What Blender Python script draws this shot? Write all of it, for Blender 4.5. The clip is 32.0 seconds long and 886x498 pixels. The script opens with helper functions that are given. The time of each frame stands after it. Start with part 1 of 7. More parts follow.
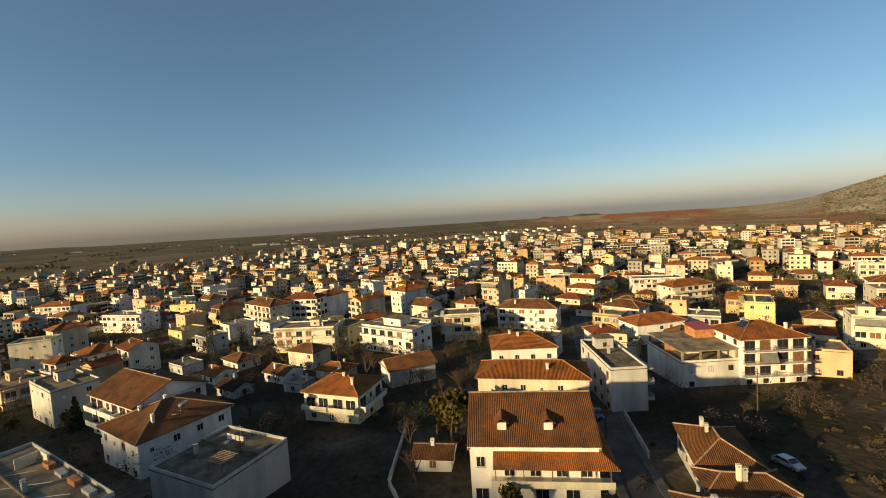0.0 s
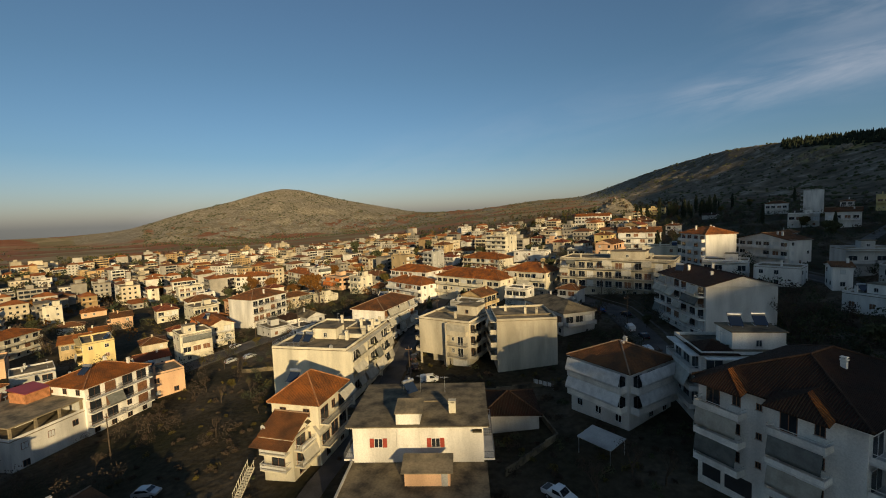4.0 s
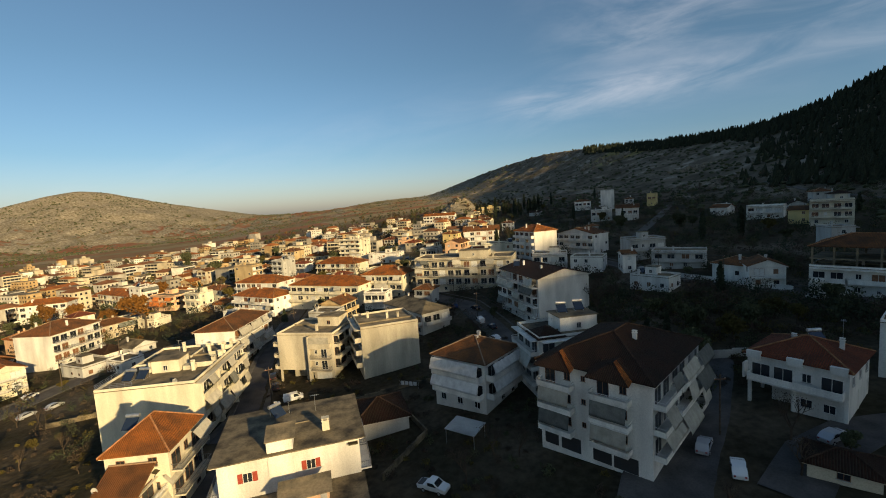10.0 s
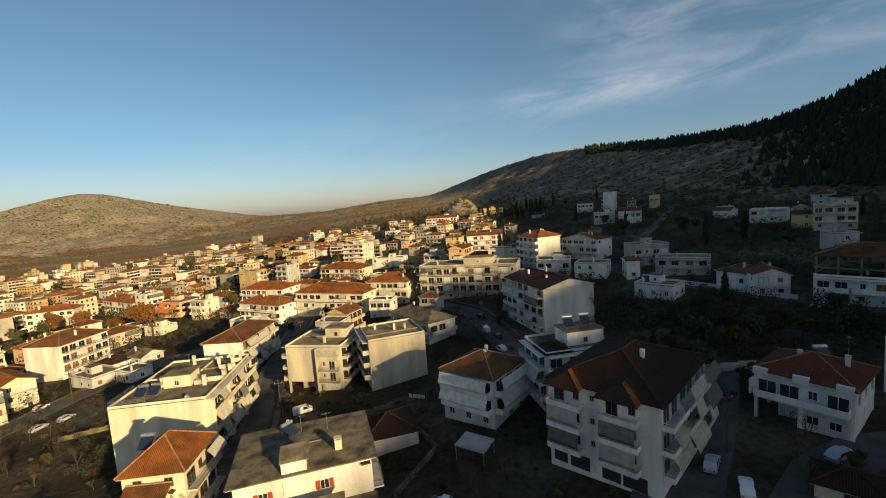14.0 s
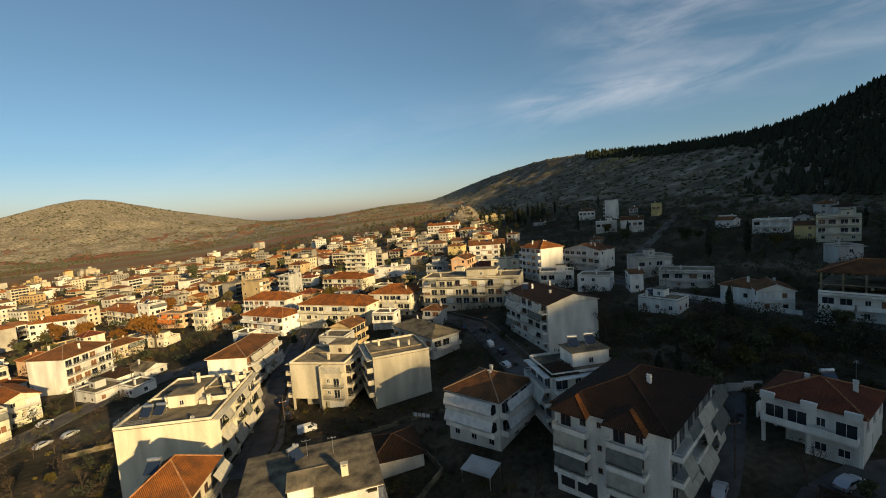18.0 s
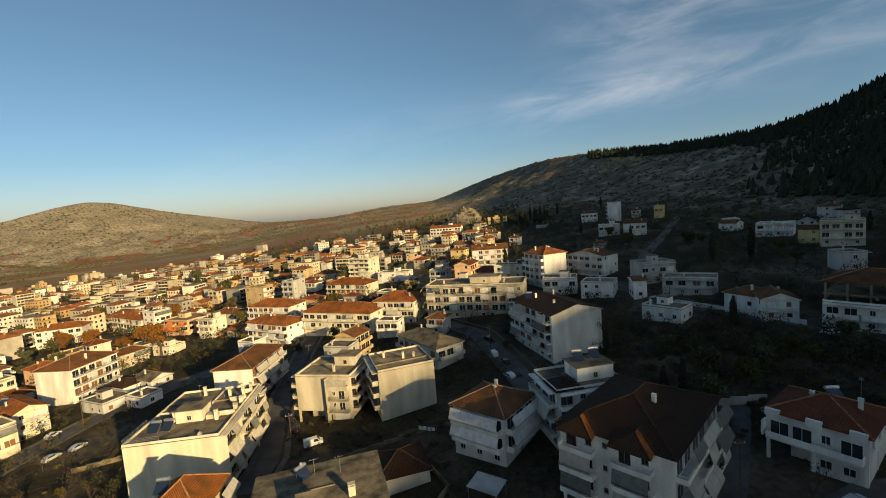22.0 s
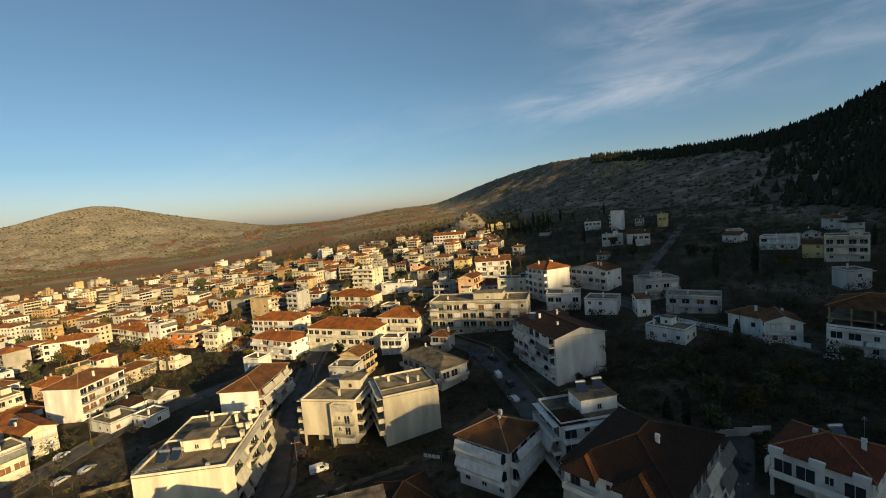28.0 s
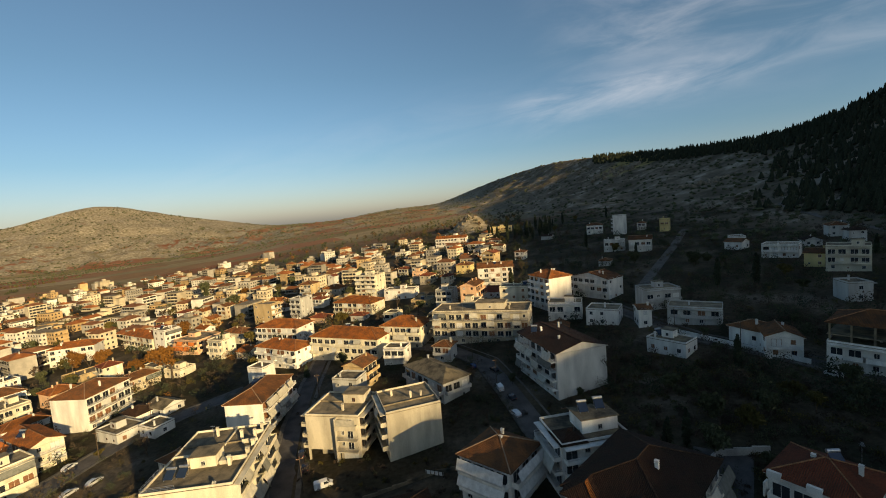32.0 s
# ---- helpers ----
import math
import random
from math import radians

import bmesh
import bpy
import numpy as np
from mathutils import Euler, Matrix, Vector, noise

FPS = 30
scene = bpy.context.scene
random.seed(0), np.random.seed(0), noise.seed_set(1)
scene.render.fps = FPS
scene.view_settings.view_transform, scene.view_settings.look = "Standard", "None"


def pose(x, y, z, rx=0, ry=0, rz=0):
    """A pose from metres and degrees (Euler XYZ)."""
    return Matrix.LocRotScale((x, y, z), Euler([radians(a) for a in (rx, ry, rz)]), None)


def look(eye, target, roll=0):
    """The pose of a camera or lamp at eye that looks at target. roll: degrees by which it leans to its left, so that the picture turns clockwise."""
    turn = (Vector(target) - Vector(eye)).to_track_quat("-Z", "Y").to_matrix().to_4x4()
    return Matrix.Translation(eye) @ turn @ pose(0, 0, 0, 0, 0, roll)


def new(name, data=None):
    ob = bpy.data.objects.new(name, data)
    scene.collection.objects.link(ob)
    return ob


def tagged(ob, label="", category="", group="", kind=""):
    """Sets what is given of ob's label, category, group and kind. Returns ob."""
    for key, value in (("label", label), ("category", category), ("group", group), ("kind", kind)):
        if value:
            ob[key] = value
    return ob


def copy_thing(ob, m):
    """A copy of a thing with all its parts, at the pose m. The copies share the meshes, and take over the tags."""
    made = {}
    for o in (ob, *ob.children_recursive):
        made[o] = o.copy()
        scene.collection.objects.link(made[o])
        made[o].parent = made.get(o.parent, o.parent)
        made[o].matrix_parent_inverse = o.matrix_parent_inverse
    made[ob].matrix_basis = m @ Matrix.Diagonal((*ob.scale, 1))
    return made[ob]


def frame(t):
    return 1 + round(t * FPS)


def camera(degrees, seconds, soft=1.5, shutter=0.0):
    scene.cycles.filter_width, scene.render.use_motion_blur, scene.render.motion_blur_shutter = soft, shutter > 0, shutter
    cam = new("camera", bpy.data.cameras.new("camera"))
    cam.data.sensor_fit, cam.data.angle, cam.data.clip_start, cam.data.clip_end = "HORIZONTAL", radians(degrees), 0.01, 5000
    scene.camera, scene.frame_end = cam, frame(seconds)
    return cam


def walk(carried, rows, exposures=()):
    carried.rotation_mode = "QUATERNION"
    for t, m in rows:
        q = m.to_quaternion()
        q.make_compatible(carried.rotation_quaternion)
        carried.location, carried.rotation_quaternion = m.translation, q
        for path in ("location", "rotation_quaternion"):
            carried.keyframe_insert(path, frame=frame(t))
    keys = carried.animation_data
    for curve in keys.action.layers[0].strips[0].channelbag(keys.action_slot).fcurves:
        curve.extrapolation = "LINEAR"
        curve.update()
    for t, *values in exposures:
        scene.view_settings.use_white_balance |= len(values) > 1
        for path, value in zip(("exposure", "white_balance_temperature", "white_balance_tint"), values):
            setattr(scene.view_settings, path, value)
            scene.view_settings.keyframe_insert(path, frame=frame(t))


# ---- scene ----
def shot(x, y, z, yaw, pitch, roll):
    """The camera at x, y, z, turned yaw degrees to the left of north, raised by pitch and leaning by roll."""
    a, b = radians(yaw), radians(pitch)
    way = Vector((-math.sin(a) * math.cos(b), math.cos(a) * math.cos(b), math.sin(b)))
    eye = Vector((x, y, z))
    return look(eye, eye + way * 50, roll)


cam = camera(91.78, 32.0, soft=1.0)
PATH = [
    (0.0, shot(-0.05, 5.02, 34.17, 97.54, -4.05, -3.67)),
    (0.5, shot(0.14, 4.88, 34.48, 88.59, -4.12, -3.53)),
    (1.0, shot(0.32, 4.72, 34.77, 79.33, -4.34, -3.21)),
    (1.5, shot(0.46, 4.51, 35.03, 70.23, -4.11, -3.25)),
    (2.0, shot(0.50, 4.21, 35.33, 61.55, -4.65, -2.58)),
    (2.5, shot(0.52, 3.89, 35.68, 51.40, -4.63, -2.68)),
    (3.0, shot(0.61, 3.64, 36.07, 40.92, -4.67, -2.79)),
    (3.5, shot(0.73, 3.45, 36.39, 30.53, -5.08, -2.97)),
    (4.0, shot(0.84, 3.18, 36.52, 21.18, -4.66, -2.23)),
    (4.5, shot(0.91, 2.84, 36.59, 12.64, -4.85, -1.81)),
    (6.5, shot(0.21, 2.59, 36.10, 1.23, -5.42, -2.78)),
    (7.0, shot(0.23, 2.18, 36.67, 1.46, -5.55, -3.08)),
    (7.5, shot(0.14, 1.80, 37.05, 1.35, -5.66, -3.14)),
    (8.0, shot(0.02, 1.45, 37.33, 1.32, -5.36, -3.17)),
    (8.5, shot(-0.09, 1.17, 37.66, 1.34, -5.58, -3.47)),
    (9.0, shot(-0.17, 0.96, 38.05, 1.42, -5.63, -3.54)),
    (9.5, shot(-0.24, 0.78, 38.46, 1.54, -5.68, -3.59)),
    (10.0, shot(-0.36, 0.63, 38.86, 1.52, -5.73, -3.69)),
    (10.5, shot(-0.50, 0.49, 39.28, 1.52, -5.55, -3.61)),
    (11.0, shot(-0.64, 0.34, 39.65, 1.49, -5.69, -3.67)),
    (11.5, shot(-0.75, 0.18, 39.92, 1.59, -5.37, -3.72)),
    (12.0, shot(-0.85, 0.09, 40.26, 1.51, -5.32, -3.69)),
    (12.5, shot(-0.95, 0.07, 40.77, 1.59, -5.60, -3.88)),
    (13.0, shot(-1.07, 0.09, 41.35, 1.64, -5.74, -3.93)),
    (13.5, shot(-1.20, 0.11, 41.88, 1.66, -5.87, -3.93)),
    (14.0, shot(-1.29, 0.07, 42.27, 1.73, -5.83, -4.10)),
    (14.5, shot(-1.34, -0.05, 42.48, 1.79, -5.45, -3.77)),
    (16.5, shot(-1.67, 0.18, 44.52, 1.84, -5.59, -3.94)),
    (17.0, shot(-1.71, 0.18, 44.76, 1.88, -5.30, -4.04)),
    (17.5, shot(-1.79, 0.17, 45.02, 1.86, -5.33, -4.18)),
    (18.0, shot(-1.86, 0.19, 45.40, 1.83, -5.21, -4.16)),
    (18.5, shot(-1.91, 0.24, 45.91, 1.89, -5.33, -4.17)),
    (19.0, shot(-1.94, 0.27, 46.40, 1.94, -5.34, -4.32)),
    (19.5, shot(-1.97, 0.23, 46.77, 2.04, -5.23, -4.32)),
    (20.0, shot(-1.98, 0.17, 47.08, 2.10, -5.13, -4.46)),
    (20.5, shot(-1.99, 0.12, 47.43, 2.13, -5.07, -4.46)),
    (21.0, shot(-2.00, 0.10, 47.86, 2.13, -5.26, -4.45)),
    (21.5, shot(-2.02, 0.07, 48.28, 2.14, -5.22, -4.56)),
    (22.0, shot(-2.01, 0.04, 48.66, 2.13, -5.23, -4.59)),
    (22.5, shot(-1.97, 0.01, 49.01, 2.20, -5.27, -4.74)),
    (23.0, shot(-1.93, -0.02, 49.35, 2.29, -5.21, -4.62)),
    (23.5, shot(-1.95, -0.06, 49.76, 2.38, -5.45, -4.50)),
    (24.0, shot(-2.00, -0.12, 50.20, 2.39, -5.30, -4.43)),
    (24.5, shot(-2.01, -0.18, 50.62, 2.44, -5.40, -4.57)),
    (25.0, shot(-1.98, -0.30, 50.90, 2.45, -5.20, -4.65)),
    (25.5, shot(-1.95, -0.53, 51.04, 2.46, -5.12, -4.52)),
    (27.5, shot(-1.95, -0.26, 54.33, 2.53, -5.11, -4.69)),
    (28.0, shot(-1.79, -0.28, 54.76, 2.52, -4.96, -4.74)),
    (28.5, shot(-1.72, -0.32, 55.36, 2.53, -5.01, -4.66)),
    (29.0, shot(-1.66, -0.30, 56.12, 2.60, -5.10, -4.73)),
    (29.5, shot(-1.59, -0.24, 56.99, 2.72, -5.34, -4.78)),
    (30.0, shot(-1.56, -0.28, 57.81, 2.73, -5.47, -4.90)),
    (30.5, shot(-1.57, -0.48, 58.39, 2.79, -5.33, -5.05)),
    (31.0, shot(-1.57, -0.72, 58.73, 2.78, -5.01, -4.77)),
    (31.5, shot(-1.52, -0.88, 59.01, 2.81, -5.04, -4.84)),
    (32.0, shot(-1.44, -0.95, 59.34, 2.81, -5.04, -4.80)),
]
BASE = 0.71
walk(cam, PATH, [(a, BASE + b, warm, 14) for a, b, warm in (
    (0.0, 0.0, 7250), (1.2, -0.22, 7150), (2.2, -0.58, 6950), (3.2, -0.66, 6800), (4.2, -0.52, 6750), (6.5, -0.2, 6800), (9.0, -0.1, 6950), (15.0, -0.07, 7250), (32.0, -0.07, 7250))])

# ---- light: a low winter sun behind the ridge, a clear sky with thin cloud ----
SUN_AZ, SUN_EL = 138.0, 13.0
world = bpy.data.worlds.new("sky")
scene.world = world
world.use_nodes = True
wt = world.node_tree
wt.nodes.clear()
sky = wt.nodes.new("ShaderNodeTexSky")
sky.sky_type, sky.sun_disc = "NISHITA", False
sky.sun_elevation, sky.sun_rotation = radians(SUN_EL), radians(SUN_AZ)
sky.altitude, sky.air_density, sky.dust_density, sky.ozone_density = 200, 1.0, 1.5, 3.0
w_co = wt.nodes.new("ShaderNodeTexCoord")
w_bg = wt.nodes.new("ShaderNodeBackground")
w_bg.inputs["Strength"].default_value = 0.141
w_out = wt.nodes.new("ShaderNodeOutputWorld")


def w_math(op, a, b=0.0, c=None):
    """One arithmetic step on the sky's directions."""
    n = wt.nodes.new("ShaderNodeMath")
    n.operation = op
    for k, v in enumerate((a, b) if c is None else (a, b, c)):
        if isinstance(v, (int, float)):
            n.inputs[k].default_value = v
        else:
            wt.links.new(v, n.inputs[k])
    return n.outputs[0]


def w_step(v, lo, hi):
    n = wt.nodes.new("ShaderNodeMapRange")
    n.interpolation_type = "SMOOTHSTEP"
    n.inputs["From Min"].default_value, n.inputs["From Max"].default_value = lo, hi
    wt.links.new(v, n.inputs["Value"])
    return n.outputs["Result"]


def w_bell(v, mid, width):
    d = w_math("DIVIDE", w_math("SUBTRACT", v, mid), width)
    return w_math("EXPONENT", w_math("MULTIPLY", w_math("MULTIPLY", d, d), -1.0))


# a dusty, faintly rosy haze lies along the horizon under the clear blue
w_sep = wt.nodes.new("ShaderNodeSeparateXYZ")
wt.links.new(w_co.outputs["Generated"], w_sep.inputs["Vector"])
w_haze = wt.nodes.new("ShaderNodeValToRGB")
while len(w_haze.color_ramp.elements) < 5:
    w_haze.color_ramp.elements.new(0.5)
for el, (at, col) in zip(w_haze.color_ramp.elements, ((0.0, (0.80, 0.74, 0.82)), (0.05, (0.66, 0.66, 0.72)), (0.13, (0.48, 0.58, 0.63)), (0.3, (0.475, 0.57, 0.565)), (0.6, (0.56, 0.60, 0.575)))):
    el.position, el.color = at, (*col, 1)
wt.links.new(w_sep.outputs["Z"], w_haze.inputs["Fac"])
w_tint = wt.nodes.new("ShaderNodeMixRGB")
w_tint.blend_type = "MULTIPLY"
w_tint.inputs[0].default_value = 1.0
wt.links.new(sky.outputs["Color"], w_tint.inputs[1])
wt.links.new(w_haze.outputs["Color"], w_tint.inputs[2])
# thin wisps of high cloud stand over the northern ridge
w_ahead = w_math("MAXIMUM", w_sep.outputs["Y"], 0.05)
w_u, w_v = w_math("DIVIDE", w_sep.outputs["X"], w_ahead), w_math("DIVIDE", w_sep.outputs["Z"], w_ahead)
w_lift = w_math("MULTIPLY_ADD", w_u, -0.14, w_v)
w_uv = wt.nodes.new("ShaderNodeCombineXYZ")
wt.links.new(w_math("MULTIPLY", w_u, 2.2), w_uv.inputs[0])
wt.links.new(w_math("MULTIPLY", w_lift, 9.0), w_uv.inputs[1])
w_noise = wt.nodes.new("ShaderNodeTexNoise")
w_noise.inputs["Scale"].default_value, w_noise.inputs["Detail"].default_value = 1.5, 5.0
w_noise.inputs["Roughness"].default_value, w_noise.inputs["Distortion"].default_value = 0.6, 0.5
wt.links.new(w_uv.outputs[0], w_noise.inputs["Vector"])
w_veil = w_math("MULTIPLY", w_math("MULTIPLY", w_bell(w_lift, 0.18, 0.045), w_step(w_u, 0.02, 0.25)), w_math("MULTIPLY_ADD", w_step(w_u, 0.42, 0.8), -0.6, 1.0))
w_high = w_math("MULTIPLY", w_math("MULTIPLY", w_bell(w_lift, 0.34, 0.16), w_step(w_u, 0.1, 0.5)), 0.6)
w_low = w_math("MULTIPLY", w_bell(w_lift, 0.2, 0.06), 0.18)
w_mask = w_math("MULTIPLY", w_math("MAXIMUM", w_math("MAXIMUM", w_veil, w_high), w_low), w_step(w_sep.outputs["Y"], 0.1, 0.3))
w_cover = w_math("MULTIPLY", w_math("MULTIPLY", w_step(w_noise.outputs["Fac"], 0.3, 0.8), w_mask), 0.5)
w_mix = wt.nodes.new("ShaderNodeMixRGB")
w_mix.inputs[2].default_value = (3.9, 4.1, 4.5, 1)
wt.links.new(w_cover, w_mix.inputs[0])
wt.links.new(w_tint.outputs["Color"], w_mix.inputs[1])
wt.links.new(w_mix.outputs["Color"], w_bg.inputs["Color"])
wt.links.new(w_bg.outputs["Background"], w_out.inputs["Surface"])
sun = new("sun", bpy.data.lights.new("sun", "SUN"))
sun.data.energy, sun.data.angle, sun.data.color = 5.0, radians(0.9), (1.0, 0.79, 0.42)
SUN_X, SUN_Y = math.sin(radians(SUN_AZ)), math.cos(radians(SUN_AZ))
sun.matrix_basis = look((600 * SUN_X, 600 * SUN_Y, 600 * math.tan(radians(SUN_EL))), (0, 0, 0))


# ---- materials ----
def mat(name, col, rough=0.85, vary=0.18, scale=0.6, fine=9.0, bump=0.25, metal=0.0, dark=None, per_object=0.12, streak=False, island=False):
    """Colour broken up by large stains and fine grain, with relief, and a small difference from object to object."""
    m = bpy.data.materials.new(name)
    m.use_nodes = True
    nt = m.node_tree
    N, L = nt.nodes, nt.links
    b = N["Principled BSDF"]
    b.inputs["Roughness"].default_value, b.inputs["Metallic"].default_value = rough, metal
    b.inputs["Specular IOR Level"].default_value = 0.15 if rough > 0.7 else 0.5
    co = N.new("ShaderNodeNewGeometry")
    mp = N.new("ShaderNodeMapping")
    mp.inputs["Scale"].default_value = (1, 1, 0.22) if streak else (1, 1, 1)
    L.new(co.outputs["Position"], mp.inputs["Vector"])
    big, small = N.new("ShaderNodeTexNoise"), N.new("ShaderNodeTexNoise")
    big.inputs["Scale"].default_value, big.inputs["Detail"].default_value = scale, 6
    small.inputs["Scale"].default_value, small.inputs["Detail"].default_value = fine, 4
    L.new(mp.outputs["Vector"], big.inputs["Vector"])
    L.new(co.outputs["Position"], small.inputs["Vector"])
    r = N.new("ShaderNodeValToRGB")
    e = r.color_ramp.elements
    d = dark or tuple(c * (1 - 2.2 * vary) for c in col)
    e[0].position, e[1].position = 0.32, 0.62
    e[0].color, e[1].color = (*d, 1), (*col, 1)
    L.new(big.outputs["Fac"], r.inputs["Fac"])
    oi = N.new("ShaderNodeObjectInfo")
    hsv = N.new("ShaderNodeHueSaturation")
    mr = N.new("ShaderNodeMapRange")
    mr.inputs["To Min"].default_value, mr.inputs["To Max"].default_value = 1 - per_object, 1 + per_object
    L.new(co.outputs["Random Per Island"] if island else oi.outputs["Random"], mr.inputs["Value"])
    L.new(mr.outputs["Result"], hsv.inputs["Value"])
    mx = N.new("ShaderNodeMixRGB")
    mx.blend_type = "MULTIPLY"
    mx.inputs[0].default_value = min(1.0, vary * 2.5)
    L.new(r.outputs["Color"], mx.inputs[1])
    sr = N.new("ShaderNodeValToRGB")
    sr.color_ramp.elements[0].position, sr.color_ramp.elements[1].position = 0.3, 0.6
    sr.color_ramp.elements[0].color = (0.55, 0.55, 0.55, 1)
    L.new(small.outputs["Fac"], sr.inputs["Fac"])
    L.new(sr.outputs["Color"], mx.inputs[2])
    L.new(mx.outputs["Color"], hsv.inputs["Color"])
    L.new(hsv.outputs["Color"], b.inputs["Base Color"])
    if bump:
        bp = N.new("ShaderNodeBump")
        bp.inputs["Strength"].default_value, bp.inputs["Distance"].default_value = bump, 0.05
        L.new(small.outputs["Fac"], bp.inputs["Height"])
        L.new(bp.outputs["Normal"], b.inputs["Normal"])
    return m


def tile_mat(name, col, worn, groove_col=(0.06, 0.05, 0.03)):
    """Rows of half-round clay tiles, laid in the roof's own metres (u along the eave, v up the slope)."""
    m = bpy.data.materials.new(name)
    m.use_nodes = True
    nt = m.node_tree
    N, L = nt.nodes, nt.links
    b = N["Principled BSDF"]
    b.inputs["Roughness"].default_value, b.inputs["Specular IOR Level"].default_value = 0.85, 0.12
    uv = N.new("ShaderNodeUVMap")
    sep = N.new("ShaderNodeSeparateXYZ")
    L.new(uv.outputs["UV"], sep.inputs["Vector"])

    def math_node(op, a, v):
        n = N.new("ShaderNodeMath")
        n.operation = op
        L.new(a, n.inputs[0])
        if isinstance(v, (int, float)):
            n.inputs[1].default_value = v
        else:
            L.new(v, n.inputs[1])
        return n.outputs[0]

    roll = math_node("ABSOLUTE", math_node("SINE", math_node("MULTIPLY", sep.outputs["X"], math.pi / 0.27), 0), 0)
    row = math_node("FRACT", math_node("MULTIPLY", sep.outputs["Y"], 1 / 0.38), 0)
    height = math_node("ADD", roll, math_node("MULTIPLY", row, -0.35))
    pos = N.new("ShaderNodeNewGeometry")
    big, cell = N.new("ShaderNodeTexNoise"), N.new("ShaderNodeTexNoise")
    big.inputs["Scale"].default_value, big.inputs["Detail"].default_value = 0.35, 6
    cell.inputs["Scale"].default_value, cell.inputs["Detail"].default_value = 4.5, 3
    L.new(pos.outputs["Position"], big.inputs["Vector"])
    L.new(pos.outputs["Position"], cell.inputs["Vector"])
    r = N.new("ShaderNodeValToRGB")
    r.color_ramp.elements[0].position, r.color_ramp.elements[1].position = 0.36, 0.6
    r.color_ramp.elements[0].color, r.color_ramp.elements[1].color = (*worn, 1), (*col, 1)
    L.new(big.outputs["Fac"], r.inputs["Fac"])
    r2 = N.new("ShaderNodeValToRGB")
    r2.color_ramp.elements[0].position, r2.color_ramp.elements[1].position = 0.33, 0.56
    r2.color_ramp.elements[0].color = (0.45, 0.42, 0.40, 1)
    L.new(cell.outputs["Fac"], r2.inputs["Fac"])
    m1 = N.new("ShaderNodeMixRGB")
    m1.blend_type = "MULTIPLY"
    m1.inputs[0].default_value = 0.7
    L.new(r.outputs["Color"], m1.inputs[1])
    L.new(r2.outputs["Color"], m1.inputs[2])
    # the grooves between the rolls take one brown colour
    gap = N.new("ShaderNodeValToRGB")
    gap.color_ramp.elements[0].position, gap.color_ramp.elements[1].position = 0.1, 0.45
    L.new(roll, gap.inputs["Fac"])
    m2 = N.new("ShaderNodeMixRGB")
    m2.inputs[1].default_value = (*groove_col, 1)
    L.new(gap.outputs["Color"], m2.inputs[0])
    L.new(m1.outputs["Color"], m2.inputs[2])
    oi = N.new("ShaderNodeObjectInfo")
    mr = N.new("ShaderNodeMapRange")
    mr.inputs["To Min"].default_value, mr.inputs["To Max"].default_value = 0.8, 1.15
    L.new(oi.outputs["Random"], mr.inputs["Value"])
    hsv = N.new("ShaderNodeHueSaturation")
    L.new(mr.outputs["Result"], hsv.inputs["Value"])
    L.new(m2.outputs["Color"], hsv.inputs["Color"])
    L.new(hsv.outputs["Color"], b.inputs["Base Color"])
    bp = N.new("ShaderNodeBump")
    bp.inputs["Strength"].default_value, bp.inputs["Distance"].default_value = 0.9, 0.09
    L.new(height, bp.inputs["Height"])
    L.new(bp.outputs["Normal"], b.inputs["Normal"])
    return m


WHITE = mat("plaster_white", (0.80, 0.765, 0.70), 0.85, 0.16, 0.35, 6, 0.12, per_object=0.14, streak=True)
CREAM = mat("plaster_cream", (0.70, 0.64, 0.50), 0.85, 0.16, 0.35, 6, 0.12, per_object=0.10, streak=True)
# cream for blocks at the shade's edge, the dimmer light put into its colour
CREAM_DIM = mat("plaster_cream_half_shade", (0.58, 0.52, 0.405), 0.88, 0.2, 0.3, 6, 0.14, per_object=0.08, streak=True)
YELLOW = mat("plaster_yellow", (0.72, 0.56, 0.26), 0.85, 0.12, 0.35, 6, 0.12, streak=True)
PEACH = mat("plaster_peach", (0.66, 0.42, 0.26), 0.85, 0.12, 0.35, 6, 0.12, streak=True)
OCHRE = mat("plaster_ochre", (0.54, 0.40, 0.22), 0.9, 0.18, 0.35, 6, 0.12, streak=True)
SAND = mat("plaster_sand", (0.58, 0.50, 0.37), 0.9, 0.18, 0.35, 6, 0.12, streak=True)
GREYW = mat("plaster_grey", (0.50, 0.49, 0.46), 0.9, 0.16, 0.3, 5, 0.15, streak=True)
CONC = mat("concrete_roof", (0.27, 0.215, 0.14), 0.95, 0.22, 0.4, 3, 0.3, dark=(0.10, 0.088, 0.066))
CONC_D = mat("concrete_dark", (0.21, 0.17, 0.11), 0.95, 0.25, 0.4, 3, 0.3, dark=(0.055, 0.048, 0.038))
BRICK = mat("hollow_brick", (0.50, 0.22, 0.10), 0.9, 0.2, 1.2, 7, 0.4)
TILE_O = tile_mat("tiles_orange", (0.37, 0.118, 0.026), (0.19, 0.068, 0.024))
TILE_B = tile_mat("tiles_brown", (0.225, 0.088, 0.032), (0.11, 0.052, 0.026))
# near-black: the shade these roofs lie in is put into the tile colour
TILE_D = tile_mat("tiles_dark_shade", (0.05, 0.022, 0.014), (0.03, 0.017, 0.012))
TILE_R = tile_mat("tiles_red", (0.235, 0.062, 0.03), (0.15, 0.046, 0.026))
SHEET_R = mat("sheet_red", (0.32, 0.05, 0.05), 0.5, 0.1, 0.5, 5, 0.1)
RIDGE = mat("ridge_tile", (0.40, 0.19, 0.09), 0.8, 0.25, 1.5, 6, 0.4)
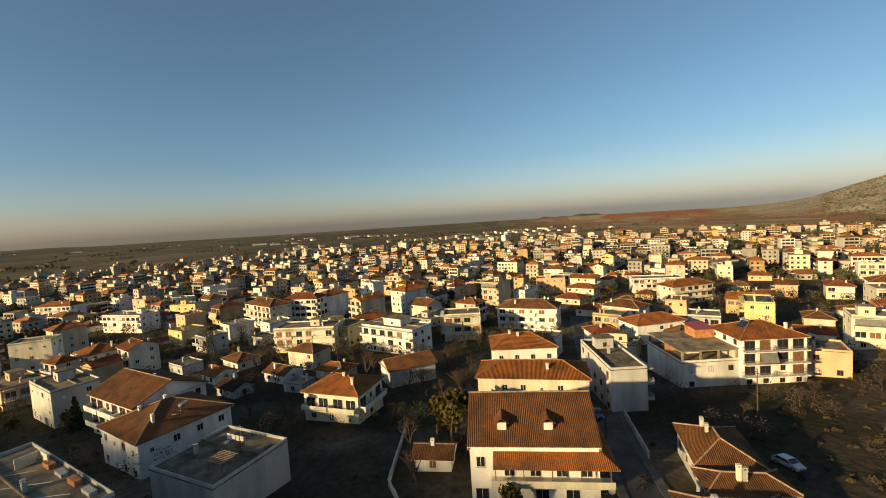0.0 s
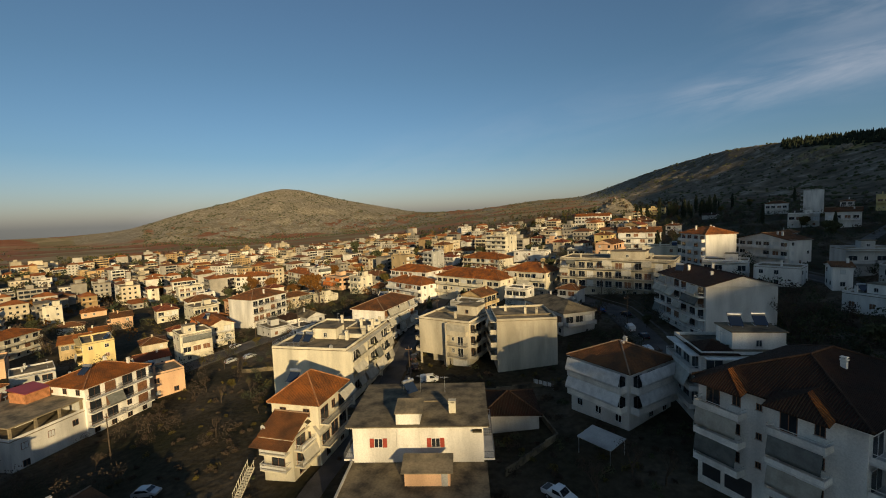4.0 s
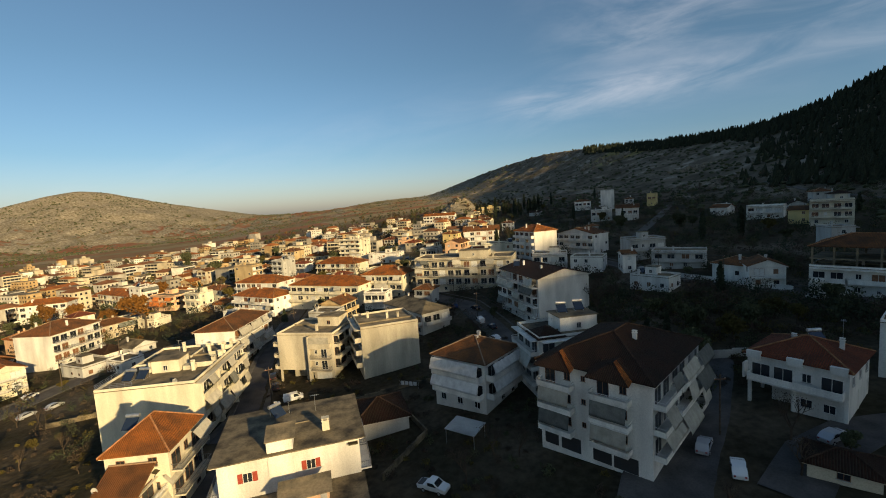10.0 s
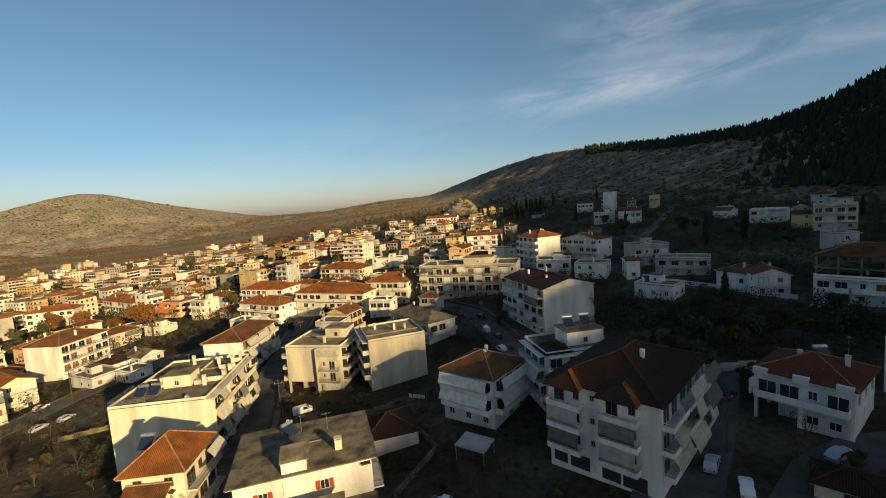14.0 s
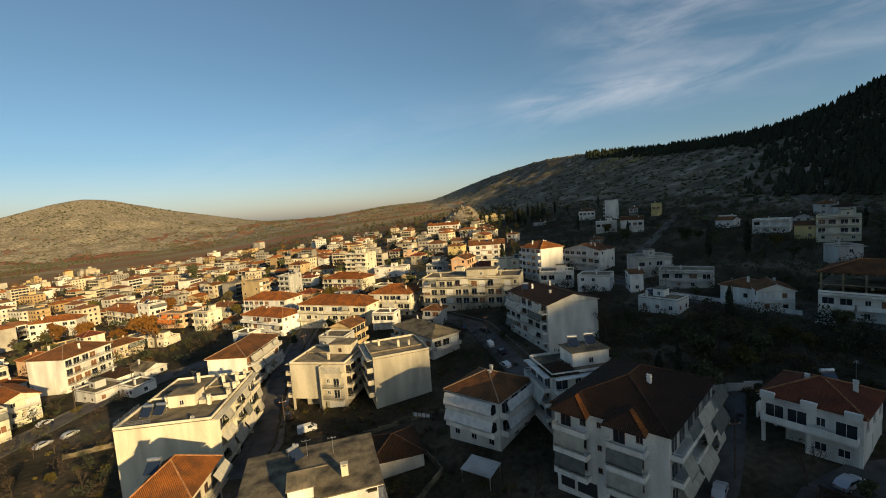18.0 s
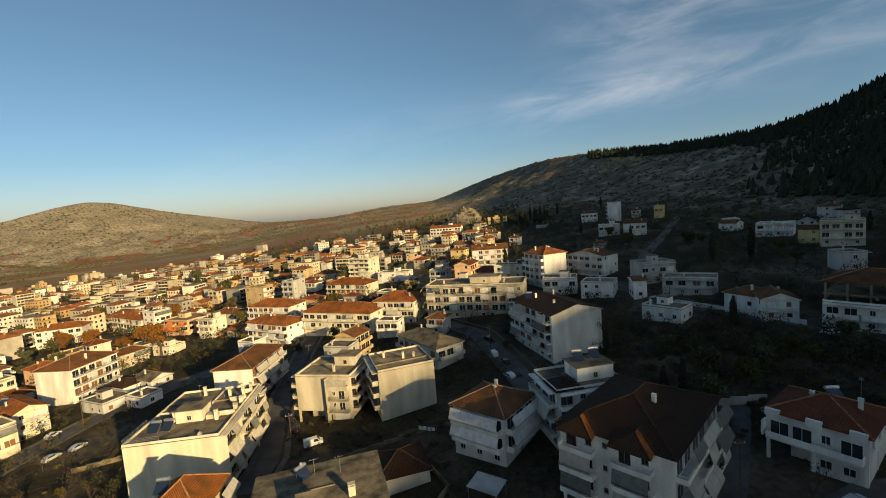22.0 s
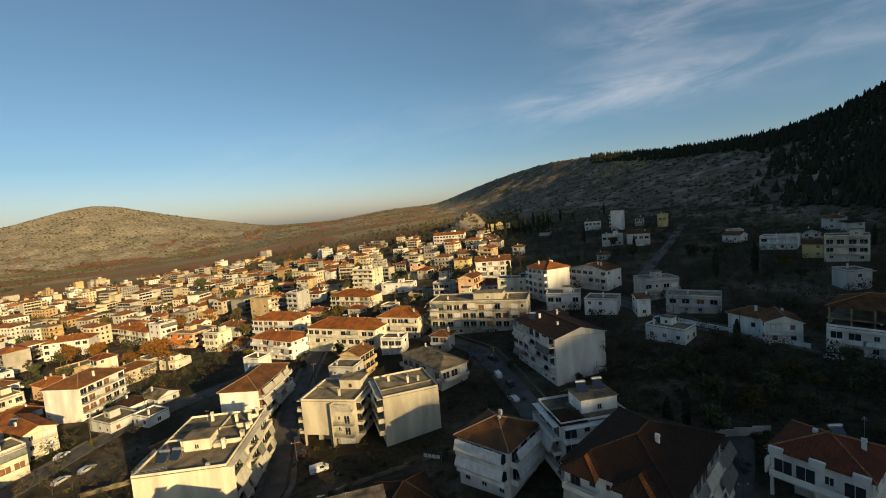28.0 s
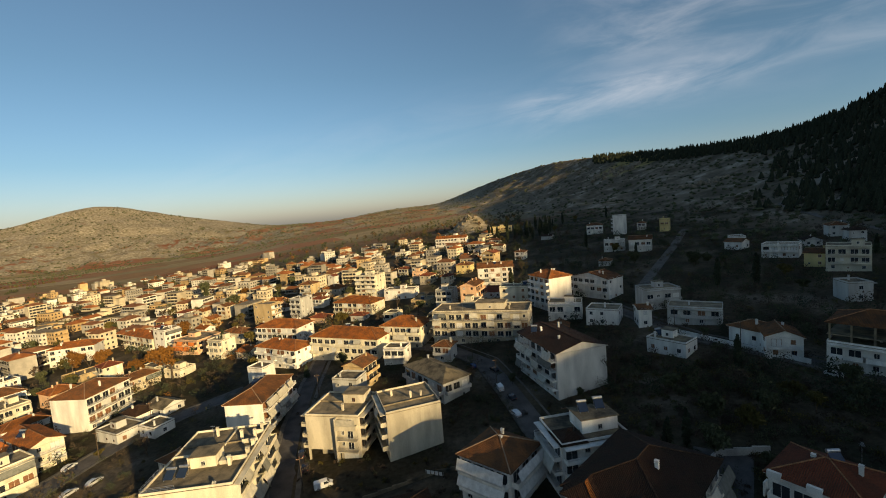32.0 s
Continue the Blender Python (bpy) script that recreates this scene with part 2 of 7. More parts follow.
TILE_EDGE = mat("ridge_dark", (0.075, 0.045, 0.03), 0.85, 0.25, 1.5, 6, 0.4)
MORTAR = mat("ridge_mortar", (0.38, 0.25, 0.16), 0.9, 0.2, 2, 7, 0.4)
WOOD = mat("stained_wood", (0.22, 0.10, 0.045), 0.6, 0.2, 2, 12, 0.2)
SHUT_R = mat("red_shutter", (0.36, 0.055, 0.03), 0.55, 0.15, 2, 12, 0.2)
FRAME = mat("window_frame", (0.62, 0.61, 0.58), 0.5, 0.08, 2, 10, 0.05)
IRON = mat("painted_iron", (0.20, 0.20, 0.20), 0.5, 0.1, 2, 10, 0.05, metal=0.4)
STEEL = mat("galvanised_steel", (0.55, 0.56, 0.57), 0.4, 0.12, 2, 8, 0.05, metal=0.8)
CANVAS = mat("awning_canvas", (0.46, 0.43, 0.36), 0.9, 0.12, 1, 6, 0.1, per_object=0.2)
CANVAS_W = mat("awning_white", (0.68, 0.67, 0.64), 0.9, 0.12, 1, 6, 0.1, per_object=0.15)
CANVAS_G = mat("awning_grey", (0.16, 0.165, 0.15), 0.9, 0.15, 1, 6, 0.1, per_object=0.2)
CANVAS_O = mat("awning_orange", (0.66, 0.20, 0.05), 0.9, 0.12, 1, 6, 0.1)
ASPHALT = mat("asphalt", (0.115, 0.105, 0.098), 0.9, 0.2, 0.25, 5, 0.3)
YARD = mat("worn_yard", (0.125, 0.115, 0.108), 0.9, 0.2, 0.3, 4, 0.3)
PAVE = mat("paving", (0.14, 0.128, 0.112), 0.9, 0.18, 0.5, 5, 0.25)
ROCK = mat("pale_rock", (0.27, 0.225, 0.165), 0.95, 0.25, 0.3, 2, 0.6, island=True)
BARK = mat("bark", (0.10, 0.075, 0.055), 0.95, 0.2, 3, 14, 0.6)
TWIG = mat("bare_twigs", (0.085, 0.062, 0.044), 0.95, 0.2, 1, 6, 0.0)
LEAF_O = mat("leaves_rust", (0.19, 0.085, 0.02), 0.8, 0.22, 0.8, 3, 0.0, per_object=0.2)
LEAF_Y = mat("leaves_olive", (0.10, 0.08, 0.022), 0.8, 0.22, 0.8, 3, 0.0, per_object=0.25)
LEAF_G = mat("leaves_green", (0.08, 0.086, 0.042), 0.8, 0.22, 0.8, 3, 0.0, per_object=0.25)
LEAF_D = mat("needles_dark", (0.04, 0.05, 0.028), 0.85, 0.22, 0.8, 3, 0.0, per_object=0.25)
TYRE = mat("rubber", (0.02, 0.02, 0.02), 0.9, 0.1, 5, 20, 0.1)
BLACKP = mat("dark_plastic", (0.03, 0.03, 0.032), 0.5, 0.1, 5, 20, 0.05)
CARS = [mat("car_paint_" + n, c, 0.25, 0.04, 1, 10, 0.0, metal=0.2) for n, c in
        (("silver", (0.5, 0.51, 0.53)), ("white", (0.78, 0.78, 0.77)), ("blue", (0.05, 0.09, 0.2)), ("black", (0.03, 0.03, 0.035)), ("red", (0.3, 0.03, 0.03)))]


def glass_mat(name, col, rough):
    m = bpy.data.materials.new(name)
    m.use_nodes = True
    b = m.node_tree.nodes["Principled BSDF"]
    b.inputs["Base Color"].default_value, b.inputs["Roughness"].default_value = (*col, 1), rough
    b.inputs["Specular IOR Level"].default_value = 0.8
    return m


GLASS = glass_mat("window_glass", (0.02, 0.024, 0.03), 0.06)
PANEL = glass_mat("solar_glass", (0.015, 0.025, 0.05), 0.12)


def ground_mat():
    """Winter grass, bare soil and gravel near the houses; ploughed red fields on the plain; stony scrub on the slopes."""
    m = bpy.data.materials.new("ground")
    m.use_nodes = True
    nt = m.node_tree
    N, L = nt.nodes, nt.links
    b = N["Principled BSDF"]
    b.inputs["Roughness"].default_value, b.inputs["Specular IOR Level"].default_value = 0.95, 0.05
    pos = N.new("ShaderNodeNewGeometry")
    sep = N.new("ShaderNodeSeparateXYZ")
    L.new(pos.outputs["Position"], sep.inputs["Vector"])

    def noise_tex(scale, detail, vec=None, rough=0.55):
        n = N.new("ShaderNodeTexNoise")
        n.inputs["Scale"].default_value, n.inputs["Detail"].default_value, n.inputs["Roughness"].default_value = scale, detail, rough
        L.new(vec or pos.outputs["Position"], n.inputs["Vector"])
        return n.outputs["Fac"]

    def ramp(fac, *stops):
        r = N.new("ShaderNodeValToRGB")
        el = r.color_ramp.elements
        while len(el) < len(stops):
            el.new(0.5)
        for k, (p, c) in enumerate(stops):
            el[k].position, el[k].color = p, (*c, 1)
        L.new(fac, r.inputs["Fac"])
        return r.outputs["Color"]

    def mix(fac, a, c, kind="MIX"):
        n = N.new("ShaderNodeMixRGB")
        n.blend_type = kind
        for v, s in ((fac, n.inputs[0]), (a, n.inputs[1]), (c, n.inputs[2])):
            if isinstance(v, float):
                s.default_value = v
            else:
                L.new(v, s)
        return n.outputs["Color"]

    town = ramp(noise_tex(0.045, 8), (0.33, (0.036, 0.036, 0.02)), (0.47, (0.06, 0.05, 0.032)), (0.57, (0.1, 0.08, 0.054)), (0.70, (0.16, 0.132, 0.1)))
    town = mix(0.7, town, ramp(noise_tex(0.9, 6), (0.35, (0.45, 0.45, 0.42)), (0.65, (1.0, 1.0, 1.0))), "MULTIPLY")
    vor = N.new("ShaderNodeTexVoronoi")
    vor.inputs["Scale"].default_value = 0.0042
    vmap = N.new("ShaderNodeMapping")
    vmap.inputs["Scale"].default_value, vmap.inputs["Rotation"].default_value = (1, 1.9, 0), (0, 0, 0.6)
    L.new(pos.outputs["Position"], vmap.inputs["Vector"])
    L.new(vmap.outputs["Vector"], vor.inputs["Vector"])
    vs = N.new("ShaderNodeSeparateXYZ")
    L.new(vor.outputs["Color"], vs.inputs["Vector"])
    field = ramp(vs.outputs["X"], (0.0, (0.27, 0.115, 0.06)), (0.35, (0.33, 0.155, 0.085)), (0.6, (0.22, 0.18, 0.09)), (0.85, (0.34, 0.26, 0.15)))
    dull = ramp(vs.outputs["Y"], (0.0, (0.085, 0.072, 0.048)), (0.3, (0.13, 0.105, 0.068)), (0.55, (0.095, 0.085, 0.052)), (0.75, (0.17, 0.135, 0.092)), (0.92, (0.115, 0.11, 0.062)))
    north = N.new("ShaderNodeMapRange")
    north.inputs["From Min"].default_value, north.inputs["From Max"].default_value = 0, 550
    L.new(sep.outputs["Y"], north.inputs["Value"])
    field = mix(north.outputs["Result"], dull, field)
    field = mix(0.6, field, ramp(noise_tex(0.03, 7), (0.3, (0.55, 0.55, 0.55)), (0.7, (1.0, 1.0, 1.0))), "MULTIPLY")
    scrub = ramp(noise_tex(0.1, 9, None, 0.72), (0.36, (0.12, 0.106, 0.075)), (0.46, (0.23, 0.197, 0.142)), (0.56, (0.33, 0.288, 0.222)), (0.70, (0.52, 0.475, 0.41)))
    scrub = mix(0.5, scrub, ramp(noise_tex(0.008, 5), (0.35, (0.5, 0.48, 0.4)), (0.65, (1.0, 0.95, 0.85))), "MULTIPLY")
    ln = N.new("ShaderNodeVectorMath")
    ln.operation = "LENGTH"
    L.new(pos.outputs["Position"], ln.inputs[0])
    far = N.new("ShaderNodeMapRange")
    far.inputs["From Min"].default_value, far.inputs["From Max"].default_value = 620, 950
    L.new(ln.outputs["Value"], far.inputs["Value"])
    slope = N.new("ShaderNodeSeparateXYZ")
    L.new(pos.outputs["Normal"], slope.inputs["Vector"])
    steep = N.new("ShaderNodeMapRange")
    steep.inputs["From Min"].default_value, steep.inputs["From Max"].default_value = 0.995, 0.984
    L.new(slope.outputs["Z"], steep.inputs["Value"])
    col = mix(far.outputs["Result"], town, field)
    both = N.new("ShaderNodeMath")
    both.operation = "MULTIPLY"
    near = N.new("ShaderNodeMapRange")
    near.inputs["From Min"].default_value, near.inputs["From Max"].default_value = 170, 330
    L.new(ln.outputs["Value"], near.inputs["Value"])
    L.new(steep.outputs["Result"], both.inputs[0])
    L.new(near.outputs["Result"], both.inputs[1])
    east = N.new("ShaderNodeMath")
    east.operation = "MULTIPLY_ADD"
    east.inputs[1].default_value = -0.02
    L.new(sep.outputs["Y"], east.inputs[0])
    L.new(sep.outputs["X"], east.inputs[2])
    side = N.new("ShaderNodeMapRange")
    side.inputs["From Min"].default_value, side.inputs["From Max"].default_value = -40, 120
    L.new(east.outputs[0], side.inputs["Value"])
    maquis = ramp(noise_tex(0.03, 9, None, 0.65), (0.34, (0.075, 0.064, 0.045)), (0.46, (0.125, 0.102, 0.072)), (0.56, (0.19, 0.155, 0.112)), (0.70, (0.40, 0.345, 0.28)))
    spot = N.new("ShaderNodeVectorMath")
    spot.operation = "DISTANCE"
    spot.inputs[1].default_value = (390, 990, 135)
    L.new(pos.outputs["Position"], spot.inputs[0])
    edge = N.new("ShaderNodeMath")
    edge.operation = "MULTIPLY_ADD"
    edge.inputs[1].default_value = 90.0
    L.new(noise_tex(0.02, 5), edge.inputs[0])
    L.new(spot.outputs["Value"], edge.inputs[2])
    grassy = N.new("ShaderNodeMapRange")
    grassy.inputs["From Min"].default_value, grassy.inputs["From Max"].default_value = 132, 112
    L.new(edge.outputs[0], grassy.inputs["Value"])
    maquis = mix(grassy.outputs["Result"], maquis, ramp(noise_tex(0.06, 6), (0.35, (0.16, 0.125, 0.05)), (0.65, (0.34, 0.27, 0.11))))
    scrub = mix(side.outputs["Result"], scrub, maquis)
    col = mix(both.outputs[0], col, scrub)
    L.new(col, b.inputs["Base Color"])
    bp = N.new("ShaderNodeBump")
    bp.inputs["Strength"].default_value, bp.inputs["Distance"].default_value = 0.6, 0.5
    L.new(noise_tex(0.7, 6), bp.inputs["Height"])
    L.new(bp.outputs["Normal"], b.inputs["Normal"])
    return m


GROUND = ground_mat()

# ---- lie of the land ----
KNOT_AZ = (-180, -62, -57, -54, -51, -47, -44, -41, -38, -34, -28, -24, -16, -11, -7, -3, 1.4, 6, 12, 18, 24, 32, 36, 40, 44, 55, 75, 100, 125, 180)
KNOT_EL = (-1.0, -1.0, -0.6, 0.5, 1.4, 2.2, 3.2, 3.9, 3.3, 2.2, 0.95, 0.1, 0.05, 0.9, 1.2, 1.2, 2.75, 4.2, 5.5, 5.7, 5.3, 5.4, 5.75, 6.8, 8.8, 11, 12, 9, 2, -1)
KNOT_R = (3500, 3500, 3300, 3300, 3200, 3200, 3200, 3200, 3200, 3300, 3500, 3700, 3700, 3000, 2800, 2600, 2350, 2000, 1600, 1300, 1080, 900, 840, 780, 720, 650, 600, 600, 650, 650)
KNOT_R0 = (2600, 2600, 1700, 1700, 1700, 1700, 1700, 1700, 1700, 1700, 1700, 1500, 1300, 1150, 1050, 960, 860, 740, 620, 520, 450, 380, 350, 330, 310, 290, 290, 290, 300, 300)


def soft(v):
    return np.log1p(np.exp(np.clip(v, -30, 30)))


def wave_noise(x, y):
    """Gentle folds of the hillsides."""
    out = 0.0
    for k, (f, a) in enumerate(((0.0045, 1.0), (0.011, 0.5), (0.023, 0.26), (0.052, 0.14))):
        out = out + a * np.sin(f * (x * math.cos(k * 1.9 + 0.4) + y * math.sin(k * 1.9 + 0.4)) + 1.7 * k + 1.3 * np.sin(f * 0.7 * (y - 0.6 * x) + k))
    return out


def ground(x, y):
    x, y = np.asarray(x, float), np.asarray(y, float)
    dy = y - 101
    b = 0.1 * (x + 18) + np.where(dy > 0, 0.05, 0.02) * dy - 1
    b = 36 - 6 * soft((36 - b) / 6)
    b = -17 + 6 * soft((b + 17) / 6)
    r, az = np.hypot(x, y), np.degrees(np.arctan2(x, y))
    b = b - 0.021 * np.maximum(r - 750, 0) * np.interp(az, (-130, -95, -45, -22), (0, 1, 1, 0))
    el, far, start = (np.interp(az, KNOT_AZ, k) for k in (KNOT_EL, KNOT_R, KNOT_R0))
    el = 0.4 * el + 0.15 * sum(np.interp(az + o, KNOT_AZ, KNOT_EL) for o in (-2.2, -1.1, 1.1, 2.2))
    top = 46 + far * np.tan(np.radians(el))
    t = np.clip((r - start) / (far - start), 0, 1)
    fall = np.clip((r - far) / (0.35 * far), 0, 1)
    rise = t ** 1.6 * (1 - 0.55 * fall * fall)
    z = b + np.maximum(top - b, 0) * rise
    z = z + wave_noise(x, y) * 0.012 * far * t * (1 - t) * np.where(el > 0, 1, 0.1)
    # the stony knoll at the head of the valley, and an unseen spur added to keep the sun off the near slope
    z = z + (15 + 5 * wave_noise(x * 6, y * 6)) * np.exp(-(((x - 10) / 24) ** 2 + ((y - 655) / 45) ** 2) ** 2)
    u, v = -SUN_Y * x + SUN_X * y, -SUN_X * x - SUN_Y * y
    s = np.clip((-v - 200) / 400, 0, 1)
    # the crest's bumps and cuts set how high the shade reaches on single blocks
    crest = 9.6 * soft(0.032 * (u + 1)) + 6.2 + 4.4 * np.exp(-((u - 56) / 15) ** 2) + 3.0 * np.exp(-((u - 112) / 20) ** 2) - 0.15 * np.clip(-u - 47, 0, 78) - 0.5 * np.maximum(-u - 125, 0) - 0.11 * np.clip(u - 92, 0, 90)
    s = s * s
    # gullies and broken rock on the slopes
    crag = np.abs(np.sin(0.019 * x + 0.9 * np.sin(0.013 * y)) * np.sin(0.023 * y + 1.1 * np.sin(0.017 * x))) + 0.5 * np.abs(np.sin(0.051 * x + 0.031 * y + 1.5 * np.sin(0.02 * y)))
    z = z + np.where(el > 0, 0.0052, 0) * np.interp(az, (-26, -20, 0, 6), (1, 0.35, 0.35, 1)) * far * (0.5 - crag) * np.clip(t * 3, 0, 1) * np.clip((1 - t) * 4, 0.12, 1)
    return np.where(s > 0, np.maximum(z * (1 - 0.9 * s), b * (1 - s) + np.clip(crest + 0.23 * 600, 0, 430) * s), z)


def gz(x, y):
    return float(ground(x, y))


# ---- building blocks ----
def box(bm, x0, x1, y0, y1, z0, z1):
    c = [bm.verts.new(p) for p in ((x0, y0, z0), (x1, y0, z0), (x1, y1, z0), (x0, y1, z0), (x0, y0, z1), (x1, y0, z1), (x1, y1, z1), (x0, y1, z1))]
    for f in ((3, 2, 1, 0), (4, 5, 6, 7), (0, 1, 5, 4), (1, 2, 6, 5), (2, 3, 7, 6), (3, 0, 4, 7)):
        bm.faces.new([c[k] for k in f])
    return c


def boxes(*spans):
    bm = bmesh.new()
    for s in spans:
        box(bm, *s)
    return bm


def bar(bm, a, b, r, r2=None, n=6):
    """A round bar from a to b, tapering from r to r2."""
    a, b = Vector(a), Vector(b)
    q = (b - a).to_track_quat("Z", "Y")
    r2 = r if r2 is None else r2
    lo = [bm.verts.new(a + q @ Vector((r * math.cos(k * math.tau / n), r * math.sin(k * math.tau / n), 0))) for k in range(n)]
    hi = [bm.verts.new(b + q @ Vector((r2 * math.cos(k * math.tau / n), r2 * math.sin(k * math.tau / n), 0))) for k in range(n)]
    for k in range(n):
        bm.faces.new((lo[k], lo[(k + 1) % n], hi[(k + 1) % n], hi[k]))
    bm.faces.new(lo[::-1])
    bm.faces.new(hi)


def prism(bm, pts, y0, y1):
    """A closed outline in x and z, drawn out along y."""
    f = [bm.verts.new((x, y0, z)) for x, z in pts]
    g = [bm.verts.new((x, y1, z)) for x, z in pts]
    n = len(pts)
    bm.faces.new(f)
    bm.faces.new(g[::-1])
    for k in range(n):
        bm.faces.new((f[k], g[k], g[(k + 1) % n], f[(k + 1) % n]))


def to_mesh(name, bm, material, smooth=False):
    me = bpy.data.meshes.new(name)
    bmesh.ops.recalc_face_normals(bm, faces=bm.faces[:])
    bm.to_mesh(me)
    bm.free()
    me.materials.append(material)
    if smooth:
        me.polygons.foreach_set("use_smooth", [True] * len(me.polygons))
    return me


def part(name, bm, material, parent=None, label="", m=None, smooth=False):
    ob = new(name, to_mesh(name, bm, material, smooth) if isinstance(bm, bmesh.types.BMesh) else bm)
    ob.parent = parent
    if m is not None:
        ob.matrix_basis = m
    return tagged(ob, label)


def thing(name, label, category, m, group="", kind=""):
    ob = new(name)
    ob.empty_display_size = 0.3
    ob.matrix_basis = m
    return tagged(ob, label, category, group, kind)


CACHE = {"shut_rng": random.Random(8)}


def cached(key, make):
    if key not in CACHE:
        CACHE[key] = make()
    return CACHE[key]


def uv_roof(bm):
    """Lays each sloping face out in metres: u along the eave, v up the slope."""
    uv = bm.loops.layers.uv.new("UVMap")
    for f in bm.faces:
        f.normal_update()
        n = f.normal
        along = Vector((-n.y, n.x, 0))
        along = along.normalized() if along.length > 1e-4 else Vector((1, 0, 0))
        up = n.cross(along)
        for lp in f.loops:
            lp[uv].uv = (lp.vert.co.dot(along), lp.vert.co.dot(up))


def slab_from(bm, quads, t=0.16):
    """Sloping faces with an underside t below them."""
    for q in quads:
        top = [bm.verts.new(p) for p in q]
        low = [bm.verts.new((p[0], p[1], p[2] - t)) for p in q]
        bm.faces.new(top)
        bm.faces.new(low[::-1])
        n = len(q)
        for k in range(n):
            bm.faces.new((top[k], low[k], low[(k + 1) % n], top[(k + 1) % n]))


def roof_part(parent, w, d, z, rise, kind, material, over=0.55, ridge_mat=None, name="roof"):
    """A hipped or gabled roof over a w x d plan, its eaves at z; the ridge runs along the longer side (gable_y: along y)."""
    a, b = w / 2 + over, d / 2 + over
    z0 = z - over * rise / (min(w, d) / 2) * 0.6
    if kind == "gable_y" or (kind == "hip" and d > w):
        swap, a, b = True, b, a
    else:
        swap = False
    if kind == "hip":
        k = max(a - b, 0.15)
    else:
        k = a
    P = [(-a, -b, z0), (a, -b, z0), (a, b, z0), (-a, b, z0), (-k, 0, z + rise), (k, 0, z + rise)]
    if swap:
        P = [(y, x, zz) for x, y, zz in P]
    quads = [(P[0], P[1], P[5], P[4]), (P[2], P[3], P[4], P[5])]
    lines = [(P[4], P[5])]
    if kind == "hip":
        quads += [(P[1], P[2], P[5]), (P[3], P[0], P[4])]
        lines += [(P[0], P[4]), (P[3], P[4]), (P[1], P[5]), (P[2], P[5])]
    bm = bmesh.new()
    slab_from(bm, quads)
    bmesh.ops.recalc_face_normals(bm, faces=bm.faces[:])
    uv_roof(bm)
    ob = part(name, bm, material, parent)
    bm = bmesh.new()
    for p, q in lines if material is not CONC_D else lines[:1]:
        p, q = Vector(p), Vector(q)
        bar(bm, p + Vector((0, 0, 0.03)), q + Vector((0, 0, 0.03)), 0.13, n=6)
    part("ridge_tiles", bm, ridge_mat or RIDGE, ob)
    if kind != "hip":
        # the triangular wall ends under the ridge
        for s in (-1, 1):
            e = (w / 2 - 0.05, d / 2 - 0.05)
            bm = bmesh.new()
            if kind == "gable_y":
                prism(bm, ((-e[0], z - 0.1), (e[0], z - 0.1), (0, z + rise - 0.16)), s * e[1] - 0.1, s * e[1] + 0.1)
                m = None
            else:
                prism(bm, ((-e[1], z - 0.1), (e[1], z - 0.1), (0, z + rise - 0.16)), -0.1, 0.1)
                m = pose(s * e[0], 0, 0, 0, 0, 90)
            part("gable_wall", bm, CACHE["wall_now"], parent, m=m)
    return ob


def window_meshes(w, h, edge):
    def make():
        bm = bmesh.new()
        t = 0.07
        box(bm, -w / 2, w / 2, -0.06, 0.03, -t, 0.0)
        box(bm, -w / 2, w / 2, -0.06, 0.03, h - t, h)
        box(bm, -w / 2, -w / 2 + t, -0.06, 0.03, 0, h - t)
        box(bm, w / 2 - t, w / 2, -0.06, 0.03, 0, h - t)
        box(bm, -0.035, 0.035, -0.05, 0.03, 0, h - t)
        fr = to_mesh("window_frame", bm, edge)
        pane = to_mesh("pane", boxes((-w / 2 + t, w / 2 - t, -0.025, 0.02, 0, h - t)), GLASS)
        return fr, pane
    return cached(("win", w, h, edge.name), make)


def far_window_mesh(w, h, edge, fill):
    bm = boxes((-w / 2, w / 2, -0.05, 0.03, -0.06, h))
    box(bm, -w / 2 + 0.08, -0.04, -0.07, -0.045, 0.02, h - 0.08)
    box(bm, 0.04, w / 2 - 0.08, -0.07, -0.045, 0.02, h - 0.08)
    me = to_mesh("window", bm, edge)
    me.materials.append(fill)
    for p in me.polygons:
        if p.index >= 6:
            p.material_index = 1
    return me


def add_window(parent, m, w=1.1, h=1.25, shutters=None, sill=True):
    edge = CACHE.get("edge_now", FRAME)
    if CACHE.get("gather") is not None:
        CACHE["gather"].append((m, w, h))
        return None
    if CACHE["far_now"]:
        fill = CACHE["shut_rng"].choice((GLASS, GLASS, GLASS, WOOD, FRAME))
        return part("window", cached(("farwin", w, h, edge.name, fill.name), lambda: far_window_mesh(w, h, edge, fill)), None, parent, m=m)
    fr, pane = window_meshes(w, h, edge)
    ob = part("window", fr, None, parent, m=m)
    part("pane", pane, None, ob)
    if shutters:
        me = cached(("shut", w, h, shutters.name), lambda: shutter_mesh(w, h, shutters))
        for s in (-1, 1):
            part("shutter", me, None, ob, m=pose(s * w * 0.76, -0.07, 0))
    elif sill and h < 1.6:
        part("sill", cached(("sill", w), lambda: to_mesh("sill", boxes((-w / 2 - 0.1, w / 2 + 0.1, -0.16, 0.03, -0.13, -0.075)), GREYW)), None, ob)
    return ob


